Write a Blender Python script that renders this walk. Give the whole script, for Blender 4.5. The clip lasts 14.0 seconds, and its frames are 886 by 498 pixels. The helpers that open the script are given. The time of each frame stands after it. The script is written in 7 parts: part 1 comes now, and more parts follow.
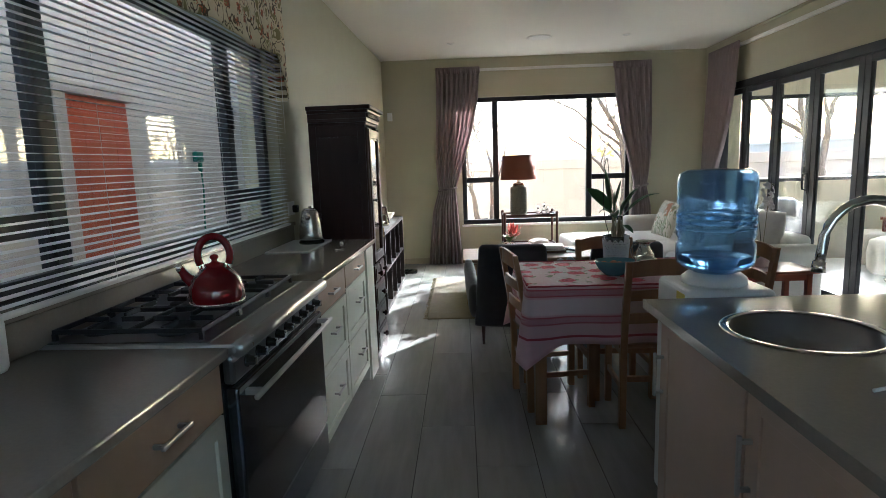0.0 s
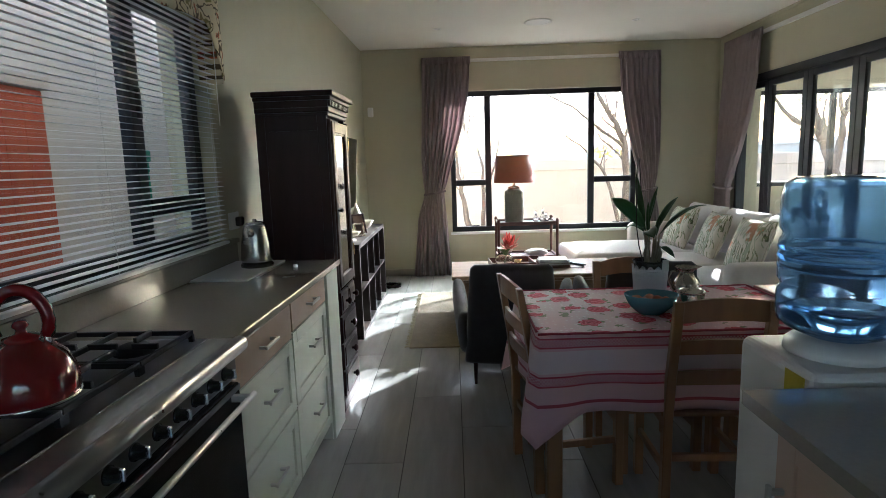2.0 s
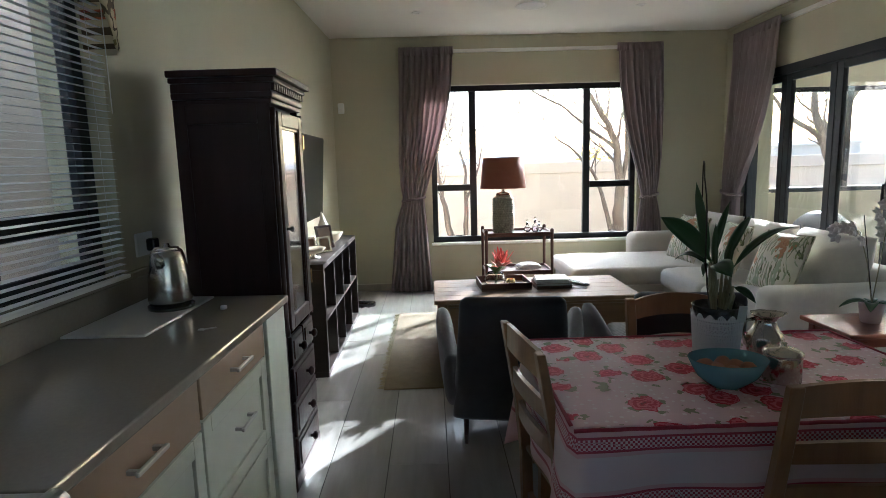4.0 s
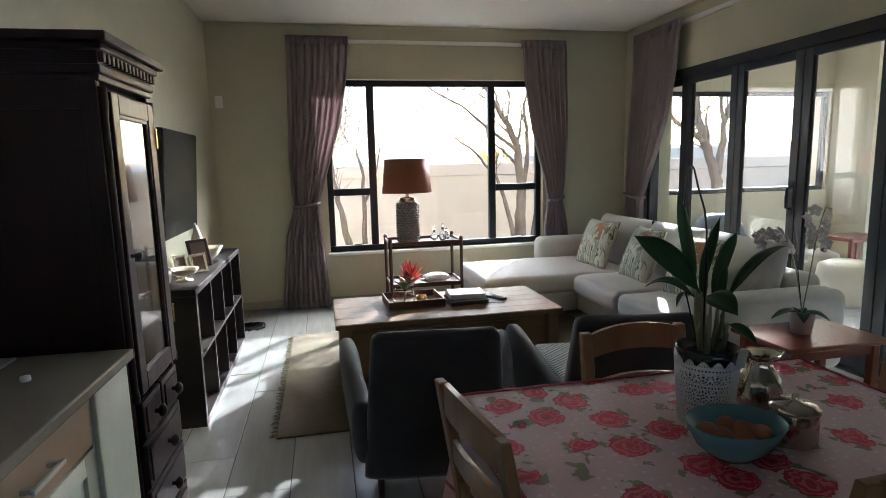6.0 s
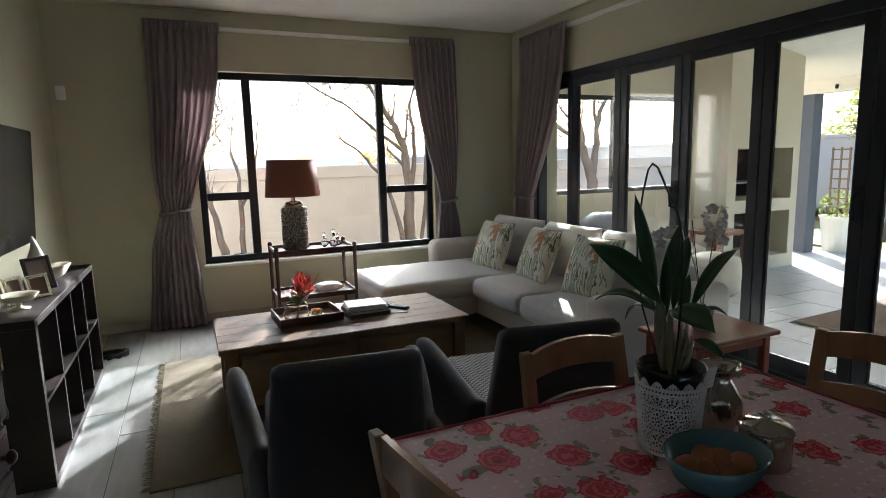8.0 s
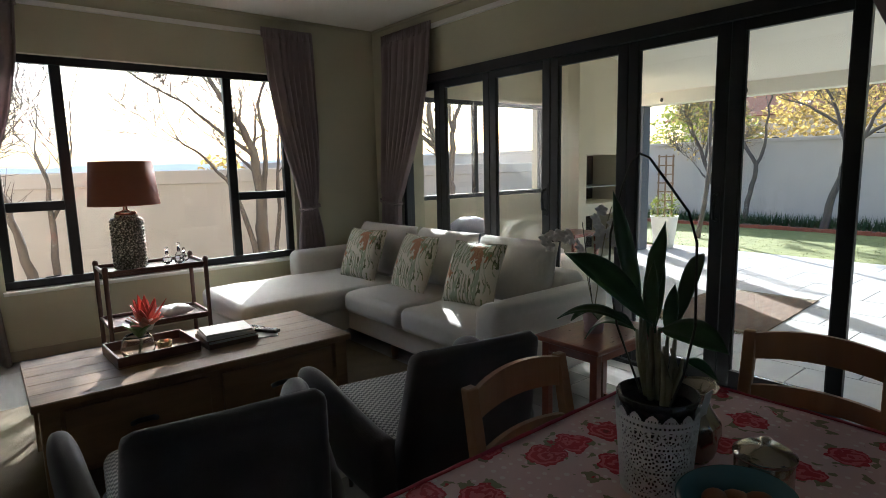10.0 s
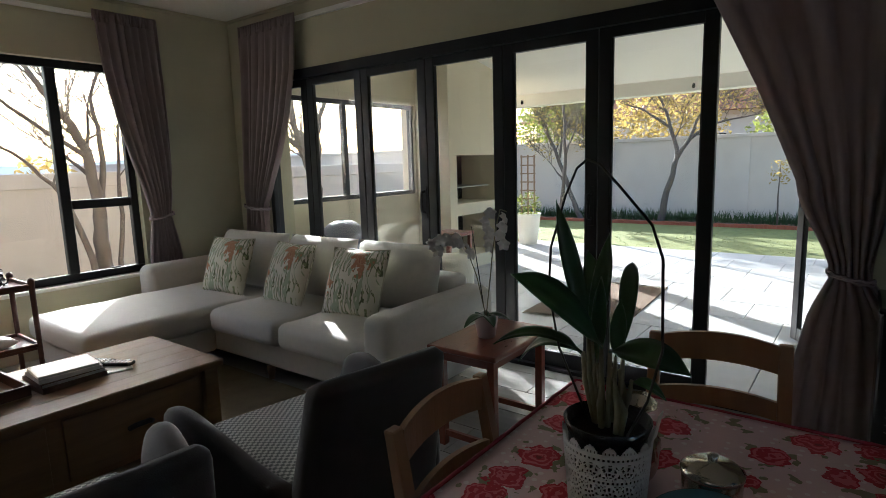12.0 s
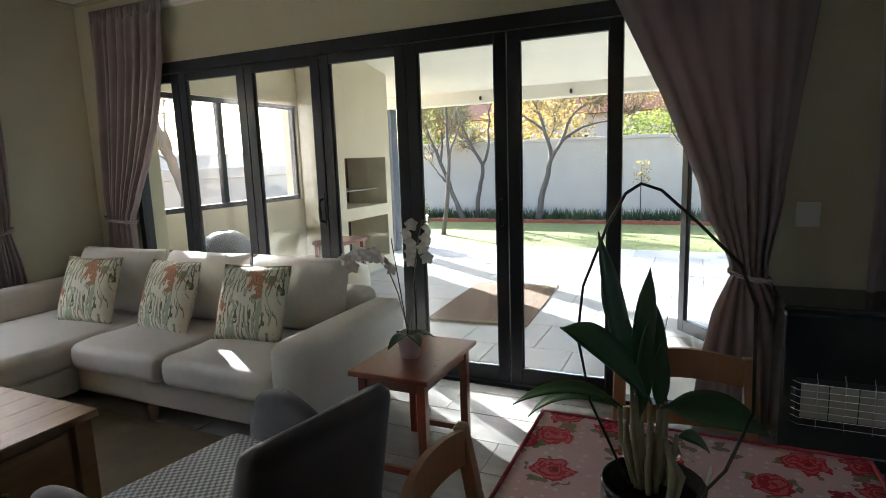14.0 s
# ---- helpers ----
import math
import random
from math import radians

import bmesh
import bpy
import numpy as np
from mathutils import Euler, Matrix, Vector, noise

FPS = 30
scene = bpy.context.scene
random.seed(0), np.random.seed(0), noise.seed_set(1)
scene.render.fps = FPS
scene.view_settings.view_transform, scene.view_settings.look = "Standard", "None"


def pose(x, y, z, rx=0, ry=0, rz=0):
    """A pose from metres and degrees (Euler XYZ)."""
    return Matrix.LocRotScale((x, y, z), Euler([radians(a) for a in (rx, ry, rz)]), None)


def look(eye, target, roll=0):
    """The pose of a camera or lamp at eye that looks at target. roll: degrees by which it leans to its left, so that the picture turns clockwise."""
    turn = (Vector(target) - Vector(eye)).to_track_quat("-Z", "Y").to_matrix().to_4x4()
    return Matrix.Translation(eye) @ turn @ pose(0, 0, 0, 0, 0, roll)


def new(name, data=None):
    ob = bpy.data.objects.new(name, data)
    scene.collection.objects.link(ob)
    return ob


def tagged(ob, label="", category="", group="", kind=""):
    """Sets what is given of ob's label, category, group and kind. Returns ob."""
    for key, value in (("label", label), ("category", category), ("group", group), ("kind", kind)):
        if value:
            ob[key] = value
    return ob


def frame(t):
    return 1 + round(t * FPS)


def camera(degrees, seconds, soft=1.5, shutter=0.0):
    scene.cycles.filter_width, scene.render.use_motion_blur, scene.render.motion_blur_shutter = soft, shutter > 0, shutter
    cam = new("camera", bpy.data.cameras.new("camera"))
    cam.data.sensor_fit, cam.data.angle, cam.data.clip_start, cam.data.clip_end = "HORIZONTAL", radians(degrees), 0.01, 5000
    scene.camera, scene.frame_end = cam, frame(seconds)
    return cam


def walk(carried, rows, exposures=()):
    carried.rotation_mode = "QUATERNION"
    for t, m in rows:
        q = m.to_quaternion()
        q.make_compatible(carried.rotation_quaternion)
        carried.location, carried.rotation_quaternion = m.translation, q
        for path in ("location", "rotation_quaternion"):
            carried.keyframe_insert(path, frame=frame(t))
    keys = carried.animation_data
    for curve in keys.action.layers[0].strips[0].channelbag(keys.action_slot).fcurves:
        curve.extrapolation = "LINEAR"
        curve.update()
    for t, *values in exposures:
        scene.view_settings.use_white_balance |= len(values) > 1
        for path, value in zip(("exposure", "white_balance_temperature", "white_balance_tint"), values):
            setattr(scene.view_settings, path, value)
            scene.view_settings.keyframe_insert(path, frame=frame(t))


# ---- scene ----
cam = camera(76.2, 14.0, soft=0.8)
# seconds, x, y, z, yaw, pitch, roll
ROWS = [
    (0.0, 1.048, 1.146, 1.382, 1.89, -8.59, 1.91),
    (0.5, 1.046, 1.350, 1.394, 1.75, -8.62, 1.89),
    (1.0, 1.046, 1.529, 1.390, 1.48, -8.61, 1.76),
    (1.5, 1.053, 1.743, 1.383, 1.08, -8.61, 1.61),
    (2.0, 1.063, 1.924, 1.385, 0.89, -8.57, 1.76),
    (4.5, 1.032, 2.809, 1.396, -2.43, -8.44, 1.46),
    (5.0, 1.047, 2.927, 1.388, -4.16, -8.47, 1.39),
    (5.5, 1.041, 3.044, 1.398, -7.48, -8.49, 1.30),
    (6.0, 1.012, 3.169, 1.402, -11.93, -8.55, 1.40),
    (6.5, 0.983, 3.263, 1.397, -15.87, -8.48, 1.19),
    (7.0, 0.974, 3.309, 1.407, -18.71, -8.66, 1.37),
    (9.5, 0.975, 3.732, 1.376, -34.82, -8.32, 1.25),
    (10.0, 0.970, 3.809, 1.372, -39.38, -8.35, 1.32),
    (10.5, 0.976, 3.869, 1.375, -43.06, -8.37, 1.40),
    (11.0, 0.969, 3.911, 1.380, -46.72, -8.50, 1.47),
    (11.5, 0.972, 3.955, 1.382, -50.25, -8.58, 1.58),
    (12.0, 1.014, 4.003, 1.388, -53.15, -8.71, 1.68),
    (12.5, 1.055, 4.075, 1.396, -55.98, -8.83, 1.79),
    (13.0, 1.088, 4.140, 1.415, -58.60, -9.11, 1.75),
    (13.5, 1.079, 4.226, 1.411, -62.11, -9.00, 1.84),
    (14.0, 1.087, 4.288, 1.426, -65.85, -9.08, 1.93),
]
walk(cam, [(t, pose(x, y, z, 90 + pitch, roll, yaw)) for t, x, y, z, yaw, pitch, roll in ROWS],
     exposures=[(0.0, 3.15, 5250, 8), (2.0, 3.12, 5250, 8), (4.5, 2.87, 5250, 8), (7.0, 2.54, 5300, 9), (9.5, 1.99, 5450, 9), (11.0, 1.77, 5500, 9), (14.0, 2.7, 5500, 9)])

# ---- light: low winter sun from the north-east, clear hazy sky ----
SUN_AZ, SUN_EL = radians(35), radians(23.5)
world = bpy.data.worlds.new("sky")
scene.world = world
world.use_nodes = True
wn = world.node_tree
sky = wn.nodes.new("ShaderNodeTexSky")
sky.sky_type, sky.sun_disc = "NISHITA", False
sky.sun_elevation, sky.sun_rotation = SUN_EL, SUN_AZ
sky.air_density, sky.dust_density = 1.2, 3.0
wn.links.new(sky.outputs[0], wn.nodes["Background"].inputs[0])
wn.nodes["Background"].inputs[1].default_value = 0.115
sun = new("sun", bpy.data.lights.new("sun", "SUN"))
sun.data.energy, sun.data.angle, sun.data.color = 5.0, radians(0.6), (1.0, 0.93, 0.82)
to_sun = Vector((math.sin(SUN_AZ) * math.cos(SUN_EL), math.cos(SUN_AZ) * math.cos(SUN_EL), math.sin(SUN_EL)))
sun.matrix_world = look(to_sun * 40, (0, 0, 0))


# ---- materials ----
def material(name, color, rough=0.6, metal=0.0, var=0.12, scale=8.0, bump=0.0, bump_scale=60.0, stretch=(1, 1, 1),
             coat=0.0, sheen=0.0, trans=0.0, ior=1.45, alpha=1.0, island=0.0):
    """A surface with broad variation, fine grain and relief."""
    m = bpy.data.materials.new(name)
    m.use_nodes = True
    nt = m.node_tree
    N, Lk = nt.nodes, nt.links
    b = N["Principled BSDF"]
    b.inputs["Roughness"].default_value = rough
    b.inputs["Metallic"].default_value = metal
    b.inputs["Coat Weight"].default_value = coat
    b.inputs["Coat Roughness"].default_value = 0.12
    b.inputs["Sheen Weight"].default_value = sheen
    b.inputs["Transmission Weight"].default_value = trans
    b.inputs["IOR"].default_value = ior
    b.inputs["Alpha"].default_value = alpha
    tc = N.new("ShaderNodeTexCoord")
    mp = N.new("ShaderNodeMapping")
    mp.inputs["Scale"].default_value = stretch
    Lk.new(tc.outputs["Object"], mp.inputs[0])
    n1 = N.new("ShaderNodeTexNoise")
    n1.inputs["Scale"].default_value, n1.inputs["Detail"].default_value = scale, 6
    Lk.new(mp.outputs[0], n1.inputs["Vector"])
    ramp = N.new("ShaderNodeMix")
    ramp.data_type = "RGBA"
    ramp.inputs["A"].default_value = (*[c * (1 - var) for c in color], 1)
    ramp.inputs["B"].default_value = (*[min(1, c * (1 + var)) for c in color], 1)
    Lk.new(n1.outputs["Fac"], ramp.inputs["Factor"])
    col = ramp.outputs["Result"]
    if island:
        oi = N.new("ShaderNodeObjectInfo")
        hs = N.new("ShaderNodeHueSaturation")
        mr = N.new("ShaderNodeMapRange")
        mr.inputs["To Min"].default_value, mr.inputs["To Max"].default_value = 1 - island, 1 + island
        Lk.new(oi.outputs["Random"], mr.inputs["Value"])
        Lk.new(mr.outputs[0], hs.inputs["Value"])
        Lk.new(col, hs.inputs["Color"])
        col = hs.outputs[0]
    Lk.new(col, b.inputs["Base Color"])
    n3 = N.new("ShaderNodeTexNoise")
    n3.inputs["Scale"].default_value = scale * 2.7
    Lk.new(mp.outputs[0], n3.inputs["Vector"])
    rr = N.new("ShaderNodeMapRange")
    rr.inputs["To Min"].default_value, rr.inputs["To Max"].default_value = max(0.02, rough * 0.8), min(1, rough * 1.2)
    Lk.new(n3.outputs["Fac"], rr.inputs["Value"])
    Lk.new(rr.outputs[0], b.inputs["Roughness"])
    if bump:
        n2 = N.new("ShaderNodeTexNoise")
        n2.inputs["Scale"].default_value, n2.inputs["Detail"].default_value = bump_scale, 4
        Lk.new(mp.outputs[0], n2.inputs["Vector"])
        bp = N.new("ShaderNodeBump")
        bp.inputs["Strength"].default_value, bp.inputs["Distance"].default_value = bump, 0.004
        Lk.new(n2.outputs["Fac"], bp.inputs["Height"])
        Lk.new(bp.outputs[0], b.inputs["Normal"])
    m.diffuse_color = (*color, 1)
    return m


def pick(m, fac, color, node_from=None):
    """Lays a colour over the base colour of m where fac is one."""
    nt = m.node_tree
    b = nt.nodes["Principled BSDF"]
    old = b.inputs["Base Color"].links[0].from_socket
    mx = nt.nodes.new("ShaderNodeMix")
    mx.data_type = "RGBA"
    nt.links.new(fac, mx.inputs["Factor"])
    nt.links.new(old, mx.inputs["A"])
    if hasattr(color, "links"):
        nt.links.new(color, mx.inputs["B"])
    else:
        mx.inputs["B"].default_value = (*color, 1)
    nt.links.new(mx.outputs["Result"], b.inputs["Base Color"])


def maths(m, op, a, b=0.0):
    n = m.node_tree.nodes.new("ShaderNodeMath")
    n.operation = op
    for i, v in enumerate((a, b)):
        if hasattr(v, "links"):
            m.node_tree.links.new(v, n.inputs[i])
        else:
            n.inputs[i].default_value = v
    return n.outputs[0]


def coords(m, stretch=(1, 1, 1)):
    N, Lk = m.node_tree.nodes, m.node_tree.links
    tc, mp = N.new("ShaderNodeTexCoord"), N.new("ShaderNodeMapping")
    mp.inputs["Scale"].default_value = stretch
    Lk.new(tc.outputs["Object"], mp.inputs[0])
    return mp.outputs[0]


def blotches(m, vec, scale, low, high, colors, leaf=None, wobble=0.25, seed=0.0):
    """Printed flowers: round petalled patches scattered over a cloth, with darker rings and leaves beside them."""
    N, Lk = m.node_tree.nodes, m.node_tree.links
    nz = N.new("ShaderNodeTexNoise")
    nz.inputs["Scale"].default_value, nz.inputs["Detail"].default_value = scale * 4, 3
    Lk.new(vec, nz.inputs["Vector"])
    mixv = N.new("ShaderNodeVectorMath")
    mixv.operation = "MULTIPLY_ADD"
    Lk.new(nz.outputs["Color"], mixv.inputs[0])
    mixv.inputs[1].default_value = (wobble / scale,) * 3
    Lk.new(vec, mixv.inputs[2])
    vo = N.new("ShaderNodeTexVoronoi")
    vo.inputs["Scale"].default_value, vo.inputs["Randomness"].default_value = scale, 0.75
    Lk.new(mixv.outputs[0], vo.inputs["Vector"])
    d = vo.outputs["Distance"]
    if leaf:
        nl = N.new("ShaderNodeTexNoise")
        nl.inputs["Scale"].default_value = scale * 3.1
        Lk.new(vec, nl.inputs["Vector"])
        ring = maths(m, "MULTIPLY", maths(m, "LESS_THAN", d, high * 1.38), maths(m, "GREATER_THAN", nl.outputs["Fac"], 0.56))
        pick(m, ring, leaf)
    pick(m, maths(m, "LESS_THAN", d, high), colors[0])
    swirl = maths(m, "MULTIPLY", nz.outputs["Fac"], 14.0)
    wv = maths(m, "SINE", maths(m, "ADD", maths(m, "MULTIPLY", d, 48.0), swirl))
    rings = maths(m, "MULTIPLY", maths(m, "GREATER_THAN", wv, 0.2), maths(m, "LESS_THAN", d, high * 0.9))
    pick(m, rings, colors[1])
    pick(m, maths(m, "LESS_THAN", d, low), colors[2])


def band(m, value, low, high):
    return maths(m, "MULTIPLY", maths(m, "GREATER_THAN", value, low), maths(m, "LESS_THAN", value, high))


M = {}
M["wall"] = material("wall_paint", (0.475, 0.45, 0.315), 0.75, var=0.04, scale=2.5, bump=0.12, bump_scale=160)
M["ceil"] = material("ceiling_paint", (0.72, 0.70, 0.62), 0.8, var=0.03, scale=1.5, bump=0.06, bump_scale=120)
M["white"] = material("white_paint", (0.74, 0.73, 0.68), 0.5, var=0.04)
M["tile"] = material("floor_tile", (0.30, 0.29, 0.27), 0.18, var=0.25, scale=3.0, stretch=(6, 0.8, 1), bump=0.12, bump_scale=22, island=0.12)
M["grout"] = material("grout", (0.07, 0.065, 0.06), 0.9)
M["skirt"] = material("skirting_tile", (0.36, 0.32, 0.24), 0.5, var=0.1)
M["black"] = material("black_aluminium", (0.016, 0.017, 0.02), 0.38, metal=0.3, var=0.15, bump=0.05)
M["glass"] = material("window_glass", (1, 1, 1), 0.0, var=0.0, trans=1.0, ior=1.45)
M["glass"].node_tree.nodes["Principled BSDF"].inputs["Roughness"].links and M["glass"].node_tree.links.remove(
    M["glass"].node_tree.nodes["Principled BSDF"].inputs["Roughness"].links[0])
M["curtain"] = material("curtain_cloth", (0.345, 0.28, 0.275), 0.85, var=0.12, scale=5, stretch=(8, 8, 1), bump=0.25, bump_scale=300, sheen=0.3)
M["sofa"] = material("sofa_cloth", (0.60, 0.56, 0.49), 0.9, var=0.07, scale=30, bump=0.3, bump_scale=400, sheen=0.3)
M["cushion"] = material("cushion_print", (0.66, 0.62, 0.50), 0.9, var=0.1, bump=0.2, bump_scale=300)
M["dark_wood"] = material("dark_wood", (0.028, 0.011, 0.009), 0.42, var=0.45, scale=5, stretch=(6, 6, 0.7), bump=0.12, bump_scale=30, coat=0.05)
M["espresso"] = material("espresso_veneer", (0.022, 0.016, 0.013), 0.45, var=0.3, scale=4, stretch=(1, 1, 8), bump=0.05)
for dk_ in ("dark_wood", "espresso"):
    M[dk_].node_tree.nodes["Principled BSDF"].inputs["Specular IOR Level"].default_value = 0.28
M["oak"] = material("coffee_table_wood", (0.23, 0.14, 0.072), 0.48, var=0.35, scale=4, stretch=(0.8, 8, 8), bump=0.2, bump_scale=24)
M["pine"] = material("chair_pine", (0.25, 0.125, 0.055), 0.42, var=0.3, scale=5, stretch=(6, 6, 0.8), bump=0.1, bump_scale=30, coat=0.2)
M["redwood"] = material("red_stained_wood", (0.20, 0.048, 0.022), 0.3, var=0.35, scale=5, stretch=(1, 8, 8), bump=0.08, coat=0.4)
M["mahogany"] = material("dark_mahogany", (0.075, 0.026, 0.016), 0.35, var=0.35, scale=5, stretch=(1, 8, 8), bump=0.08, coat=0.3)
M["counter"] = material("quartz_counter", (0.29, 0.262, 0.215), 0.13, var=0.1, scale=90, bump=0.015, coat=0.3)
M["taupe"] = material("taupe_paint", (0.32, 0.22, 0.14), 0.42, var=0.06, scale=6, bump=0.05, bump_scale=40)
M["cabinet"] = material("cabinet_paint", (0.55, 0.56, 0.46), 0.42, var=0.05, scale=6, bump=0.05, bump_scale=40)
M["island_paint"] = material("island_paint", (0.53, 0.39, 0.29), 0.4, var=0.06, scale=6, bump=0.05, bump_scale=40)
M["steel"] = material("brushed_steel", (0.50, 0.49, 0.46), 0.30, metal=1.0, var=0.06, scale=3, stretch=(1, 6, 6), bump=0.01, bump_scale=40)
M["sink_steel"] = material("satin_sink_steel", (0.30, 0.29, 0.28), 0.32, metal=1.0, var=0.15, scale=10, bump=0.04)
M["panel_steel"] = material("dark_panel_steel", (0.16, 0.155, 0.15), 0.34, metal=1.0, var=0.08, scale=4)
M["kettle_steel"] = material("kettle_steel", (0.50, 0.48, 0.45), 0.24, metal=1.0, var=0.06, scale=3)
M["chrome"] = material("chrome", (0.75, 0.74, 0.72), 0.1, metal=1.0, var=0.05)
M["enamel"] = material("black_enamel", (0.012, 0.012, 0.013), 0.22, var=0.3, coat=0.3)
M["iron"] = material("cast_iron", (0.02, 0.02, 0.021), 0.6, var=0.3, bump=0.3, bump_scale=90)
M["oven_glass"] = material("oven_glass", (0.006, 0.006, 0.007), 0.06, var=0.1, coat=0.6)
M["red"] = material("red_enamel", (0.16, 0.006, 0.008), 0.14, var=0.15, coat=0.7)
M["water"] = material("blue_bottle", (0.52, 0.73, 1.0), 0.08, var=0.04, trans=0.93, ior=1.14)
M["plastic"] = material("white_plastic", (0.72, 0.72, 0.68), 0.35, var=0.04)
M["cloth"] = material("tablecloth", (0.64, 0.44, 0.46), 0.75, var=0.06, scale=14, bump=0.25, bump_scale=14)
v = coords(M["cloth"], (1, 1, 0.0))
dots = M["cloth"].node_tree.nodes.new("ShaderNodeTexVoronoi")
dots.inputs["Scale"].default_value, dots.inputs["Randomness"].default_value = 38, 0.35
M["cloth"].node_tree.links.new(v, dots.inputs["Vector"])
pick(M["cloth"], maths(M["cloth"], "LESS_THAN", dots.outputs["Distance"], 0.22), (0.72, 0.60, 0.60))
blotches(M["cloth"], v, 7.6, 0.07, 0.35, [(0.42, 0.012, 0.035), (0.60, 0.12, 0.16), (0.20, 0.006, 0.016)], leaf=(0.22, 0.20, 0.12), wobble=0.42)
M["cloth_border"] = material("tablecloth_border", (0.60, 0.36, 0.37), 0.6, var=0.06, bump=0.2, bump_scale=14)
sep = M["cloth_border"].node_tree.nodes.new("ShaderNodeSeparateXYZ")
M["cloth_border"].node_tree.links.new(coords(M["cloth_border"]), sep.inputs[0])
chk = M["cloth_border"].node_tree.nodes.new("ShaderNodeTexChecker")
chk.inputs["Scale"].default_value = 165
M["cloth_border"].node_tree.links.new(coords(M["cloth_border"]), chk.inputs["Vector"])
for lo, hi in ((-0.05, -0.012), (-0.19, -0.15)):
    pick(M["cloth_border"], band(M["cloth_border"], sep.outputs[2], lo, hi), (0.33, 0.03, 0.06))
    pick(M["cloth_border"], maths(M["cloth_border"], "MULTIPLY", band(M["cloth_border"], sep.outputs[2], lo + 0.006, hi - 0.006), chk.outputs["Fac"]), (0.62, 0.46, 0.46))
pick(M["cloth_border"], band(M["cloth_border"], sep.outputs[2], -0.262, -0.25), (0.33, 0.05, 0.07))
pick(M["cloth_border"], band(M["cloth_border"], sep.outputs[2], -0.14, -0.06), (0.62, 0.49, 0.50))
M["lace"] = material("white_pot", (0.74, 0.73, 0.70), 0.45, var=0.05)
M["soil"] = material("potting_soil", (0.035, 0.025, 0.018), 0.95, var=0.5, scale=60, bump=0.8, bump_scale=90)
M["leaf"] = material("orchid_leaf", (0.035, 0.085, 0.03), 0.35, var=0.3, scale=14, bump=0.08, bump_scale=30)
M["stem"] = material("orchid_stem", (0.25, 0.23, 0.14), 0.55, var=0.3, scale=30)
M["cane"] = material("dark_stake", (0.02, 0.018, 0.012), 0.5)
M["petal"] = material("white_petal", (0.78, 0.75, 0.72), 0.6, var=0.06, sheen=0.2)
M["teal"] = material("teal_glaze", (0.115, 0.25, 0.27), 0.25, var=0.12, coat=0.4)
M["egg"] = material("brown_egg", (0.42, 0.17, 0.08), 0.5, var=0.15, scale=20)
M["silver"] = material("tarnished_silver", (0.55, 0.50, 0.43), 0.18, metal=1.0, var=0.2, scale=14, bump=0.3, bump_scale=20)
M["grey_velvet"] = material("grey_velvet", (0.034, 0.029, 0.031), 0.85, var=0.2, scale=9, bump=0.2, bump_scale=300, sheen=0.3)
M["seat_knit"] = material("seat_weave", (0.33, 0.33, 0.31), 0.9, var=0.1, bump=0.3, bump_scale=200)
kc = M["seat_knit"].node_tree.nodes.new("ShaderNodeTexChecker")
kc.inputs["Scale"].default_value = 75
M["seat_knit"].node_tree.links.new(coords(M["seat_knit"]), kc.inputs["Vector"])
pick(M["seat_knit"], kc.outputs["Fac"], (0.10, 0.10, 0.10))
M["rug"] = material("olive_rug", (0.125, 0.095, 0.05), 0.95, var=0.3, scale=9, bump=0.5, bump_scale=250)
M["fringe"] = material("rug_fringe", (0.20, 0.17, 0.10), 0.95, var=0.3)
M["shade"] = material("lampshade_cloth", (0.30, 0.105, 0.065), 0.85, var=0.08, bump=0.2, bump_scale=300)
M["ceramic"] = material("mottled_ceramic", (0.30, 0.30, 0.25), 0.3, var=0.7, scale=40, bump=0.5, bump_scale=50, coat=0.3)
M["protea"] = material("protea_petal", (0.55, 0.09, 0.06), 0.6, var=0.35, scale=30)
M["protea_pale"] = material("pale_protea_petal", (0.62, 0.24, 0.17), 0.6, var=0.3, scale=30)
M["green"] = material("fresh_leaf", (0.12, 0.20, 0.05), 0.5, var=0.3)
M["clear"] = material("clear_glass", (1, 1, 1), 0.0, var=0.0, trans=1.0, ior=1.45)
M["brass"] = material("brass", (0.6, 0.42, 0.2), 0.25, metal=1.0, var=0.1)
M["paper"] = material("book_cover", (0.5, 0.5, 0.5), 0.6, var=0.15, scale=20)
M["brown_book"] = material("brown_book", (0.12, 0.07, 0.045), 0.6, var=0.2)
M["shell"] = material("cream_ceramic", (0.55, 0.50, 0.38), 0.35, var=0.1)
M["screen"] = material("tv_screen", (0.004, 0.004, 0.005), 0.18, var=0.1)
M["print"] = material("valance_print", (0.56, 0.48, 0.31), 0.85, var=0.06, bump=0.15, bump_scale=250)
pv = coords(M["print"], (0.0, 1, 1))
blotches(M["print"], pv, 11.0, 0.07, 0.25, [(0.36, 0.09, 0.03), (0.10, 0.07, 0.03), (0.20, 0.03, 0.02)], leaf=(0.075, 0.06, 0.025), wobble=0.8)
vz = M["print"].node_tree.nodes.new("ShaderNodeTexNoise")
vz.inputs["Scale"].default_value, vz.inputs["Detail"].default_value = 9.0, 2
M["print"].node_tree.links.new(pv, vz.inputs["Vector"])
pick(M["print"], maths(M["print"], "LESS_THAN", maths(M["print"], "ABSOLUTE", maths(M["print"], "SUBTRACT", vz.outputs["Fac"], 0.52)), 0.016), (0.085, 0.06, 0.03))
pick(M["print"], band(M["print"], vz.outputs["Fac"], 0.60, 0.66), (0.20, 0.17, 0.06))
M["slat"] = material("blind_slat", (0.80, 0.81, 0.80), 0.35, var=0.03)
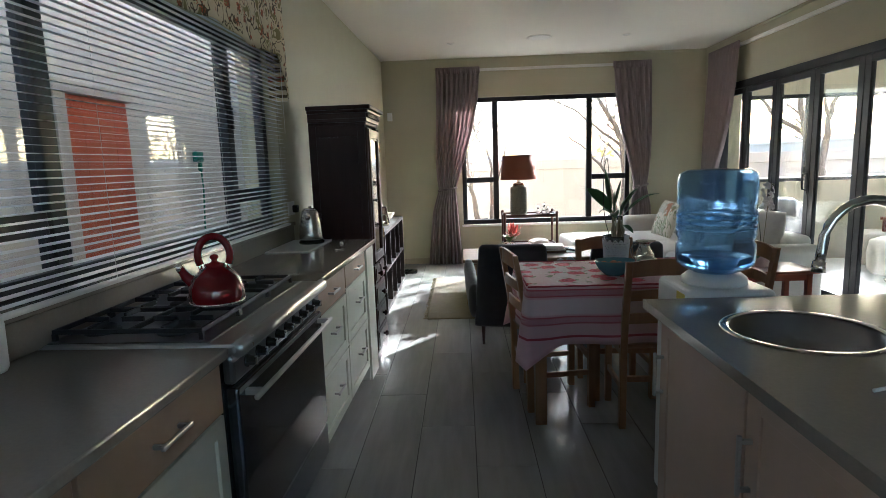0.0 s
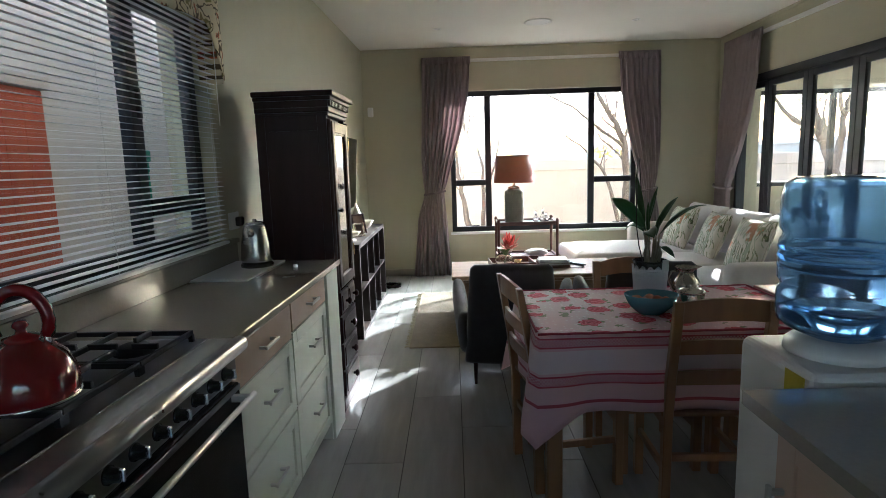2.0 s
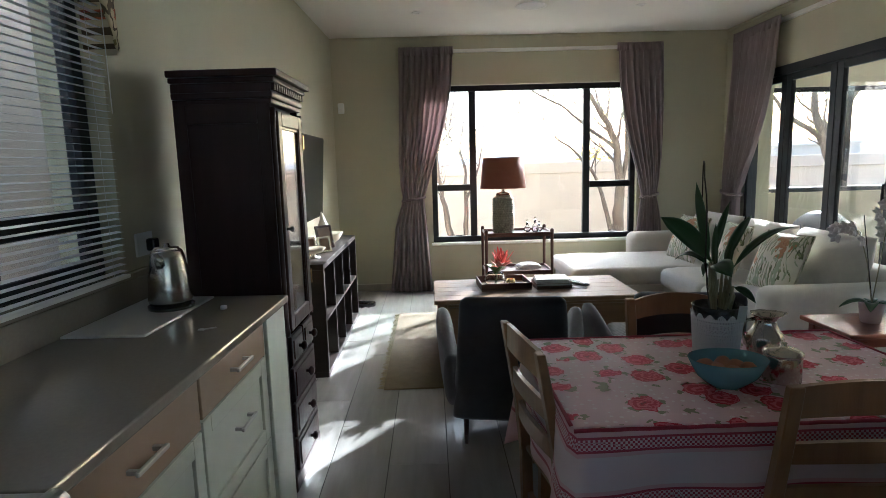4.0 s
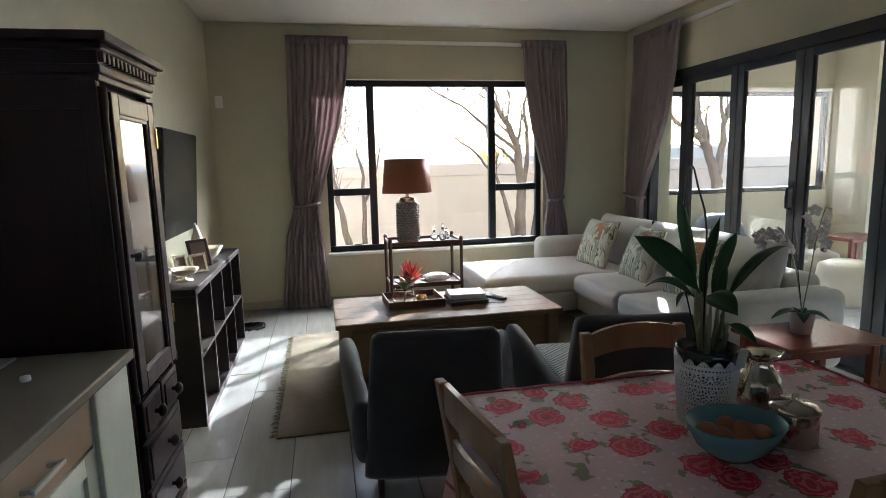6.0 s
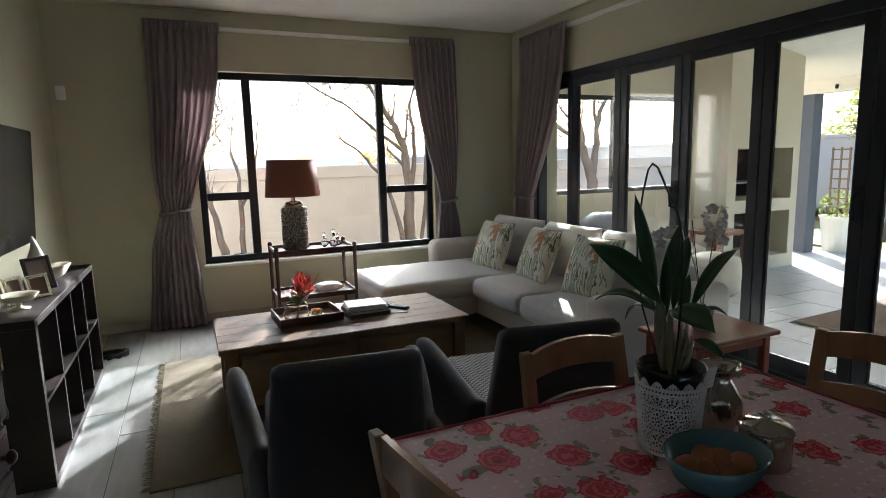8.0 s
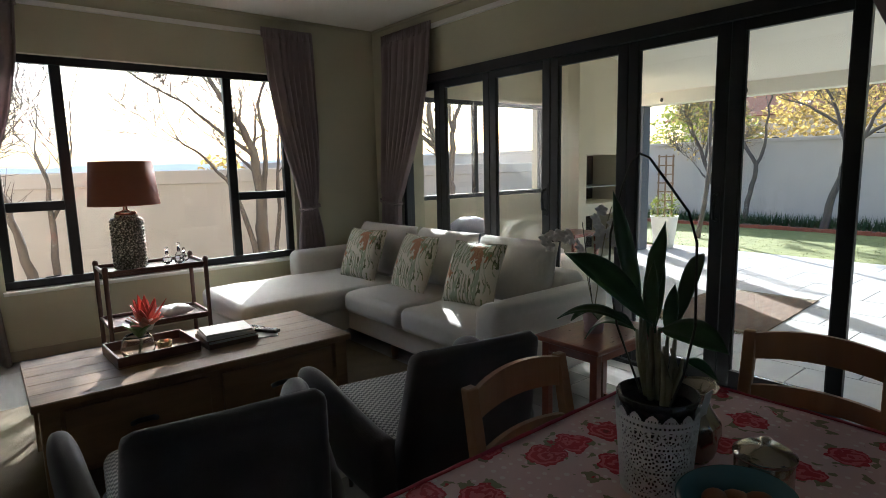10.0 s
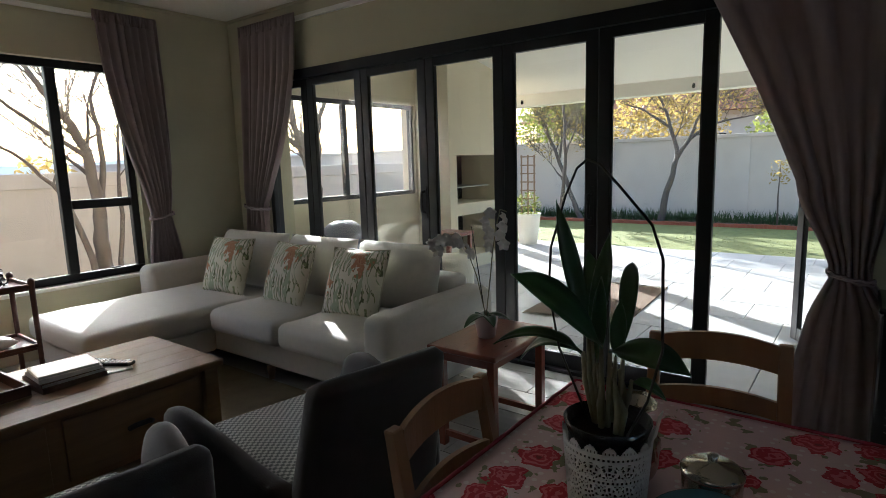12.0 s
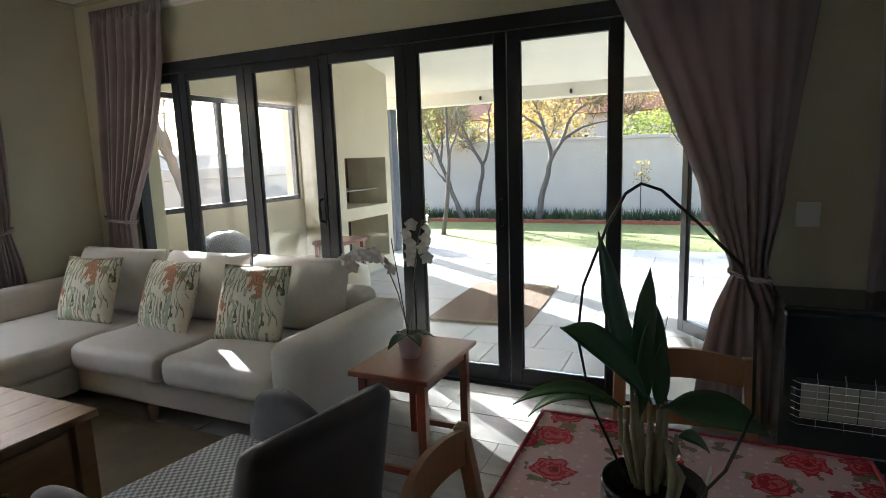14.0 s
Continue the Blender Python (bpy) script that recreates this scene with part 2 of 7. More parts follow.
M["orange_door"] = material("orange_door", (0.48, 0.085, 0.03), 0.5, var=0.2, scale=6, stretch=(5, 5, 0.6))
M["court"] = material("white_plaster", (0.66, 0.62, 0.555), 0.8, var=0.04, scale=4, bump=0.1, bump_scale=60)
M["plaster"] = material("garden_plaster", (0.58, 0.52, 0.455), 0.85, var=0.07, scale=3, bump=0.15, bump_scale=80)
M["patio_wall"] = material("patio_plaster", (0.60, 0.55, 0.41), 0.8, var=0.05, scale=3, bump=0.12, bump_scale=120)
M["patio"] = material("patio_tile", (0.42, 0.42, 0.40), 0.45, var=0.12, scale=5, bump=0.1, bump_scale=40, island=0.06)
M["grass"] = material("lawn", (0.20, 0.22, 0.07), 0.9, var=0.4, scale=9, bump=0.9, bump_scale=120)
M["earth"] = material("red_soil", (0.20, 0.115, 0.075), 0.95, var=0.4, scale=6, bump=0.8, bump_scale=50)
M["brick"] = material("red_brick", (0.30, 0.09, 0.05), 0.85, var=0.25, scale=20, bump=0.4, bump_scale=80, island=0.2)
M["bark"] = material("tree_bark", (0.13, 0.105, 0.088), 0.9, var=0.4, scale=12, stretch=(3, 3, 0.8), bump=0.8, bump_scale=50)
M["leaf_gold"] = material("autumn_leaf", (0.40, 0.30, 0.09), 0.6, var=0.5, scale=3)
M["leaf_green"] = material("garden_leaf", (0.20, 0.23, 0.05), 0.6, var=0.5, scale=3)
M["leaf_dark"] = material("hedge_leaf", (0.05, 0.09, 0.03), 0.6, var=0.5, scale=3)
for lm in ("leaf_gold", "leaf_green", "leaf_dark", "curtain"):
    # thin leaves and cloth let part of the light through
    nt_ = M[lm].node_tree
    tl, mx_ = nt_.nodes.new("ShaderNodeBsdfTranslucent"), nt_.nodes.new("ShaderNodeMixShader")
    bs_ = nt_.nodes["Principled BSDF"]
    nt_.links.new(bs_.inputs["Base Color"].links[0].from_socket, tl.inputs[0])
    nt_.links.new(bs_.outputs[0], mx_.inputs[1])
    nt_.links.new(tl.outputs[0], mx_.inputs[2])
    mx_.inputs[0].default_value = 0.45 if lm == "curtain" else 0.5
    nt_.links.new(mx_.outputs[0], nt_.nodes["Material Output"].inputs[0])
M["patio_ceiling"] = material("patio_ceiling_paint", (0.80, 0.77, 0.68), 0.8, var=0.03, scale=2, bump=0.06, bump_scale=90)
cvo = M["ceramic"].node_tree.nodes.new("ShaderNodeTexVoronoi")
cvo.inputs["Scale"].default_value = 75
M["ceramic"].node_tree.links.new(coords(M["ceramic"]), cvo.inputs["Vector"])
pick(M["ceramic"], maths(M["ceramic"], "LESS_THAN", cvo.outputs["Distance"], 0.30), (0.58, 0.56, 0.48))
pick(M["ceramic"], maths(M["ceramic"], "GREATER_THAN", cvo.outputs["Distance"], 0.52), (0.11, 0.11, 0.09))
M["roof"] = material("roof_tile", (0.26, 0.11, 0.06), 0.85, var=0.25, scale=3, bump=0.5, bump_scale=20)
M["hill"] = material("hazed_woods", (0.40, 0.42, 0.42), 0.95, var=0.3, scale=0.05)
# haze is put into the ridge: paled base colour plus bluish emission
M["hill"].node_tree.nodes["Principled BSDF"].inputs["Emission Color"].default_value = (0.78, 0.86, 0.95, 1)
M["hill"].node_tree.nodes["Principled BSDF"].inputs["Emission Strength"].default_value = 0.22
M["mat"] = material("patio_rug", (0.15, 0.10, 0.06), 0.95, var=0.5, scale=5, stretch=(1, 4, 1), bump=0.5, bump_scale=160)
M["rope"] = material("tieback_cord", (0.25, 0.205, 0.205), 0.8, var=0.2)
M["soot"] = material("soot_brick", (0.02, 0.018, 0.016), 0.9, var=0.4, bump=0.4)
M["wicker"] = material("wicker", (0.10, 0.06, 0.035), 0.7, var=0.4, scale=40, bump=0.6, bump_scale=120)
M["sprayer"] = material("green_plastic", (0.015, 0.22, 0.14), 0.45, var=0.1)
M["tarp"] = material("grey_cover", (0.09, 0.10, 0.12), 0.5, var=0.2, scale=6, bump=0.3, bump_scale=12)


# ---- mesh helpers ----
def box(bm, x0, x1, y0, y1, z0, z1, bev=0.0, seg=2, m=None):
    mat = Matrix.Translation(((x0 + x1) / 2, (y0 + y1) / 2, (z0 + z1) / 2)) @ Matrix.Diagonal((abs(x1 - x0), abs(y1 - y0), abs(z1 - z0), 1))
    vs = bmesh.ops.create_cube(bm, size=1, matrix=(m @ mat) if m else mat)["verts"]
    if bev:
        es = list({e for v_ in vs for e in v_.link_edges})
        bmesh.ops.bevel(bm, geom=es, offset=min(bev, 0.49 * min(abs(x1 - x0), abs(y1 - y0), abs(z1 - z0))), segments=seg, affect="EDGES", profile=0.5)
    return bm


def B(x0, x1, y0, y1, z0, z1, bev=0.0, seg=2, m=None):
    return box(bmesh.new(), x0, x1, y0, y1, z0, z1, bev, seg, m)


def lathe(bm, profile, n=24, cx=0.0, cy=0.0, squash=1.0, caps=True):
    rings = []
    for r, z in profile:
        rings.append([bm.verts.new((cx + r * math.cos(a), cy + squash * r * math.sin(a), z)) for a in (2 * math.pi * i / n for i in range(n))])
    for a, b in zip(rings, rings[1:]):
        for i in range(n):
            bm.faces.new((a[i], a[(i + 1) % n], b[(i + 1) % n], b[i]))
    for ring, (r, z) in ((rings[0][::-1], profile[0]), (rings[-1], profile[-1])):
        if caps and r > 1e-4:
            bm.faces.new(ring)
    return bm


def tube(bm, pts, r, n=8, caps=True):
    pts = [Vector(p) for p in pts]
    rs = r if isinstance(r, (list, tuple)) else [r] * len(pts)
    up = Vector((0.31, 0.17, 0.93))
    rings = []
    for i, p in enumerate(pts):
        d = (pts[min(i + 1, len(pts) - 1)] - pts[max(i - 1, 0)]).normalized()
        a = d.cross(up)
        if a.length < 1e-3:
            a = d.cross(Vector((1, 0, 0)))
        a.normalize()
        b = d.cross(a)
        rings.append([bm.verts.new(p + rs[i] * (math.cos(t) * a + math.sin(t) * b)) for t in (2 * math.pi * k / n for k in range(n))])
    for a, b in zip(rings, rings[1:]):
        for i in range(n):
            bm.faces.new((a[i], a[(i + 1) % n], b[(i + 1) % n], b[i]))
    if caps:
        bm.faces.new(rings[0][::-1])
        bm.faces.new(rings[-1])
    return bm


def sheet(bm, f, nu, nv, wrap=False):
    g = [[bm.verts.new(f(i / nu, j / nv)) for j in range(nv + 1)] for i in range(nu + (0 if wrap else 1))]
    n = len(g)
    for i in range(nu):
        for j in range(nv):
            bm.faces.new((g[i][j], g[(i + 1) % n][j], g[(i + 1) % n][j + 1], g[i][j + 1]))
    return bm


def pillow(bm, w, h, d, m=None, n=12, pinch=0.75, ear=0.06):
    """A stuffed square, thick in the middle, with drawn-in sides and pointed corners."""
    for side in (1, -1):
        def f(u, v):
            a, b = 2 * u - 1, 2 * v - 1
            k = (max(0, 1 - abs(a) ** 2.4) * max(0, 1 - abs(b) ** 2.4)) ** 0.5
            p = Vector((a * w / 2 * (1 - ear * (1 - b * b)), b * h / 2 * (1 - ear * (1 - a * a)), side * d / 2 * k))
            return (m @ p) if m else p
        sheet(bm, f, n, n)
    bmesh.ops.remove_doubles(bm, verts=bm.verts, dist=0.0005)
    bmesh.ops.recalc_face_normals(bm, faces=bm.faces)
    return bm


def part(name, bm, mat, parent=None, label="", smooth=False, m=None, solid=0.0):
    if smooth:
        for f_ in bm.faces:
            f_.smooth = True
    me = bpy.data.meshes.new(name)
    bm.to_mesh(me)
    bm.free()
    me.materials.append(mat if not isinstance(mat, str) else M[mat])
    ob = new(name, me)
    if parent:
        ob.parent = parent
    if m:
        ob.matrix_basis = m
    if label:
        ob["label"] = label
    if solid:
        so = ob.modifiers.new("thickness", "SOLIDIFY")
        so.thickness = solid
    return ob


def thing(name, label, category, x=0, y=0, z=0, rz=0, group="", kind=""):
    ob = new(name)
    ob.empty_display_size = 0.1
    ob.matrix_basis = pose(x, y, z, 0, 0, rz)
    return tagged(ob, label, category, group, kind)


def piece(name, bm, mat, label, category="", kind="structure", smooth=False, m=None, group=""):
    return tagged(part(name, bm, mat, smooth=smooth, m=m), label, category, group, kind)


def slab(bm, along, fixed, thick, a0, a1, z0, z1, holes=()):
    """A wall run along 'x' or 'y' with openings (a0, a1, z0, z1)."""
    def put(p0, p1, q0, q1):
        if p1 - p0 > 1e-4 and q1 - q0 > 1e-4:
            if along == "x":
                box(bm, p0, p1, fixed, fixed + thick, q0, q1)
            else:
                box(bm, fixed, fixed + thick, p0, p1, q0, q1)
    at = a0
    for h0, h1, l, u in sorted(holes):
        put(at, h0, z0, z1)
        put(h0, h1, z0, l)
        put(h0, h1, u, z1)
        at = h1
    put(at, a1, z0, z1)
    return bm


# ---- the shell of the room ----
CEIL, NORTH, EAST = 2.76, 8.98, 4.30
SKEW = pose(0, 9.0, 0, 0, 0, -1.55)      # the kitchen wall runs slightly out of square
WIN = (1.05, 3.34, 0.53, 2.25)           # living window
DOORS = (4.02, 8.47, 0.0, 2.21)          # folding doors
FILLWIN = (0.6, 3.7, 0.7, 2.15)            # unseen window, guessed behind the kitchen and enlarged to brighten it
KWIN = (-8.40, -4.24, 1.03, 2.12)        # kitchen window, along the skewed wall

piece("wall_north", slab(bmesh.new(), "x", NORTH, 0.24, -0.3, EAST + 0.24, 0, 3.3, [WIN]), "wall", "olive-cream painted wall with a wide black-framed window", "wall")
piece("wall_east", slab(bmesh.new(), "y", EAST, 0.24, -1.5, NORTH, 0, 3.3, [DOORS]), "wall", "olive-cream painted wall with wide glazed folding doors", "wall")
piece("wall_west", slab(bmesh.new(), "y", -0.24, 0.24, -10.6, -0.02, 0, 3.3, [KWIN]), "wall", "olive-cream painted wall with the kitchen window", "wall", m=SKEW)
piece("wall_south", slab(bmesh.new(), "x", -1.74, 0.24, -0.55, EAST + 0.24, 0, 3.3, [FILLWIN]), "wall", "olive-cream wall behind the kitchen with an added fill-light opening", "wall")
# unseen slab; its west eave keeps direct sun off the courtyard
piece("roof", B(-0.9, 4.75, -2.2, 9.6, 3.3, 3.45), "roof", "unseen roof slab added to shade the courtyard", "roof")
piece("ceiling", B(-0.5, EAST, -1.5, NORTH, CEIL, CEIL + 0.15), "ceil", "flat white painted ceiling over the open room", "ceiling")
for nm, a in (("trim_north", (0.02, EAST, NORTH - 0.02, NORTH, CEIL - 0.025, CEIL)), ("trim_east", (EAST - 0.02, EAST, -1.5, NORTH - 0.02, CEIL - 0.025, CEIL))):
    piece(nm, B(*a, 0.004), "wall", "narrow painted shadow line under the ceiling", "trim")
for nm, a in (("baseboard_north", (0.012, EAST - 0.012, NORTH - 0.012, NORTH, 0, 0.08)), ("baseboard_east", (EAST - 0.012, EAST, 8.47, NORTH - 0.012, 0, 0.08)),
              ("baseboard_pier", (EAST - 0.012, EAST, 3.0, 4.02, 0, 0.08))):
    piece(nm, B(*a, 0.003), "skirt", "beige tiled skirting along the wall", "baseboard")
piece("baseboard_west", B(0, 0.012, -3.58, -0.04, 0, 0.08, 0.003), "skirt", "beige tiled skirting along the wall", "baseboard", m=SKEW)


# ---- living-room window ----
def glazing(name, label, along, at, a0, a1, z0, z1, uprights, rails, bar=0.06, deep=0.06):
    """A black frame with uprights at given places and rails (place0, place1, height)."""
    w = thing(name, label, "window", kind="structure")

    def bx(p0, p1, q0, q1, d=deep):
        return B(p0, p1, at - d / 2, at + d / 2, q0, q1, 0.006) if along == "x" else B(at - d / 2, at + d / 2, p0, p1, q0, q1, 0.006)
    part("frame_bar", bx(a0, a1, z1 - bar, z1), "black", w)
    part("frame_bar", bx(a0, a1, z0, z0 + bar), "black", w)
    part("frame_bar", bx(a0, a0 + bar, z0 + bar, z1 - bar), "black", w)
    part("frame_bar", bx(a1 - bar, a1, z0 + bar, z1 - bar), "black", w)
    for u in uprights:
        part("mullion", bx(u - bar * 0.62, u + bar * 0.62, z0 + bar, z1 - bar), "black", w)
    for p0, p1, h in rails:
        part("transom", bx(p0, p1, h - bar * 0.6, h + bar * 0.6, deep * 0.9), "black", w)
    cuts = [a0 + bar] + sorted(uprights) + [a1 - bar]
    for c0, c1 in zip(cuts, cuts[1:]):
        g = part("pane", B(c0, c1, at - 0.003, at + 0.003, z0 + bar, z1 - bar) if along == "x" else B(at - 0.003, at + 0.003, c0, c1, z0 + bar, z1 - bar), "glass", w)
        g.visible_shadow = False
    return w


win = glazing("window_1", "wide black aluminium window in three bays", "x", NORTH + 0.09, WIN[0], WIN[1], WIN[2], WIN[3], [1.515, 2.79], [(1.11, 1.48, 1.14), (2.83, 3.28, 1.14)])
part("window_sill", B(WIN[0] - 0.02, WIN[1] + 0.02, NORTH - 0.03, NORTH + 0.06, WIN[2] - 0.03, WIN[2], 0.006), "white", win)
for xh in (1.30, 3.05):
    part("window_stay", tube(bmesh.new(), [(xh, NORTH + 0.05, 0.60), (xh + 0.05, NORTH + 0.045, 0.60), (xh + 0.09, NORTH + 0.05, 0.605)], 0.006), "black", win)

glazing("fill_window", "unseen black aluminium window added to brighten the kitchen", "x", -1.62, *FILLWIN, [1.6, 2.7], [])


# ---- folding doors ----
DX = EAST + 0.03
dr = thing("door_1", "black aluminium glazed folding doors with one bay standing open", "folding door", kind="structure")
part("head_track", B(DX - 0.05, DX + 0.05, DOORS[0], DOORS[1], 2.13, 2.21, 0.004), "black", dr)
part("floor_track", B(DX - 0.05, DX + 0.05, DOORS[0], DOORS[1], 0.0, 0.025, 0.004), "black", dr)
for y0, y1 in ((DOORS[0], DOORS[0] + 0.05), (DOORS[1] - 0.05, DOORS[1])):
    part("jamb", B(DX - 0.05, DX + 0.05, y0, y1, 0.025, 2.13, 0.004), "black", dr)


def leaf(parent, w, h=2.10, z=0.028, handle=False, m=None):
    """One glazed leaf, its hinge side at the origin, reaching along +y."""
    s = 0.072
    lf = part("door_leaf", box(box(box(B(-0.022, 0.022, 0, s, z, z + h, 0.004), -0.022, 0.022, w - s, w, z, z + h, 0.004),
                                   -0.022, 0.022, s, w - s, z, z + 0.10, 0.004), -0.022, 0.022, s, w - s, z + h - 0.06, z + h, 0.004), "black", parent, m=m)
    g = part("pane", B(-0.004, 0.004, s, w - s, z + 0.10, z + h - 0.06), "glass", lf)
    g.visible_shadow = False
    part("gasket", box(B(-0.012, 0.012, s, s + 0.008, z + 0.10, z + h - 0.06), -0.012, 0.012, w - s - 0.008, w - s, z + 0.10, z + h - 0.06), "iron", lf)
    if handle:
        part("handle", tube(bmesh.new(), [(-0.02, 0.035, 1.02), (-0.06, 0.035, 1.03), (-0.065, 0.035, 1.10), (-0.06, 0.035, 1.17), (-0.02, 0.035, 1.18)], 0.011), "black", lf)
        part("lock_plate", B(-0.027, -0.021, 0.015, 0.055, 0.98, 1.22, 0.002), "black", lf)
    return lf


LEAF = 0.648
for i in range(6):
    leaf(dr, LEAF - 0.006, m=pose(DX, 4.672 + i * LEAF, 0), handle=i in (1, 3))
piece("wall_wing", B(EAST + 0.24, 5.36, 3.75, 3.97, -0.05, 3.05), "patio_wall", "short cream plastered wing wall beside the doors", "wall")
od = thing("door_3", "black glazed door leaf folded open onto the patio", "door", 5.36, 4.0, -0.028, -53, kind="structure")
leaf(od, 0.65)
piece("threshold", B(EAST, EAST + 0.24, DOORS[0], DOORS[1], -0.06, -0.001), "patio", "pale tiled threshold under the folding doors", "threshold")

# curtain tracks
piece("curtain_rail_north", B(0.78, 3.52, NORTH - 0.03, NORTH, 2.585, 2.62, 0.005), "white", "white painted curtain batten above the window", "curtain rail")
piece("curtain_rail_east", B(EAST - 0.03, EAST, 2.3, 8.62, 2.60, 2.64, 0.005), "white", "white painted curtain batten above the doors", "curtain rail")


# ---- curtains ----
def curtain(name, label, along, at, rows, folds, side, seed, tie=None):
    """rows: (height, edge a, edge b, fold depth) from top to floor."""
    c = thing(name, label, "curtain", group="mauve curtains")
    rnd = random.Random(seed)
    ph = [rnd.uniform(-0.5, 0.5) for _ in range(folds + 2)]
    nz_ = 40

    def f(u, v):
        z = rows[0][0] + (rows[-1][0] - rows[0][0]) * v
        for r0, r1 in zip(rows, rows[1:]):
            if r1[0] <= z + 1e-6:
                k = (r0[0] - z) / (r0[0] - r1[0])
                k = k * k * (3 - 2 * k) if (tie and abs(r1[0] - tie) < 0.01) else k
                e = [r0[j] + (r1[j] - r0[j]) * k for j in (1, 2, 3)]
                break
        a = e[0] + (e[1] - e[0]) * u
        q = u * folds
        w = math.sin(2 * math.pi * (q + 0.35 * ph[int(q)] * math.sin(math.pi * (q % 1)) + 0.12 * math.sin(3 * v + seed)))
        w = math.copysign(abs(w) ** 0.75, w) + 0.35 * math.sin(2 * math.pi * q * 0.43 + seed + 2 * v)
        if z > rows[0][0] - 0.12:
            w *= 0.55 + 0.45 * (rows[0][0] - z) / 0.12
        d = at + side * (0.055 + 0.72 * e[2] * w)
        return (a, d, z) if along == "x" else (d, a, z)
    part("drape", sheet(bmesh.new(), f, folds * 12, nz_), "curtain", c, smooth=True, solid=0.004)
    # pencil-pleat heading tape
    def h(u, v):
        a = rows[0][1] + (rows[0][2] - rows[0][1]) * u
        d = at + side * (0.055 + 0.012 * math.sin(2 * math.pi * u * folds * 2.5))
        z = rows[0][0] + 0.012 - 0.085 * v
        return (a, d, z) if along == "x" else (d, a, z)
    part("heading", sheet(bmesh.new(), h, folds * 30, 2), "curtain", c, smooth=True, solid=0.006)
    if tie:
        r = [q for q in rows if abs(q[0] - tie) < 0.01][0]
        ca, w = (r[1] + r[2]) / 2, abs(r[2] - r[1]) / 2 + 0.012
        for k in (0, 1):
            ring = []
            for i in range(25):
                t = 2 * math.pi * i / 24
                a, d, z = ca + w * math.cos(t), at + side * (0.055 + 0.085 * math.sin(t)), tie + 0.012 * k + 0.02 * math.cos(t) + 0.004 * math.sin(9 * t + 3 * k)
                ring.append((a, d, z) if along == "x" else (d, a, z))
            part("tieback", tube(bmesh.new(), ring, 0.008, 6), "rope", c, "twisted cord tieback")
    return c


curtain("curtain", "mauve pleated curtain tied back beside the window", "x", NORTH - 0.075, [(2.615, 0.74, 1.31, 0.026), (2.2, 0.73, 1.28, 0.034), (1.8, 0.715, 1.20, 0.036), (1.45, 0.70, 1.09, 0.036), (1.2, 0.71, 1.01, 0.036), (1.03, 0.73, 0.96, 0.036), (0.75, 0.64, 0.985, 0.04), (0.012, 0.56, 1.03, 0.046)], 9, -1, 1, 1.03)
curtain("curtain", "mauve pleated curtain tied back beside the window", "x", NORTH - 0.075, [(2.615, 3.06, 3.55, 0.026), (2.2, 3.085, 3.56, 0.032), (1.8, 3.15, 3.57, 0.034), (1.45, 3.24, 3.57, 0.034), (1.2, 3.315, 3.55, 0.034), (1.0, 3.35, 3.52, 0.034), (0.75, 3.32, 3.58, 0.036), (0.012, 3.27, 3.63, 0.042)], 8, -1, 2, 1.0)
curtain("curtain", "mauve pleated curtain tied back beside the folding doors", "y", EAST - 0.045, [(2.63, 7.87, 8.66, 0.026), (2.2, 7.93, 8.68, 0.032), (1.8, 8.05, 8.71, 0.034), (1.45, 8.21, 8.73, 0.034), (1.2, 8.35, 8.74, 0.034), (1.02, 8.44, 8.72, 0.034), (0.8, 8.44, 8.74, 0.036), (0.012, 8.38, 8.78, 0.04)], 9, -1, 3, 1.02)
curtain("curtain", "mauve curtain tied back with a cord beside the doors", "y", EAST - 0.045, [(2.63, 4.95, 3.74, 0.014), (2.2, 4.71, 3.80, 0.018), (1.7, 4.47, 3.86, 0.022), (1.24, 4.28, 3.91, 0.026), (0.80, 4.125, 3.965, 0.024), (0.62, 4.20, 3.82, 0.02), (0.35, 4.25, 3.72, 0.024), (0.012, 4.29, 3.66, 0.03)], 7, -1, 4, 0.80)
curtain("curtain", "mauve curtain hanging straight beyond the gas heater", "y", EAST - 0.045, [(2.63, 3.60, 2.70, 0.03), (1.3, 3.56, 2.75, 0.04), (0.012, 3.58, 2.72, 0.045)], 9, -1, 5)
sw = thing("light_switch", "white square light switch on the pier", "light switch", EAST - 0.004, 3.80, 1.10)
part("plate", B(-0.006, 0.004, -0.05, 0.05, -0.06, 0.06, 0.004), "plastic", sw)
part("rocker", B(-0.010, -0.004, -0.018, 0.018, -0.03, 0.03, 0.003), "plastic", sw)

# ceiling fittings
sp = thing("ceiling_speaker", "round white speaker grille flush in the ceiling", "speaker", 1.96, 7.85, CEIL)
part("rim", lathe(bmesh.new(), [(0.115, 0.0), (0.135, -0.004), (0.14, -0.008), (0.125, -0.010), (0.115, -0.006)], 32, caps=False), "white", sp, smooth=True)
part("grille", lathe(bmesh.new(), [(0.118, -0.001), (0.118, -0.004), (0.0001, -0.006)], 32), "plastic", sp)
for x_, y_ in ((0.95, 8.0), (2.95, 7.9), (1.0, 4.2), (2.9, 4.2)):
    dl = thing("downlight", "small round downlight in the ceiling, unlit", "downlight", x_, y_, CEIL, group="ceiling downlights")
    part("ring", lathe(bmesh.new(), [(0.028, 0.0), (0.042, -0.002), (0.044, -0.006), (0.03, -0.008), (0.028, -0.002)], 20, caps=False), "white", dl, smooth=True)
    part("lens", lathe(bmesh.new(), [(0.03, -0.001), (0.0001, -0.002)], 20), "plastic", dl)
pir = thing("alarm_sensor", "white alarm sensor mounted in the corner", "alarm sensor", 0.09, NORTH, 2.03)
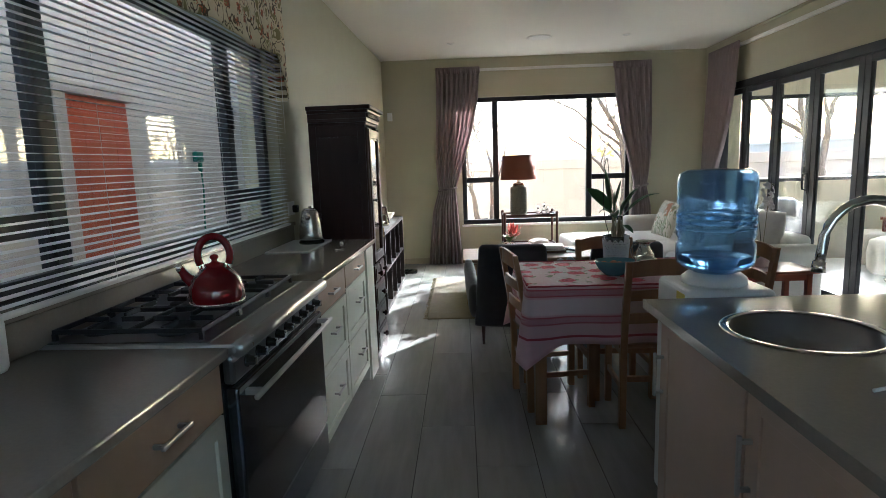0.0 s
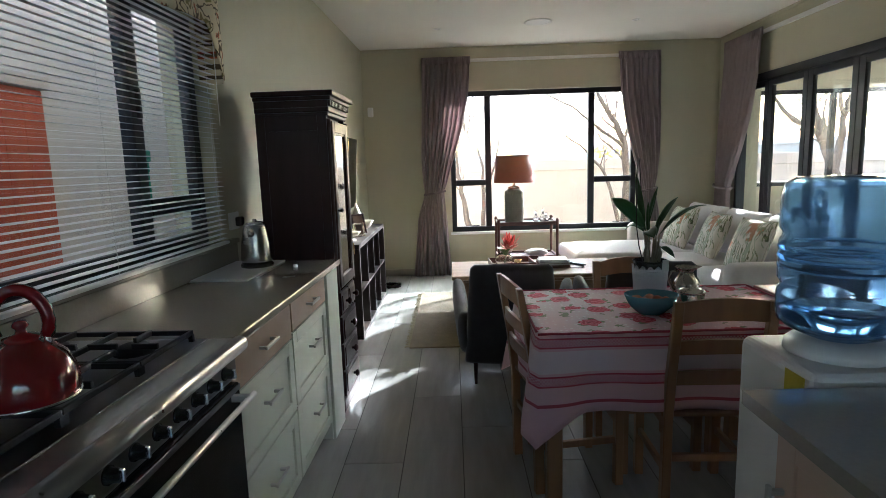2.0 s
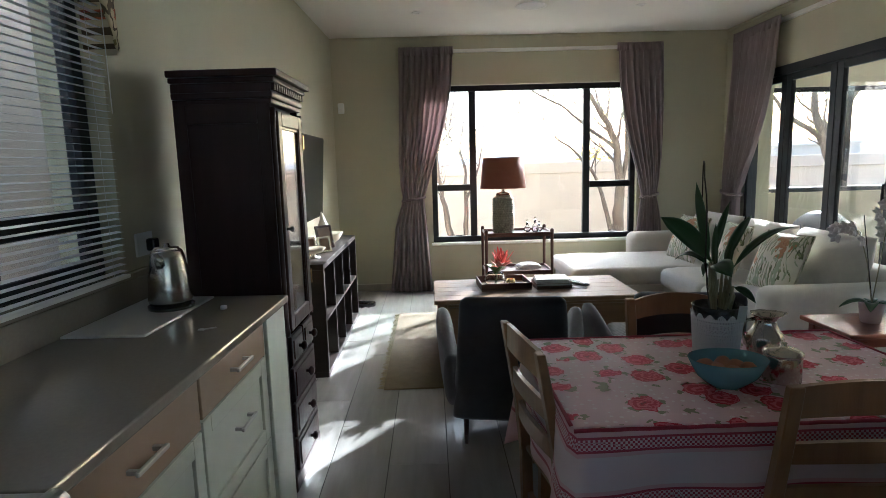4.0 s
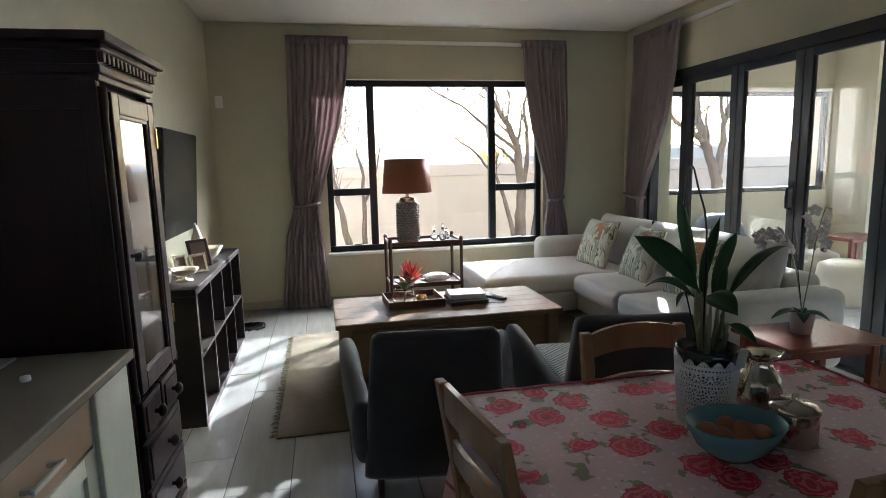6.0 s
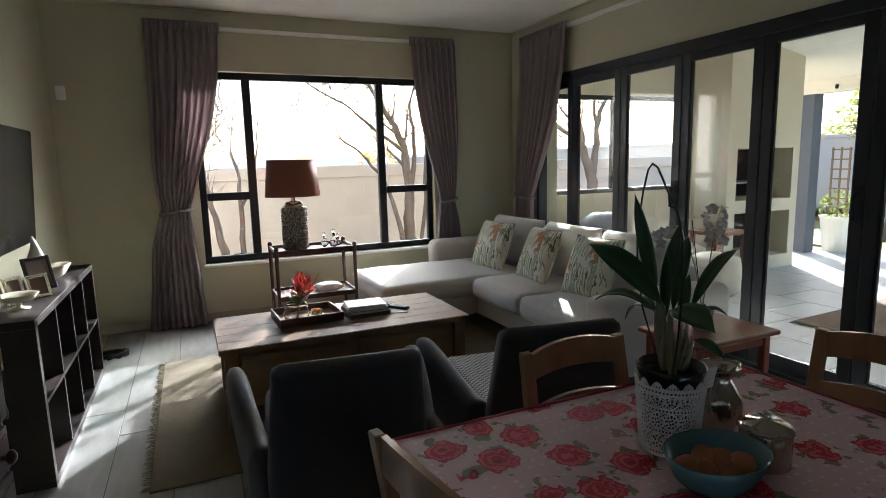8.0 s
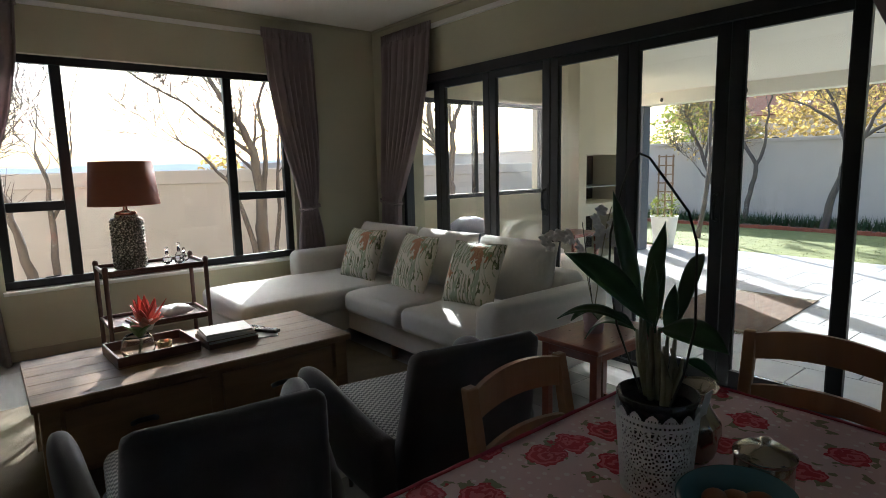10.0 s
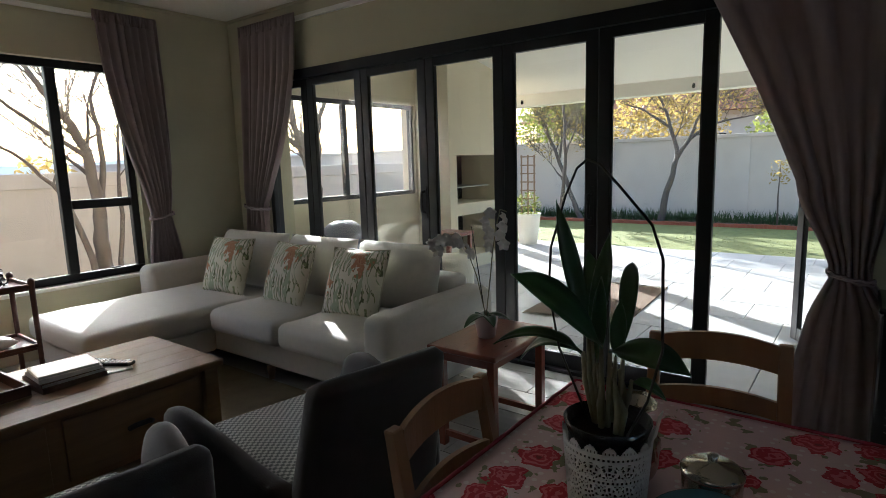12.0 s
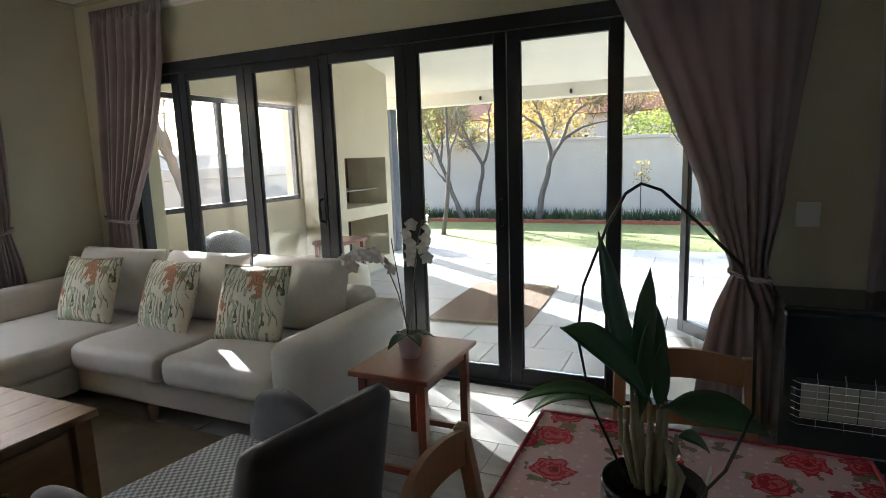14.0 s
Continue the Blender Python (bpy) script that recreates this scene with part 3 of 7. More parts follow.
part("housing", B(-0.033, 0.033, -0.045, 0.0, -0.055, 0.055, 0.012), "plastic", pir)
part("window", B(-0.022, 0.022, -0.05, -0.043, -0.045, 0.0, 0.004), "white", pir)


# ---- kitchen, on the west side ----
CX0, CX1, TOP = -0.165, 0.43, 0.90


def bar_handle(parent, m, w=0.13):
    hd = part("handle", box(box(B(-0.0, 0.028, -w / 2 + 0.008, -w / 2 + 0.018, -0.005, 0.005), 0.0, 0.028, w / 2 - 0.018, w / 2 - 0.008, -0.005, 0.005), 0.022, 0.032, -w / 2, w / 2, -0.006, 0.006, 0.003), "steel", parent, "brushed steel bar handle", m=m)
    return hd


def front(parent, y0, y1, z0, z1, x, panel=True):
    """A drawer front facing +x, with a recessed shaker panel and a bar handle."""
    if panel:
        s = 0.05
        d = part("drawer", B(x - 0.018, x - 0.010, y0 + s, y1 - s, z0 + s, z1 - s), "cabinet", parent)
        for a in ((y0, y0 + s, z0, z1), (y1 - s, y1, z0, z1)):
            part("stile", B(x - 0.02, x, *a, 0.002), "cabinet", d)
        for a in ((y0 + s, y1 - s, z0, z0 + s), (y0 + s, y1 - s, z1 - s, z1)):
            part("rail", B(x - 0.02, x, *a, 0.002), "cabinet", d)
    else:
        d = part("drawer", B(x - 0.02, x, y0, y1, z0, z1, 0.003), "taupe", parent)
    bar_handle(d, pose(x, (y0 + y1) / 2, (z0 + z1) / 2 + (0.0 if not panel else 0.03)))
    return d


def drawer_unit(y0, y1, heights):
    u = thing("drawer_cabinet", "painted pale sage drawer unit with steel bar handles", "kitchen cabinet", (CX0 + CX1) / 2, (y0 + y1) / 2, 0, group="kitchen drawer units")
    ox, oy = (CX0 + CX1) / 2, (y0 + y1) / 2
    part("body", box(B(CX0 - ox, CX1 - 0.042 - ox, y0 - oy, y1 - oy, 0.10, TOP - 0.032), CX0 - ox, CX1 - 0.09 - ox, y0 - oy, y1 - oy, 0, 0.10), "cabinet", u)
    for k, (z0, z1) in enumerate(heights):
        front(u, y0 + 0.004 - oy, y1 - 0.004 - oy, z0, z1, CX1 - 0.02 - ox, panel=k > 0)
    return u


drawer_unit(3.515, 4.10, [(0.715, 0.862), (0.415, 0.708), (0.105, 0.408)])
drawer_unit(4.105, 4.64, [(0.735, 0.862), (0.425, 0.728), (0.105, 0.418)])
drawer_unit(2.05, 2.62, [(0.715, 0.862), (0.415, 0.708), (0.105, 0.408)])
drawer_unit(1.44, 2.045, [(0.715, 0.862), (0.415, 0.708), (0.105, 0.408)])
drawer_unit(0.83, 1.435, [(0.715, 0.862), (0.415, 0.708), (0.105, 0.408)])
ep = thing("filler_cabinet", "painted filler panel closing the cabinet run", "kitchen cabinet", 0.12, 4.75, 0)
part("panel", B(-0.285, 0.285, -0.105, 0.13, 0.0, TOP - 0.032, 0.003), "cabinet", ep)
part("pilaster", B(0.285, 0.30, -0.10, 0.12, 0.0, TOP - 0.034, 0.004), "cabinet", ep)
piece("worktop_far", B(CX0, CX1 + 0.005, 3.508, 4.89, TOP - 0.03, TOP, 0.005), "counter", "greige quartz worktop over the drawers", "worktop", kind="")
piece("worktop_near", B(CX0 - 0.03, CX1 + 0.005, 0.6, 2.628, TOP - 0.03, TOP, 0.005), "counter", "greige quartz worktop beside the range cooker", "worktop", kind="")
piece("backsplash", B(0.0, 0.016, -8.5, -4.1, TOP + 0.001, 1.0, 0.003), "counter", "greige quartz upstand along the kitchen wall", "backsplash", m=SKEW)
piece("kitchen_window_sill", B(-0.10, 0.03, -8.45, -4.1, 1.005, 1.03, 0.005), "counter", "greige quartz sill under the kitchen window", "window sill", m=SKEW)

# range cooker
OY0, OY1 = 2.635, 3.50
oc = (OY0 + OY1) / 2
cook = thing("range_cooker", "wide stainless steel gas range cooker with black oven door", "cooker", 0.15, oc, 0)
hw = (OY1 - OY0) / 2
part("body", B(-0.30, 0.255, -hw, hw, 0.10, 0.873, 0.004), "enamel", cook)
part("hob", B(-0.30, 0.30, -hw, hw, 0.895, 0.925, 0.008), "steel", cook, m=pose(0, 0, -0.02))
part("hob_well", B(-0.27, 0.22, -hw + 0.02, hw - 0.02, 0.9252, 0.929, 0.002), "panel_steel", cook, m=pose(0, 0, -0.02))
part("front_rail", tube(bmesh.new(), [(0.305, -hw + 0.004, 0.905), (0.305, hw - 0.004, 0.903)], 0.024, 16), "steel", cook, smooth=True, m=pose(0, 0, -0.015))
part("control_panel", B(0.255, 0.29, -hw, hw, 0.785, 0.872, 0.012), "panel_steel", cook)
part("panel_bead", tube(bmesh.new(), [(0.288, -hw + 0.004, 0.862), (0.288, hw - 0.004, 0.862)], 0.010, 10), "steel", cook, smooth=True)
for k in range(9):
    yk = -hw + 0.09 + k * (2 * hw - 0.18) / 8
    kb = part("knob", lathe(bmesh.new(), [(0.019, 0.0), (0.019, 0.005), (0.015, 0.007), (0.013, 0.026), (0.0001, 0.028)], 16), "enamel", cook, m=pose(0.29, yk, 0.828, 0, 90, 0), smooth=True)
    part("pointer", B(-0.013, 0.013, -0.004, 0.004, 0.024, 0.034, 0.002), "chrome", kb)
part("oven_door", B(0.255, 0.295, -hw + 0.004, hw - 0.004, 0.27, 0.775, 0.008), "oven_glass", cook)
part("door_trim", B(0.295, 0.298, -hw + 0.01, hw - 0.01, 0.755, 0.77, 0.001), "panel_steel", cook)
ohd = part("oven_handle", tube(bmesh.new(), [(0.342, -hw + 0.02, 0.742), (0.342, hw - 0.02, 0.742)], 0.0085, 12), "steel", cook, smooth=True)
for s in (-1, 1):
    part("bracket", B(0.292, 0.342, s * (hw - 0.06) - 0.01, s * (hw - 0.06) + 0.01, 0.735, 0.755, 0.003), "steel", ohd)
part("warming_drawer", B(0.255, 0.292, -hw + 0.004, hw - 0.004, 0.12, 0.262, 0.006), "panel_steel", cook)
for s in (-1, 1):
    for xk in (-0.24, 0.2):
        part("foot", lathe(bmesh.new(), [(0.02, 0), (0.02, 0.10)], 12, xk, s * (hw - 0.06)), "steel", cook)
part("splash_rail", B(-0.31, -0.30, -hw, hw, 0.900, 0.98, 0.003), "steel", cook)
for bx_, by_, br in ((-0.17, -0.30, 0.04), (0.07, -0.30, 0.05), (-0.17, 0.30, 0.05), (0.07, 0.30, 0.04), (-0.05, 0.0, 0.065)):
    part("burner", lathe(bmesh.new(), [(br + 0.012, 0.929), (br + 0.012, 0.936), (br, 0.938), (br, 0.947), (br * 0.8, 0.951), (0.0001, 0.951)], 20, bx_, by_), "iron", cook, smooth=True, m=pose(0, 0, -0.02))
for g in range(3):
    y0, y1 = -hw + 0.045 + g * 0.262, -hw + 0.045 + (g + 1) * 0.262 - 0.012
    bm = bmesh.new()
    for a in (y0, y1):
        box(bm, -0.26, 0.19, a - 0.005, a + 0.005, 0.948, 0.962, 0.002)
    for x_ in (-0.26, -0.035, 0.18):
        box(bm, x_, x_ + 0.01, y0, y1, 0.948, 0.962, 0.002)
    for x_ in (-0.15, 0.07):
        box(bm, x_ - 0.10, x_ - 0.02, (y0 + y1) / 2 - 0.005, (y0 + y1) / 2 + 0.005, 0.95, 0.966, 0.002)
        box(bm, x_ + 0.02, x_ + 0.09, (y0 + y1) / 2 - 0.005, (y0 + y1) / 2 + 0.005, 0.95, 0.966, 0.002)
        box(bm, x_ - 0.005, x_ + 0.005, y0, y0 + 0.08, 0.95, 0.966, 0.002)
        box(bm, x_ - 0.005, x_ + 0.005, y1 - 0.08, y1, 0.95, 0.966, 0.002)
    for x_ in (-0.255, 0.185):
        for a in (y0, y1):
            box(bm, x_ - 0.006, x_ + 0.006, a - 0.006, a + 0.006, 0.929, 0.95)
    part("pan_support", bm, "iron", cook, m=pose(0, 0, -0.02))

# whistling kettle on the hob
kt = thing("stovetop_kettle", "glossy dark red enamel whistling kettle on the hob", "kettle", 0.215, 2.975, 0.945, -78)
kt.matrix_basis = kt.matrix_basis @ Matrix.Diagonal((0.88, 0.88, 0.92, 1))
part("body", lathe(bmesh.new(), [(0.085, 0.0), (0.098, 0.008), (0.102, 0.03), (0.098, 0.065), (0.082, 0.10), (0.055, 0.125), (0.036, 0.132), (0.034, 0.138), (0.0001, 0.139)], 32), "red", kt, smooth=True)
part("base_ring", lathe(bmesh.new(), [(0.086, -0.001), (0.101, 0.006), (0.103, 0.012), (0.1, 0.013)], 32), "chrome", kt, smooth=True)
part("lid", lathe(bmesh.new(), [(0.038, 0.136), (0.036, 0.145), (0.012, 0.152), (0.010, 0.16), (0.017, 0.168), (0.012, 0.178), (0.0001, 0.18)], 24), "red", kt, smooth=True)
part("spout", tube(bmesh.new(), [(0, -0.075, 0.075), (0, -0.105, 0.10), (0, -0.125, 0.135)], [0.026, 0.019, 0.014], 14), "red", kt, smooth=True)
part("whistle", tube(bmesh.new(), [(0, -0.120, 0.128), (0, -0.134, 0.15)], [0.017, 0.015], 12), "chrome", kt, smooth=True)
part("handle", tube(bmesh.new(), [(0, 0.058 * math.cos(t), 0.175 + 0.07 * math.sin(t)) for t in [math.pi * (-0.15 + 1.3 * k / 16) for k in range(17)]], 0.014, 12), "red", kt, smooth=True)
for s in (-1, 1):
    part("handle_bracket", tube(bmesh.new(), [(0, s * 0.05, 0.12), (0, s * 0.054, 0.15)], 0.008, 8), "chrome", kt, smooth=True)

# electric kettle, board and bits on the far worktop
pl = thing("chopping_board", "large white glass worktop saver under the kettle", "chopping board", 0.0, 4.60, TOP)
part("board", B(-0.15, 0.15, -0.26, 0.26, 0.0, 0.008, 0.003), "plastic", pl)
ek = thing("electric_kettle", "brushed steel electric kettle with a black handle", "kettle", 0.075, 4.70, TOP + 0.008)
part("power_base", lathe(bmesh.new(), [(0.078, 0.0), (0.08, 0.012), (0.07, 0.02)], 28), "enamel", ek, smooth=True)
part("body", lathe(bmesh.new(), [(0.072, 0.02), (0.076, 0.035), (0.070, 0.12), (0.058, 0.19), (0.054, 0.205), (0.05, 0.212), (0.0001, 0.213)], 32), "kettle_steel", ek, smooth=True)
part("spout", tube(bmesh.new(), [(0, -0.05, 0.165), (0, -0.068, 0.185), (0, -0.078, 0.207)], [0.02, 0.014, 0.006], 10), "kettle_steel", ek, smooth=True)
part("handle", tube(bmesh.new(), [(0, 0.05, 0.195), (0, 0.085, 0.20), (0, 0.105, 0.17), (0, 0.10, 0.10), (0, 0.075, 0.06)], 0.012, 10), "enamel", ek, smooth=True)
part("lid", lathe(bmesh.new(), [(0.046, 0.212), (0.04, 0.222), (0.012, 0.224), (0.010, 0.236), (0.0001, 0.237)], 24), "kettle_steel", ek, smooth=True)
so = thing("wall_socket", "white double wall socket with a black plug", "wall socket", -0.109, 4.90, 1.12, -1.55)
part("plate", B(0.0, 0.01, -0.06, 0.06, -0.045, 0.045, 0.003), "plastic", so)
part("plug", B(0.01, 0.045, 0.0, 0.045, -0.03, 0.02, 0.008), "enamel", so)
bt = thing("bottle_top", "small white bottle top lying on the worktop", "bottle top", 0.27, 4.68, TOP)
part("cap", lathe(bmesh.new(), [(0.011, 0), (0.012, 0.003), (0.011, 0.012), (0.0001, 0.013)], 14), "plastic", bt, smooth=True)
ky = thing("keys", "small steel key lying on the worktop", "key", 0.30, 4.40, TOP + 0.004, 30)
part("key", box(lathe(bmesh.new(), [(0.010, -0.002), (0.011, 0.0), (0.010, 0.002)], 12), 0.008, 0.045, -0.003, 0.003, -0.0015, 0.0015), "steel", ky)
wc = thing("storage_jar", "white ceramic jar at the back of the worktop", "jar", -0.10, 2.45, TOP)
part("jar", lathe(bmesh.new(), [(0.035, 0.0), (0.04, 0.01), (0.042, 0.12), (0.036, 0.14)], 24), "plastic", wc, smooth=True)
part("lid", lathe(bmesh.new(), [(0.038, 0.14), (0.036, 0.15), (0.0001, 0.152)], 24), "plastic", wc, smooth=True)

# kitchen window, blind and valance (in the skewed wall's own axes)
kw = glazing("window_2", "black aluminium kitchen window behind a venetian blind", "y", -0.10, KWIN[0], KWIN[1], KWIN[2], KWIN[3], [-7.30, -6.105, -4.766], [(-7.25, -6.15, 1.24), (-4.72, -4.30, 1.24)])
kw.matrix_basis = SKEW
part("latch", B(-0.08, -0.055, -4.77, -4.75, 1.60, 1.72, 0.004), "black", kw)
bl = thing("venetian_blind", "white aluminium venetian blind with open slats", "blind", group="", kind="")
bl.matrix_basis = SKEW @ pose(0.02, 0.015, -0.004)
part("headrail", B(0.035, 0.07, -8.45, -4.36, 2.08, 2.115, 0.003), "plastic", bl)
part("bottom_rail", B(0.035, 0.062, -8.45, -4.36, 1.036, 1.05, 0.004), "plastic", bl)
sl = B(-0.0125, 0.0125, -2.035, 2.03, -0.0006, 0.0006)
me_slat = part("slat", sl, "slat", bl, m=pose(0.05, -6.41, 1.066, 0, 6, 0))
for k in range(1, 45):
    s_ = new("slat", me_slat.data)
    s_.parent = bl
    s_.matrix_basis = pose(0.05, -6.41, 1.066 + k * 0.0226, 0, 6 + 1.5 * math.sin(k * 2.3), 0.03 * math.sin(k))
for y_ in (-8.1, -7.0, -6.1, -5.25, -4.46):
    part("ladder_cord", tube(bmesh.new(), [(0.062, y_, 1.045), (0.062, y_, 2.09)], 0.0007, 5), "plastic", bl)
part("pull_cord", tube(bmesh.new(), [(0.075, -4.39, 2.08), (0.075, -4.388, 1.6)], 0.0016, 5), "plastic", bl)
va = thing("valance", "cream floral cloth valance above the kitchen window", "valance")
va.matrix_basis = SKEW


def vf(u, w):
    y = -8.45 + 4.11 * u
    tail = max(0.0, (u - 0.968) / 0.032)
    low = 2.03 - 0.012 * math.sin(u * 30) - 0.24 * min(1, tail * 1.2)
    z = 2.42 + (low - 2.42) * w
    return (0.115 + 0.010 * math.sin(u * 84) * w + 0.006 * math.sin(u * 35), y, z)


part("cloth", sheet(bmesh.new(), vf, 168, 10), "print", va, smooth=True, solid=0.004)
part("return", sheet(bmesh.new(), lambda u, w: (0.002 + 0.113 * u, -4.34 + 0.004 * math.sin(9 * w), 2.42 + (1.79 - 2.42) * w), 4, 10), "print", va, solid=0.004)
part("board", B(0.0, 0.115, -8.45, -4.34, 2.42, 2.44), "white", va)

# courtyard beyond the kitchen window
piece("courtyard_wall", B(-1.95, -1.72, -1.0, 15.0, -0.05, 3.4), "court", "sunlit white plastered courtyard wall", "wall")
# added wall: stops sun and open view past the house end
piece("courtyard_sun_block", B(-1.72, 0.0, 9.222, 9.44, -0.05, 3.4), "court", "white plastered wall added to keep sun out of the courtyard", "wall")
cd = thing("door_2", "orange-red timber courtyard door standing shut", "door", -1.70, 5.42, 0, kind="structure")
part("leaf", B(-0.02, 0.02, -0.38, 0.36, 0.02, 1.95, 0.004), "orange_door", cd)
for k in range(4):
    part("board", B(0.02, 0.026, -0.378 + k * 0.184, -0.378 + k * 0.184 + 0.1825, 0.03, 1.94, 0.001), "orange_door", cd)
part("lintel", B(-0.02, 0.06, -0.58, 0.40, 1.955, 2.04, 0.004), "plaster", cd)
part("jamb", B(-0.02, 0.05, -0.50, -0.385, 0.0, 1.95, 0.004), "plaster", cd)
part("handle", tube(bmesh.new(), [(0.03, -0.30, 1.0), (0.06, -0.30, 1.0), (0.06, -0.21, 1.0)], 0.008), "chrome", cd)
hr = thing("hose_fitting", "green garden sprayer hanging on the courtyard wall", "garden sprayer", -1.70, 6.96, 1.50)
part("body", B(0, 0.06, -0.075, 0.075, -0.02, 0.09, 0.02), "sprayer", hr)
part("trigger", B(0.01, 0.05, 0.01, 0.05, -0.11, -0.01, 0.012), "sprayer", hr)
part("hose", tube(bmesh.new(), [(0.03, 0.04, -0.05), (0.03, 0.06, -0.3), (0.02, 0.03, -0.7), (0.03, 0.05, -1.1)], 0.008), "sprayer", hr)

# the whole kitchen run stands parallel to the skewed wall
RUN = pose(0.43, 4.30, 0, 0, 0, -1.55) @ pose(-0.43, -4.30, 0)
for ob in [o for o in scene.objects if o.parent is None and o.name.split(".")[0] in (
        "drawer_cabinet", "filler_cabinet", "worktop_far", "worktop_near", "range_cooker", "chopping_board", "storage_jar")]:
    ob.matrix_basis = RUN @ ob.matrix_basis

# ---- island with sink ----
isl = thing("kitchen_island", "warm taupe painted island cabinet with panelled doors", "kitchen island", 2.16, 1.85, 0)
part("body", box(box(box(box(B(-0.44, -0.42, -1.16, 1.16, 0.10, 0.868), 0.42, 0.44, -1.16, 1.16, 0.10, 0.868), -0.42, 0.42, -1.16, -1.14, 0.10, 0.868), -0.42, 0.42, 1.14, 1.16, 0.10, 0.868), -0.42, 0.42, -1.14, 1.14, 0.10, 0.12), "island_paint", isl)
part("plinth", B(-0.40, 0.40, -1.12, 1.12, 0.0, 0.10), "island_paint", isl)
for k in range(4):
    y0 = -1.15 + k * 0.575
    d = part("door", B(-0.456, -0.444, y0 + 0.063, y0 + 0.509, 0.17, 0.80), "island_paint", isl)
    for a, b in ((0.003, 0.063), (0.509, 0.569)):
        part("stile", B(-0.462, -0.442, y0 + a, y0 + b, 0.11, 0.86, 0.002), "island_paint", d)
    for a, b in ((0.11, 0.17), (0.80, 0.86)):
        part("rail", B(-0.462, -0.442, y0 + 0.063, y0 + 0.509, a, b, 0.002), "island_paint", d)
    part("handle", box(box(B(-0.49, -0.462, y0 + 0.535, y0 + 0.545, 0.60, 0.61), -0.49, -0.462, y0 + 0.535, y0 + 0.545, 0.72, 0.73), -0.496, -0.486, y0 + 0.534, y0 + 0.546, 0.59, 0.74, 0.003), "steel", d)
# worktop with a round cut-out
SX, SY, SR = 1.965, 2.665, 0.195
IX0, IX1, IY0, IY1 = 1.655, 2.62, 0.60, 3.055
angles = sorted([2 * math.pi * k / 48 for k in range(48)] + [math.atan2(y_ - SY, x_ - SX) % (2 * math.pi) for x_ in (IX0, IX1) for y_ in (IY0, IY1)])
bm = bmesh.new()
loops = []
for z_ in (TOP, TOP - 0.03):
    vi, vo_ = [], []
    for a in angles:
        c, s = math.cos(a), math.sin(a)
        q = min(((IX1 if c > 0 else IX0) - SX) / c if abs(c) > 1e-9 else 1e9, ((IY1 if s > 0 else IY0) - SY) / s if abs(s) > 1e-9 else 1e9)
        vi.append(bm.verts.new((SX + SR * c, SY + SR * s, z_)))
        vo_.append(bm.verts.new((SX + q * c, SY + q * s, z_)))
    loops.append((vi, vo_))
na = len(angles)
for k in range(na):
    j = (k + 1) % na
    for vi, vo_ in loops:
        bm.faces.new((vi[k], vo_[k], vo_[j], vi[j]))
    for w in (0, 1):
        bm.faces.new((loops[0][w][k], loops[0][w][j], loops[1][w][j], loops[1][w][k]))
bmesh.ops.recalc_face_normals(bm, faces=bm.faces)
piece("worktop_island", bm, "counter", "greige quartz island worktop with a round sink cut-out", "worktop", kind="")
sk = thing("sink", "round stainless steel sink set in the island", "sink", SX, SY, TOP)
part("bowl", lathe(bmesh.new(), [(0.20, 0.003), (0.205, 0.001), (0.19, 0.0), (0.183, -0.006), (0.178, -0.14), (0.15, -0.165), (0.03, -0.172), (0.0001, -0.172)], 48, caps=False), "sink_steel", sk, smooth=True)
part("rim", lathe(bmesh.new(), [(0.186, 0.0015), (0.192, 0.0045), (0.203, 0.0045), (0.208, 0.0008)], 48, caps=False), "chrome", sk, smooth=True)
part("drain", lathe(bmesh.new(), [(0.032, -0.171), (0.03, -0.168), (0.0001, -0.168)], 20), "chrome", sk, smooth=True)
tp = thing("tap", "tall chrome gooseneck mixer tap on the island", "tap", 2.30, 2.74, TOP)
part("base", lathe(bmesh.new(), [(0.03, 0), (0.03, 0.008), (0.022, 0.014), (0.022, 0.09), (0.014, 0.10)], 20), "chrome", tp, smooth=True)
part("spout", tube(bmesh.new(), [(0, 0, 0.09), (0, 0, 0.22)] + [(-0.125 + 0.125 * math.cos(t), 0.004, 0.22 + 0.125 * math.sin(t)) for t in [math.pi * k / 14 for k in range(1, 14)]] + [(-0.252, 0.005, 0.20), (-0.256, 0.005, 0.17)], 0.0135, 14), "chrome", tp, smooth=True)
part("nozzle", tube(bmesh.new(), [(-0.256, 0.005, 0.175), (-0.258, 0.005, 0.145)], [0.017, 0.019], 14), "chrome", tp, smooth=True)
part("lever", tube(bmesh.new(), [(0.0, 0.022, 0.06), (0.0, 0.06, 0.075), (0.0, 0.10, 0.10)], [0.008, 0.007, 0.006], 10), "chrome", tp, smooth=True)
pg = thing("sink_plug", "small pale plug lying on the island", "sink plug", 1.93, 2.27, TOP)
part("plug", lathe(bmesh.new(), [(0.014, 0), (0.02, 0.004), (0.016, 0.012), (0.006, 0.014), (0.006, 0.024), (0.0001, 0.026)], 18), "plastic", pg, smooth=True)
part("chain", tube(bmesh.new(), [(0.0, 0.0, 0.006), (-0.04, -0.01, 0.004), (-0.07, -0.02, 0.004)], 0.004, 8), "plastic", pg, smooth=True)

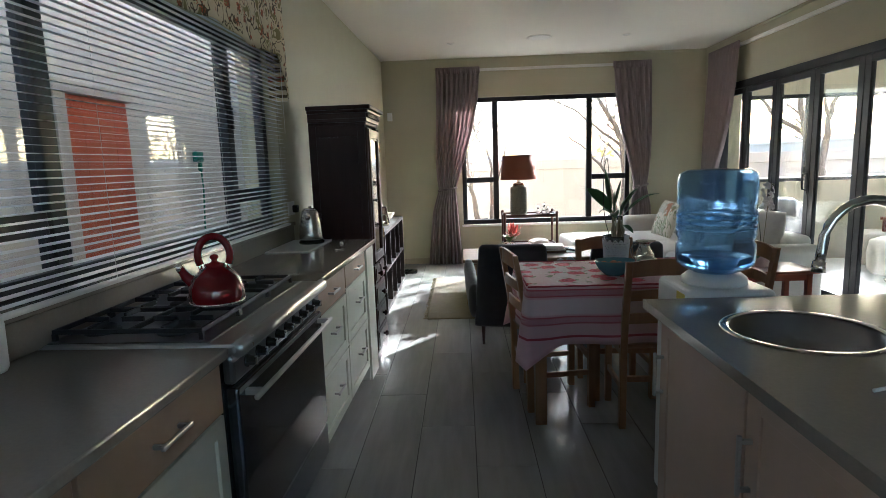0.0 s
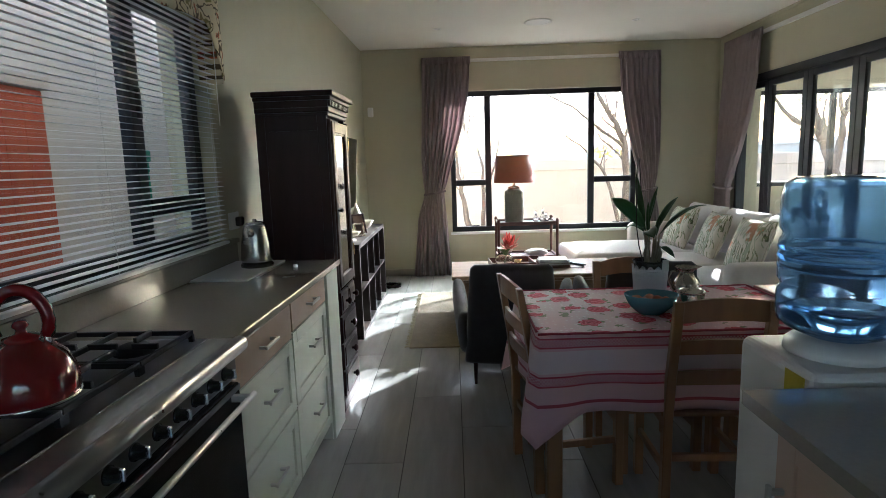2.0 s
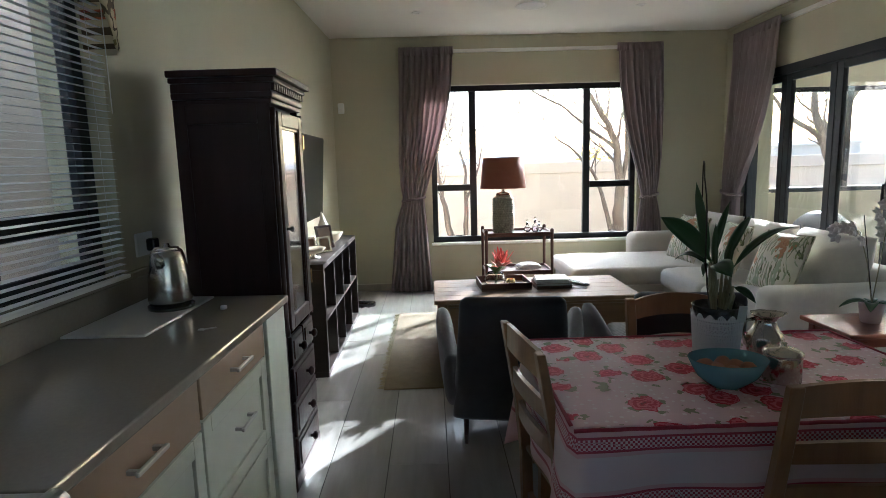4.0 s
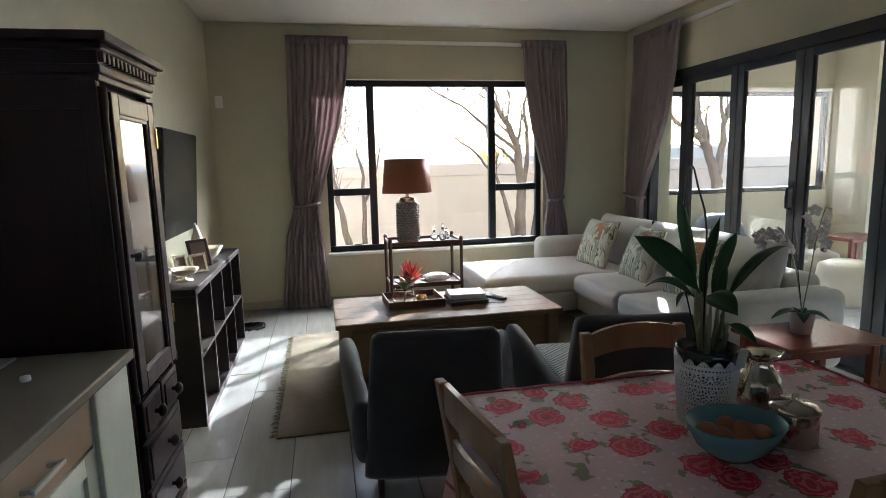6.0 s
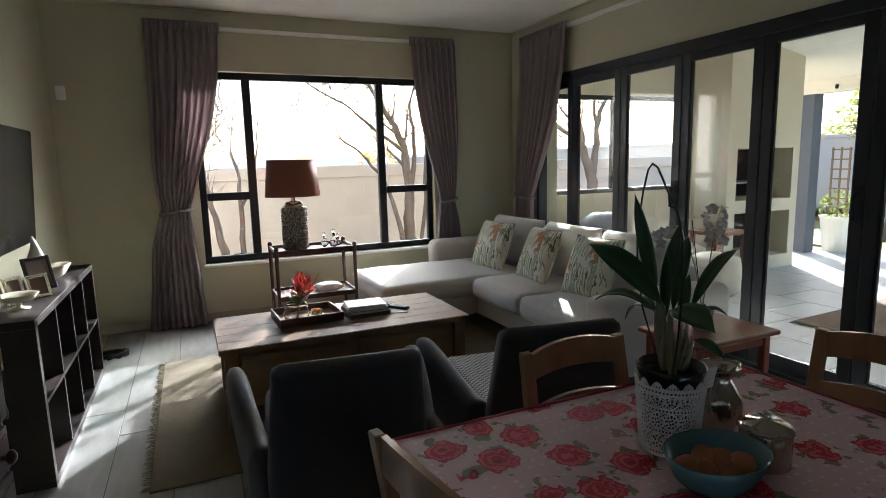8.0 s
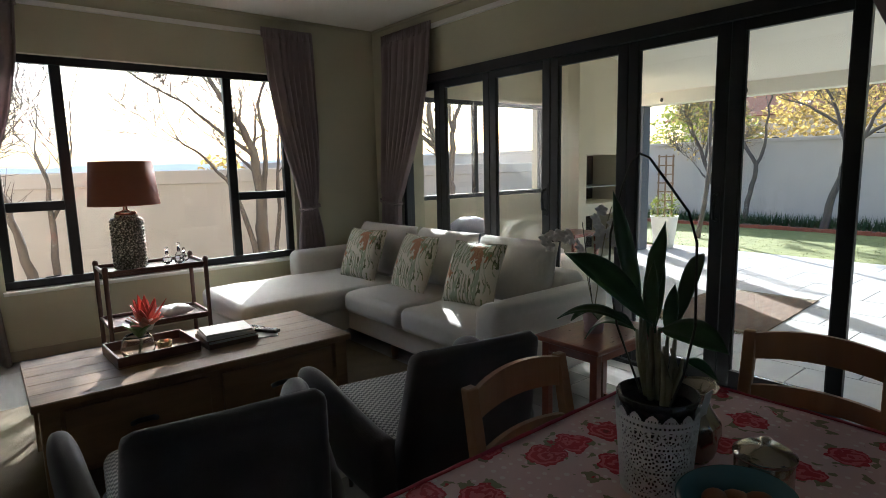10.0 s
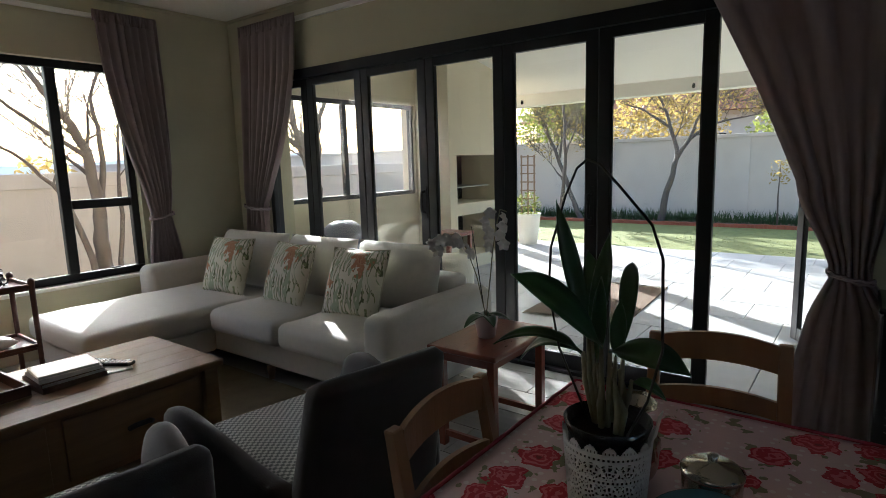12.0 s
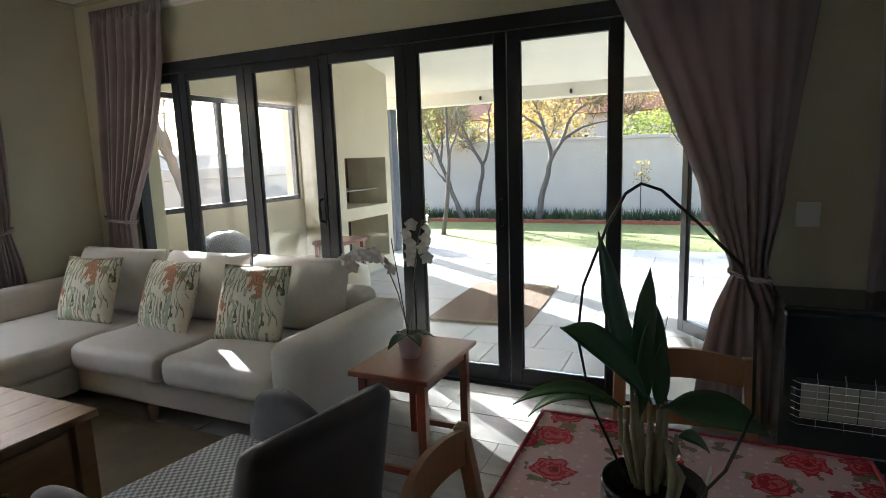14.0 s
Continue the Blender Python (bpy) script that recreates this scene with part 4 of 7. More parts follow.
# water dispenser with bottle
wd = thing("water_dispenser", "white plastic water dispenser standing behind the island", "water dispenser", 1.97, 3.235, 0)
part("body", B(-0.155, 0.155, -0.155, 0.155, 0.02, 0.915, 0.025, 4), "plastic", wd)
part("collar", lathe(bmesh.new(), [(0.115, 0.912), (0.112, 0.935), (0.095, 0.95), (0.07, 0.955)], 32), "plastic", wd, smooth=True)
part("sticker", B(-0.1575, -0.155, -0.13, -0.06, 0.83, 0.90), material("yellow_label", (0.6, 0.5, 0.05), 0.5), wd, "yellow label")
part("drip_tray", B(-0.10, 0.10, 0.155, 0.20, 0.45, 0.47, 0.005), "enamel", wd)
wb = thing("water_bottle", "translucent blue water bottle upended on the dispenser", "water bottle", 1.97, 3.235, 0.93)
prof = [(0.03, 0.0), (0.06, 0.02), (0.115, 0.045), (0.132, 0.06), (0.135, 0.08), (0.135, 0.13), (0.128, 0.14), (0.128, 0.15), (0.135, 0.16), (0.135, 0.25), (0.128, 0.262), (0.128, 0.27), (0.135, 0.28), (0.135, 0.36), (0.128, 0.385), (0.105, 0.40), (0.0001, 0.395)]
part("shell", lathe(bmesh.new(), prof, 40), "water", wb, smooth=True, solid=0.003)
part("water_level", lathe(bmesh.new(), [(0.001, 0.012), (0.052, 0.028), (0.106, 0.053), (0.122, 0.066), (0.124, 0.085), (0.0001, 0.086)], 40), "water", wb, smooth=True)
for a in range(3):
    part("moulded_rib", lathe(bmesh.new(), [(0.1352, 0.185 + 0.022 * a), (0.1375, 0.191 + 0.022 * a), (0.1352, 0.197 + 0.022 * a)], 40, caps=False), "water", wb, smooth=True)


# ---- dining table ----
TX0, TX1, TY0, TY1, TZ = 1.37, 2.47, 3.94, 4.635, 0.752
tcx, tcy = (TX0 + TX1) / 2, (TY0 + TY1) / 2
tb = thing("dining_table", "small pine dining table under a rose-print cloth", "dining table", tcx, tcy, 0)
hx, hy = (TX1 - TX0) / 2, (TY1 - TY0) / 2
part("tabletop", B(-hx, hx, -hy, hy, TZ - 0.028, TZ, 0.006), "pine", tb)
for sx in (-1, 1):
    for sy in (-1, 1):
        part("leg", B(sx * (hx - 0.06) - 0.03, sx * (hx - 0.06) + 0.03, sy * (hy - 0.06) - 0.03, sy * (hy - 0.06) + 0.03, 0, TZ - 0.028, 0.005), "pine", tb)
for sy in (-1, 1):
    part("apron", B(-hx + 0.09, hx - 0.09, sy * (hy - 0.06) - 0.01, sy * (hy - 0.06) + 0.01, TZ - 0.11, TZ - 0.028), "pine", tb)
for sx in (-1, 1):
    part("apron", B(sx * (hx - 0.06) - 0.01, sx * (hx - 0.06) + 0.01, -hy + 0.09, hy - 0.09, TZ - 0.11, TZ - 0.028), "pine", tb)
tc_ = thing("tablecloth", "pink rose-print cotton tablecloth with checked red borders", "tablecloth", tcx, tcy, TZ)


def top_f(u, v):
    x, y = (2 * u - 1) * (hx + 0.006), (2 * v - 1) * (hy + 0.006)
    return (x, y, 0.003 + 0.0012 * math.sin(9 * x + 4 * y) * math.sin(13 * y - 3 * x))


part("top_cloth", sheet(bmesh.new(), top_f, 40, 28), "cloth", tc_, smooth=True, solid=0.002)


def skirt(u, v):
    """The hanging cloth all round, in soft folds, longest at the corners."""
    per = [2 * hx, 2 * hy, 2 * hx, 2 * hy]
    s = u * sum(per)
    k = 0
    while k < 3 and s > per[k]:
        s -= per[k]
        k += 1
    L = per[k]
    t = s / L
    cs = [(-hx, -hy), (hx, -hy), (hx, hy), (-hx, hy)]
    d = [(1, 0), (0, 1), (-1, 0), (0, -1)][k]
    n = [(0, -1), (1, 0), (0, 1), (-1, 0)][k]
    x, y = cs[k][0] + d[0] * s, cs[k][1] + d[1] * s
    corner = max(0, 1 - min(t, 1 - t) * L / 0.16)
    drop = 0.30 + 0.11 * corner ** 1.3
    out = 0.009 + v * (0.010 + 0.012 * math.sin(s * 19 + k) + 0.035 * corner)
    cxn, cyn = x / hx, y / hy
    ex = corner * 0.03 * v
    return (x + n[0] * out + math.copysign(ex, cxn), y + n[1] * out + math.copysign(ex, cyn), 0.003 - v * drop)


M["hem"] = material("red_hem", (0.30, 0.02, 0.04), 0.7, var=0.4, scale=120)
hem = [(-hx - 0.009, -hy - 0.009), (hx + 0.009, -hy - 0.009), (hx + 0.009, hy + 0.009), (-hx - 0.009, hy + 0.009), (-hx - 0.009, -hy - 0.009)]
part("hem_piping", tube(bmesh.new(), [(a[0] + (b[0] - a[0]) * k / 24, a[1] + (b[1] - a[1]) * k / 24, 0.003 + 0.0015 * (k % 2)) for a, b in zip(hem, hem[1:]) for k in range(24)], 0.005, 6), "hem", tc_, "dotted red piping round the table edge", smooth=True)
part("hanging_cloth", sheet(bmesh.new(), skirt, 150, 12, wrap=True), "cloth_border", tc_, smooth=True, solid=0.002)


# ---- dining chairs ----
def dining_chair(x, y, rz, label):
    """Ladder-back pine chair; it faces +y, its back at y = -0.2."""
    c = thing("dining_chair", label, "chair", x, y, 0, rz, group="chairs round the dining table")
    for s in (-1, 1):
        bm = bmesh.new()
        prev = None
        pts = [(s * 0.168, -0.16, 0.0), (s * 0.168, -0.17, 0.42), (s * 0.166, -0.19, 0.60), (s * 0.163, -0.225, 0.80), (s * 0.163, -0.24, 0.885)]
        rings = []
        for i, (px, py, pz) in enumerate(pts):
            w, d = 0.017, 0.020 - 0.002 * i
            rings.append([bm.verts.new((px + a * w, py + b * d, pz)) for a, b in ((-1, -1), (1, -1), (1, 1), (-1, 1))])
        for r0, r1 in zip(rings, rings[1:]):
            for i in range(4):
                bm.faces.new((r0[i], r0[(i + 1) % 4], r1[(i + 1) % 4], r1[i]))
        bm.faces.new(rings[0][::-1])
        bm.faces.new(rings[-1])
        bmesh.ops.bevel(bm, geom=list(bm.edges), offset=0.003, segments=1, affect="EDGES")
        part("back_post", bm, "pine", c)
        part("front_leg", B(s * 0.163 - 0.018, s * 0.163 + 0.018, 0.17, 0.206, 0, 0.43, 0.004), "pine", c)
        part("stretcher", B(s * 0.163 - 0.009, s * 0.163 + 0.009, -0.15, 0.18, 0.19, 0.22, 0.003), "pine", c)
        part("seat_rail", B(s * 0.163 - 0.010, s * 0.163 + 0.010, -0.15, 0.18, 0.38, 0.43), "pine", c)
    for z0, h, arch in ((0.815, 0.075, 0.018), (0.69, 0.05, 0.012), (0.57, 0.05, 0.012)):
        bm = bmesh.new()
        py = -0.17 - (z0 - 0.42) * 0.155
        for side in (0, 1):
            def f(u, v, side=side):
                xx = -0.150 + 0.300 * u
                return (xx, py - 0.018 * (1 - (2 * u - 1) ** 2) + (0.007 if side else -0.007), z0 - 0.5 * arch + v * h + arch * (1 - (2 * u - 1) ** 2) * (1.0 if v > 0.5 else 0.7))
            sheet(bm, f, 12, 1)
        bm.verts.ensure_lookup_table()
        half = len(bm.verts) // 2
        for i in range(12):
            for j in (0, 1):
                a, b = 2 * i + j, 2 * (i + 1) + j
                bm.faces.new((bm.verts[a], bm.verts[b], bm.verts[half + b], bm.verts[half + a]))
        for i in (0, 12):
            bm.faces.new((bm.verts[2 * i], bm.verts[2 * i + 1], bm.verts[half + 2 * i + 1], bm.verts[half + 2 * i]))
        bmesh.ops.recalc_face_normals(bm, faces=bm.faces)
        part("back_slat", bm, "pine", c)
    part("seat", B(-0.19, 0.19, -0.175, 0.225, 0.43, 0.45, 0.008, 3), "pine", c)
    part("stretcher", B(-0.152, 0.152, 0.18, 0.198, 0.28, 0.31, 0.003), "pine", c)
    part("stretcher", B(-0.152, 0.152, -0.170, -0.152, 0.25, 0.28, 0.003), "pine", c)
    return c


dining_chair(1.527, 4.327, -81, "honey pine ladder-back chair pushed under the table")
dining_chair(1.939, 4.472, 182.6, "honey pine ladder-back chair pushed under the table, back to the armchairs")
dining_chair(2.435, 4.275, 98.4, "honey pine ladder-back chair with its back to the doors")
dining_chair(2.01, 4.085, -1.8, "honey pine ladder-back chair drawn up beside the water dispenser")

# ---- things on the table ----
TT = TZ + 0.006
po = thing("orchid_planter", "white lace-cut planter with a leafy orchid", "potted plant", 1.905, 4.335, TT)
part("inner_pot", lathe(bmesh.new(), [(0.056, 0.004), (0.066, 0.165), (0.074, 0.19), (0.07, 0.192), (0.064, 0.165)], 36), "enamel", po, smooth=True)
part("soil", lathe(bmesh.new(), [(0.066, 0.168), (0.04, 0.178), (0.0001, 0.18)], 24), "soil", po, smooth=True)
# lace sleeve: pierced rows of round and petal holes
bm = bmesh.new()
NU, NV = 240, 72


def solid_lace(i, j):
    """Lace pattern, fifteen repeats round: scalloped top, fans, medallions and beaded bands."""
    a = (i % 16) - 7.5
    if j >= 64:
        return (j - 63) <= 8.2 - 0.11 * a * a and not (66 <= j <= 67 and i % 3 == 0)
    if j in (61, 62, 44, 45, 24, 25, 3, 4):
        return i % 4 < 2
    if 47 <= j <= 59:
        r, q = math.hypot(a, j - 46), math.degrees(math.atan2(j - 46, a))
        return not (2.5 < r < 12.5 and r % 3.4 > 1.2 and int(q / 16) % 2)
    if 27 <= j <= 42:
        r, q = math.hypot(a, (j - 34.5)), math.degrees(math.atan2(j - 34.5, a)) + 180
        return not ((1.5 < r < 3.2 and int(q / 45) % 2) or (4.4 < r < 6.6 and int(q / 20) % 2) or (r > 8.2 and (i // 2 + j // 2) % 2))
    if 7 <= j <= 22:
        r, q = math.hypot(a, (j - 14.5)), math.degrees(math.atan2(j - 14.5, a)) + 180
        return not ((1.5 < r < 3.0 and int(q / 60) % 2) or (4.2 < r < 6.4 and int(q / 24) % 2) or (r > 8.2 and (i // 2 + j // 2) % 2))
    return True


grid = [[bm.verts.new(((0.063 + 0.013 * j / NV) * math.cos(2 * math.pi * i / NU), (0.063 + 0.013 * j / NV) * math.sin(2 * math.pi * i / NU), 0.002 + 0.172 * j / NV)) for i in range(NU)] for j in range(NV + 1)]
for j in range(NV):
    for i in range(NU):
        if solid_lace(i, j):
            bm.faces.new((grid[j][i], grid[j][(i + 1) % NU], grid[j + 1][(i + 1) % NU], grid[j + 1][i]))
part("lace_sleeve", bm, "lace", po, "white pierced lace sleeve", solid=0.0015)


def strap_leaf(parent, base, yaw, rise, length, width, droop, mat="leaf", name="leaf"):
    """A long fleshy leaf with a folded midrib, arching over."""
    def f(u, v):
        t = u
        r = length * t * math.cos(rise) + 0.0
        z = length * t * math.sin(rise) - droop * length * t * t
        w = width * (math.sin(math.pi * min(1, 0.08 + 0.92 * t) ** 0.85) ** 0.8) * (2 * v - 1)
        zz = z + 0.35 * abs(w)
        c, s = math.cos(yaw), math.sin(yaw)
        return (base[0] + r * c - w * s, base[1] + r * s + w * c, base[2] + zz)
    part(name, sheet(bmesh.new(), f, 14, 4), mat, parent, smooth=True, solid=0.0025)


def blade(parent, base, tip, half, arch=0.02):
    """An elliptical fleshy leaf on a short stalk, folded along its midrib."""
    base, tip = Vector(base), Vector(tip)
    side = (tip - base).cross(Vector((-0.5, -0.2, 0.84))).normalized()
    nrm = side.cross(tip - base).normalized()

    def f(u, v):
        w = half * (0.12 + 0.88 * math.sin(math.pi * max(0.0, (u - 0.10) / 0.90) ** 0.85) ** 0.62) * (1 - u ** 10) * (2 * v - 1)
        return base.lerp(tip, u) + Vector((0, 0, arch * 4 * u * (1 - u))) + side * w + nrm * 0.30 * abs(w)
    part("leaf", sheet(bmesh.new(), f, 16, 4), "leaf", parent, smooth=True, solid=0.0025)


sz = 0.19
for bx_, by_, bz, tx_, ty_, tz_, half, arch in (
        (-0.02, 0.005, 0.13, -0.142, 0.105, 0.265, 0.040, 0.015), (-0.015, 0.03, 0.14, -0.045, 0.075, 0.375, 0.019, 0.0),
        (-0.01, 0.025, 0.13, 0.03, 0.012, 0.315, 0.019, 0.0), (0.0, 0.02, 0.09, -0.01, 0.01, 0.25, 0.015, 0.0),
        (-0.02, -0.01, 0.125, -0.035, -0.14, 0.115, 0.034, 0.012), (0.03, -0.015, 0.11, 0.25, 0.045, 0.225, 0.020, 0.03),
        (0.02, -0.005, 0.10, 0.04, -0.005, 0.20, 0.016, 0.0), (0.01, 0.05, 0.10, 0.05, 0.20, 0.045, 0.022, 0.035),
        (-0.01, 0.04, 0.11, -0.05, 0.195, 0.11, 0.014, 0.03), (0.03, -0.03, 0.06, 0.075, -0.075, 0.02, 0.015, 0.01),
        (0.02, 0.02, 0.10, 0.15, 0.10, 0.26, 0.022, 0.02)):
    blade(po, (bx_, by_, sz + bz), (tx_, ty_, sz + tz_), 0.84 * half, arch)
    part("leaf_stalk", tube(bmesh.new(), [(bx_ * 0.5, by_ * 0.5, 0.175), (bx_ * 0.9, by_ * 0.9, 0.19 + bz * 0.55), (bx_, by_, sz + bz + 0.004)], [0.0045, 0.005, 0.003], 8), "stem", po, smooth=True)
rnd = random.Random(5)
for k in range(5):
    a = rnd.uniform(0, 6.28)
    r0, r1 = rnd.uniform(0.01, 0.04), rnd.uniform(0.0, 0.03)
    part("pseudobulb_stem", tube(bmesh.new(), [(r0 * math.cos(a), r0 * math.sin(a), 0.17), (1.3 * r0 * math.cos(a), 1.3 * r0 * math.sin(a), 0.22), (r1 * math.cos(a), r1 * math.sin(a), 0.27)], [0.005, 0.0065, 0.003], 8), "stem", po, smooth=True)
part("flower_stake", tube(bmesh.new(), [(0, 0.03, 0.17), (0, 0.09, 0.30), (0, 0.11, 0.40), (-0.012, 0.10, 0.48), (-0.03, 0.065, 0.57), (-0.042, 0.04, 0.615), (-0.05, 0.02, 0.628), (-0.06, -0.005, 0.62), (-0.08, -0.05, 0.58), (-0.095, -0.095, 0.535), (-0.10, -0.112, 0.49), (-0.10, -0.115, 0.36), (-0.08, -0.09, 0.27), (-0.04, -0.04, 0.17)], 0.0022, 6), "cane", po, smooth=True)
part("plant_label", B(0.025, 0.05, -0.035, -0.033, 0.165, 0.215), "plastic", po, m=pose(0, 0, 0, 12, 0, 0))

bw = thing("bowl", "teal glazed oval bowl holding brown eggs", "bowl", 1.853, 4.165, TT)
part("bowl", lathe(bmesh.new(), [(0.035, 0.0), (0.05, 0.004), (0.085, 0.035), (0.108, 0.082), (0.104, 0.083), (0.08, 0.04), (0.045, 0.012), (0.0001, 0.011)], 40, squash=0.80), "teal", bw, smooth=True)
for k, (ex, ey, ez) in enumerate(((-0.03, 0.0, 0.05), (0.03, 0.015, 0.052), (0.0, -0.03, 0.05), (0.05, -0.02, 0.055), (-0.05, 0.02, 0.055), (0.005, 0.035, 0.055))):
    eg = thing("egg", "brown hen's egg lying in the teal bowl", "egg", 1.853 + ex, 4.165 + ey, TT + ez - 0.022, 40 * k, group="eggs in the bowl")
    part("shell", lathe(bmesh.new(), [(0.0001, -0.022), (0.013, -0.019), (0.021, -0.008), (0.022, 0.003), (0.017, 0.018), (0.009, 0.027), (0.0001, 0.030)], 18), "egg", eg, smooth=True, m=pose(0, 0, 0.02, 90, 0, 20 * k))
jg = thing("jug", "tarnished silver glass jug with a fluted body", "jug", 2.065, 4.345, TT)


def jug_f(u, v):
    z = 0.155 * v
    r = 0.036 + 0.018 * math.sin(math.pi * min(1, v * 1.15) ** 0.9) - 0.010 * max(0, math.sin(math.pi * (v - 0.55) / 0.5)) + (0.014 * ((v - 0.85) / 0.15) ** 2 if v > 0.85 else 0)
    a = 2 * math.pi * u
    r *= 1 + 0.035 * math.sin(8 * a + 9 * v)
    r += 0.016 * max(0, math.cos(a)) ** 8 * max(0, v - 0.85) / 0.15
    return (r * math.cos(a), r * math.sin(a), z)


part("body", sheet(bmesh.new(), jug_f, 48, 20, wrap=True), "silver", jg, smooth=True, solid=0.002)
part("base", lathe(bmesh.new(), [(0.036, 0.0), (0.037, 0.003), (0.0001, 0.004)], 24), "silver", jg, smooth=True)
part("handle", tube(bmesh.new(), [(-0.035, 0, 0.14), (-0.065, 0, 0.135), (-0.075, 0, 0.10), (-0.06, 0, 0.06), (-0.048, 0, 0.05)], 0.006, 8), "silver", jg, smooth=True)
jr = thing("sugar_jar", "lidded mirrored glass sugar jar", "jar", 2.025, 4.19, TT)
part("body", lathe(bmesh.new(), [(0.045, 0.0), (0.05, 0.004), (0.05, 0.075), (0.047, 0.08)], 32), "silver", jr, smooth=True)
part("lid", lathe(bmesh.new(), [(0.053, 0.078), (0.053, 0.085), (0.04, 0.094), (0.012, 0.098), (0.008, 0.104), (0.010, 0.112), (0.0001, 0.115)], 32), "silver", jr, smooth=True)


# ---- armoire ----
ar = thing("display_cabinet", "dark-stained wooden cabinet with a glazed door and drawers", "cabinet", 0.225, 5.18, 0, -1.55)
AW, AD = 0.215, 0.19     # half width along y, half depth along x
part("side_panel", B(-AD, AD, -AW, -AW + 0.02, 0.06, 1.66, 0.003), "dark_wood", ar)
part("side_panel", B(-AD, AD, AW - 0.02, AW, 0.06, 1.66, 0.003), "dark_wood", ar)
for x0, x1 in ((-AD, -AD + 0.05), (AD - 0.05, AD)):
    part("side_stile", B(x0, x1, -AW - 0.008, -AW, 0.06, 1.66, 0.003), "dark_wood", ar)
for z0, z1 in ((0.06, 0.14), (0.66, 0.72), (1.58, 1.66)):
    part("side_rail", B(-AD + 0.05, AD - 0.05, -AW - 0.007, -AW, z0, z1, 0.002), "dark_wood", ar)
part("back_panel", B(-AD, -AD + 0.01, -AW + 0.02, AW - 0.02, 0.06, 1.66), "dark_wood", ar)
for zz in (0.06, 0.70, 1.02, 1.34, 1.64):
    part("shelf", B(-AD + 0.012, AD - 0.03, -AW + 0.021, AW - 0.021, zz, zz + 0.018), "dark_wood", ar)
part("plinth", B(-AD - 0.005, AD + 0.012, -AW - 0.01, AW + 0.01, 0.0, 0.075, 0.008), "dark_wood", ar)
for o_, z0, z1 in ((0.010, 1.655, 1.675), (0.018, 1.675, 1.70), (0.032, 1.735, 1.755), (0.05, 1.755, 1.782)):
    part("cornice_moulding", B(-AD, AD + o_, -AW - o_, AW + o_, z0, z1, 0.005), "dark_wood", ar)
part("frieze", B(-AD, AD + 0.012, -AW - 0.012, AW + 0.012, 1.70, 1.735), "dark_wood", ar)
for k in range(14):
    yk = -AW + 0.0 + k * (2 * AW) / 13
    part("dentil", B(AD + 0.012, AD + 0.028, yk - 0.009, yk + 0.009, 1.705, 1.733, 0.002), "dark_wood", ar)
for s in (-1, 1):
    part("corner_column", lathe(bmesh.new(), [(0.014, 0.70), (0.016, 0.72), (0.012, 0.74), (0.012, 1.56), (0.016, 1.60), (0.015, 1.64)], 14, AD + 0.004, s * (AW - 0.012)), "dark_wood", ar, smooth=True)
gd = part("glazed_door", box(box(box(B(AD, AD + 0.022, -AW + 0.03, -AW + 0.085, 0.715, 1.63, 0.004), AD, AD + 0.022, AW - 0.085, AW - 0.03, 0.715, 1.63, 0.004), AD, AD + 0.022, -AW + 0.085, AW - 0.085, 0.715, 0.775, 0.004), AD, AD + 0.022, -AW + 0.085, AW - 0.085, 1.57, 1.63, 0.004), "dark_wood", ar)
part("door_glass", B(AD + 0.006, AD + 0.010, -AW + 0.085, AW - 0.085, 0.775, 1.57), material("cabinet_glass", (0.02, 0.02, 0.02), 0.03, var=0.0, coat=1.0), gd, "dark reflecting glass")
part("bead", box(box(B(AD + 0.010, AD + 0.018, -AW + 0.085, -AW + 0.095, 0.775, 1.57, 0.003), AD + 0.010, AD + 0.018, AW - 0.095, AW - 0.085, 0.775, 1.57, 0.003), AD + 0.010, AD + 0.018, -AW + 0.095, AW - 0.095, 1.56, 1.57), "dark_wood", gd)
part("knob", lathe(bmesh.new(), [(0.007, 0.0), (0.006, 0.012), (0.013, 0.02), (0.012, 0.028), (0.0001, 0.031)], 14), "iron", gd, m=pose(AD + 0.022, -AW + 0.055, 1.15, 0, 90, 0), smooth=True)
for zz in (0.85, 1.48):
    part("hinge", B(AD + 0.014, AD + 0.028, AW - 0.034, AW - 0.024, zz, zz + 0.07, 0.002), "brass", gd)


def cab_drawer(y0, y1, z0, z1):
    d = part("drawer", box(B(AD, AD + 0.016, y0, y1, z0, z1, 0.004), AD + 0.016, AD + 0.022, y0 + 0.02, y1 - 0.02, z0 + 0.02, z1 - 0.02, 0.003), "dark_wood", ar)
    part("knob", lathe(bmesh.new(), [(0.008, 0.0), (0.008, 0.012), (0.020, 0.02), (0.021, 0.028), (0.012, 0.036), (0.0001, 0.038)], 16), "dark_wood", d, m=pose(AD + 0.02, (y0 + y1) / 2, (z0 + z1) / 2, 0, 90, 0), smooth=True)


cab_drawer(-AW + 0.03, -0.006, 0.565, 0.69)
cab_drawer(0.006, AW - 0.03, 0.565, 0.69)
for z0, z1 in ((0.40, 0.55), (0.24, 0.39), (0.085, 0.23)):
    cab_drawer(-AW + 0.03, AW - 0.03, z0, z1)

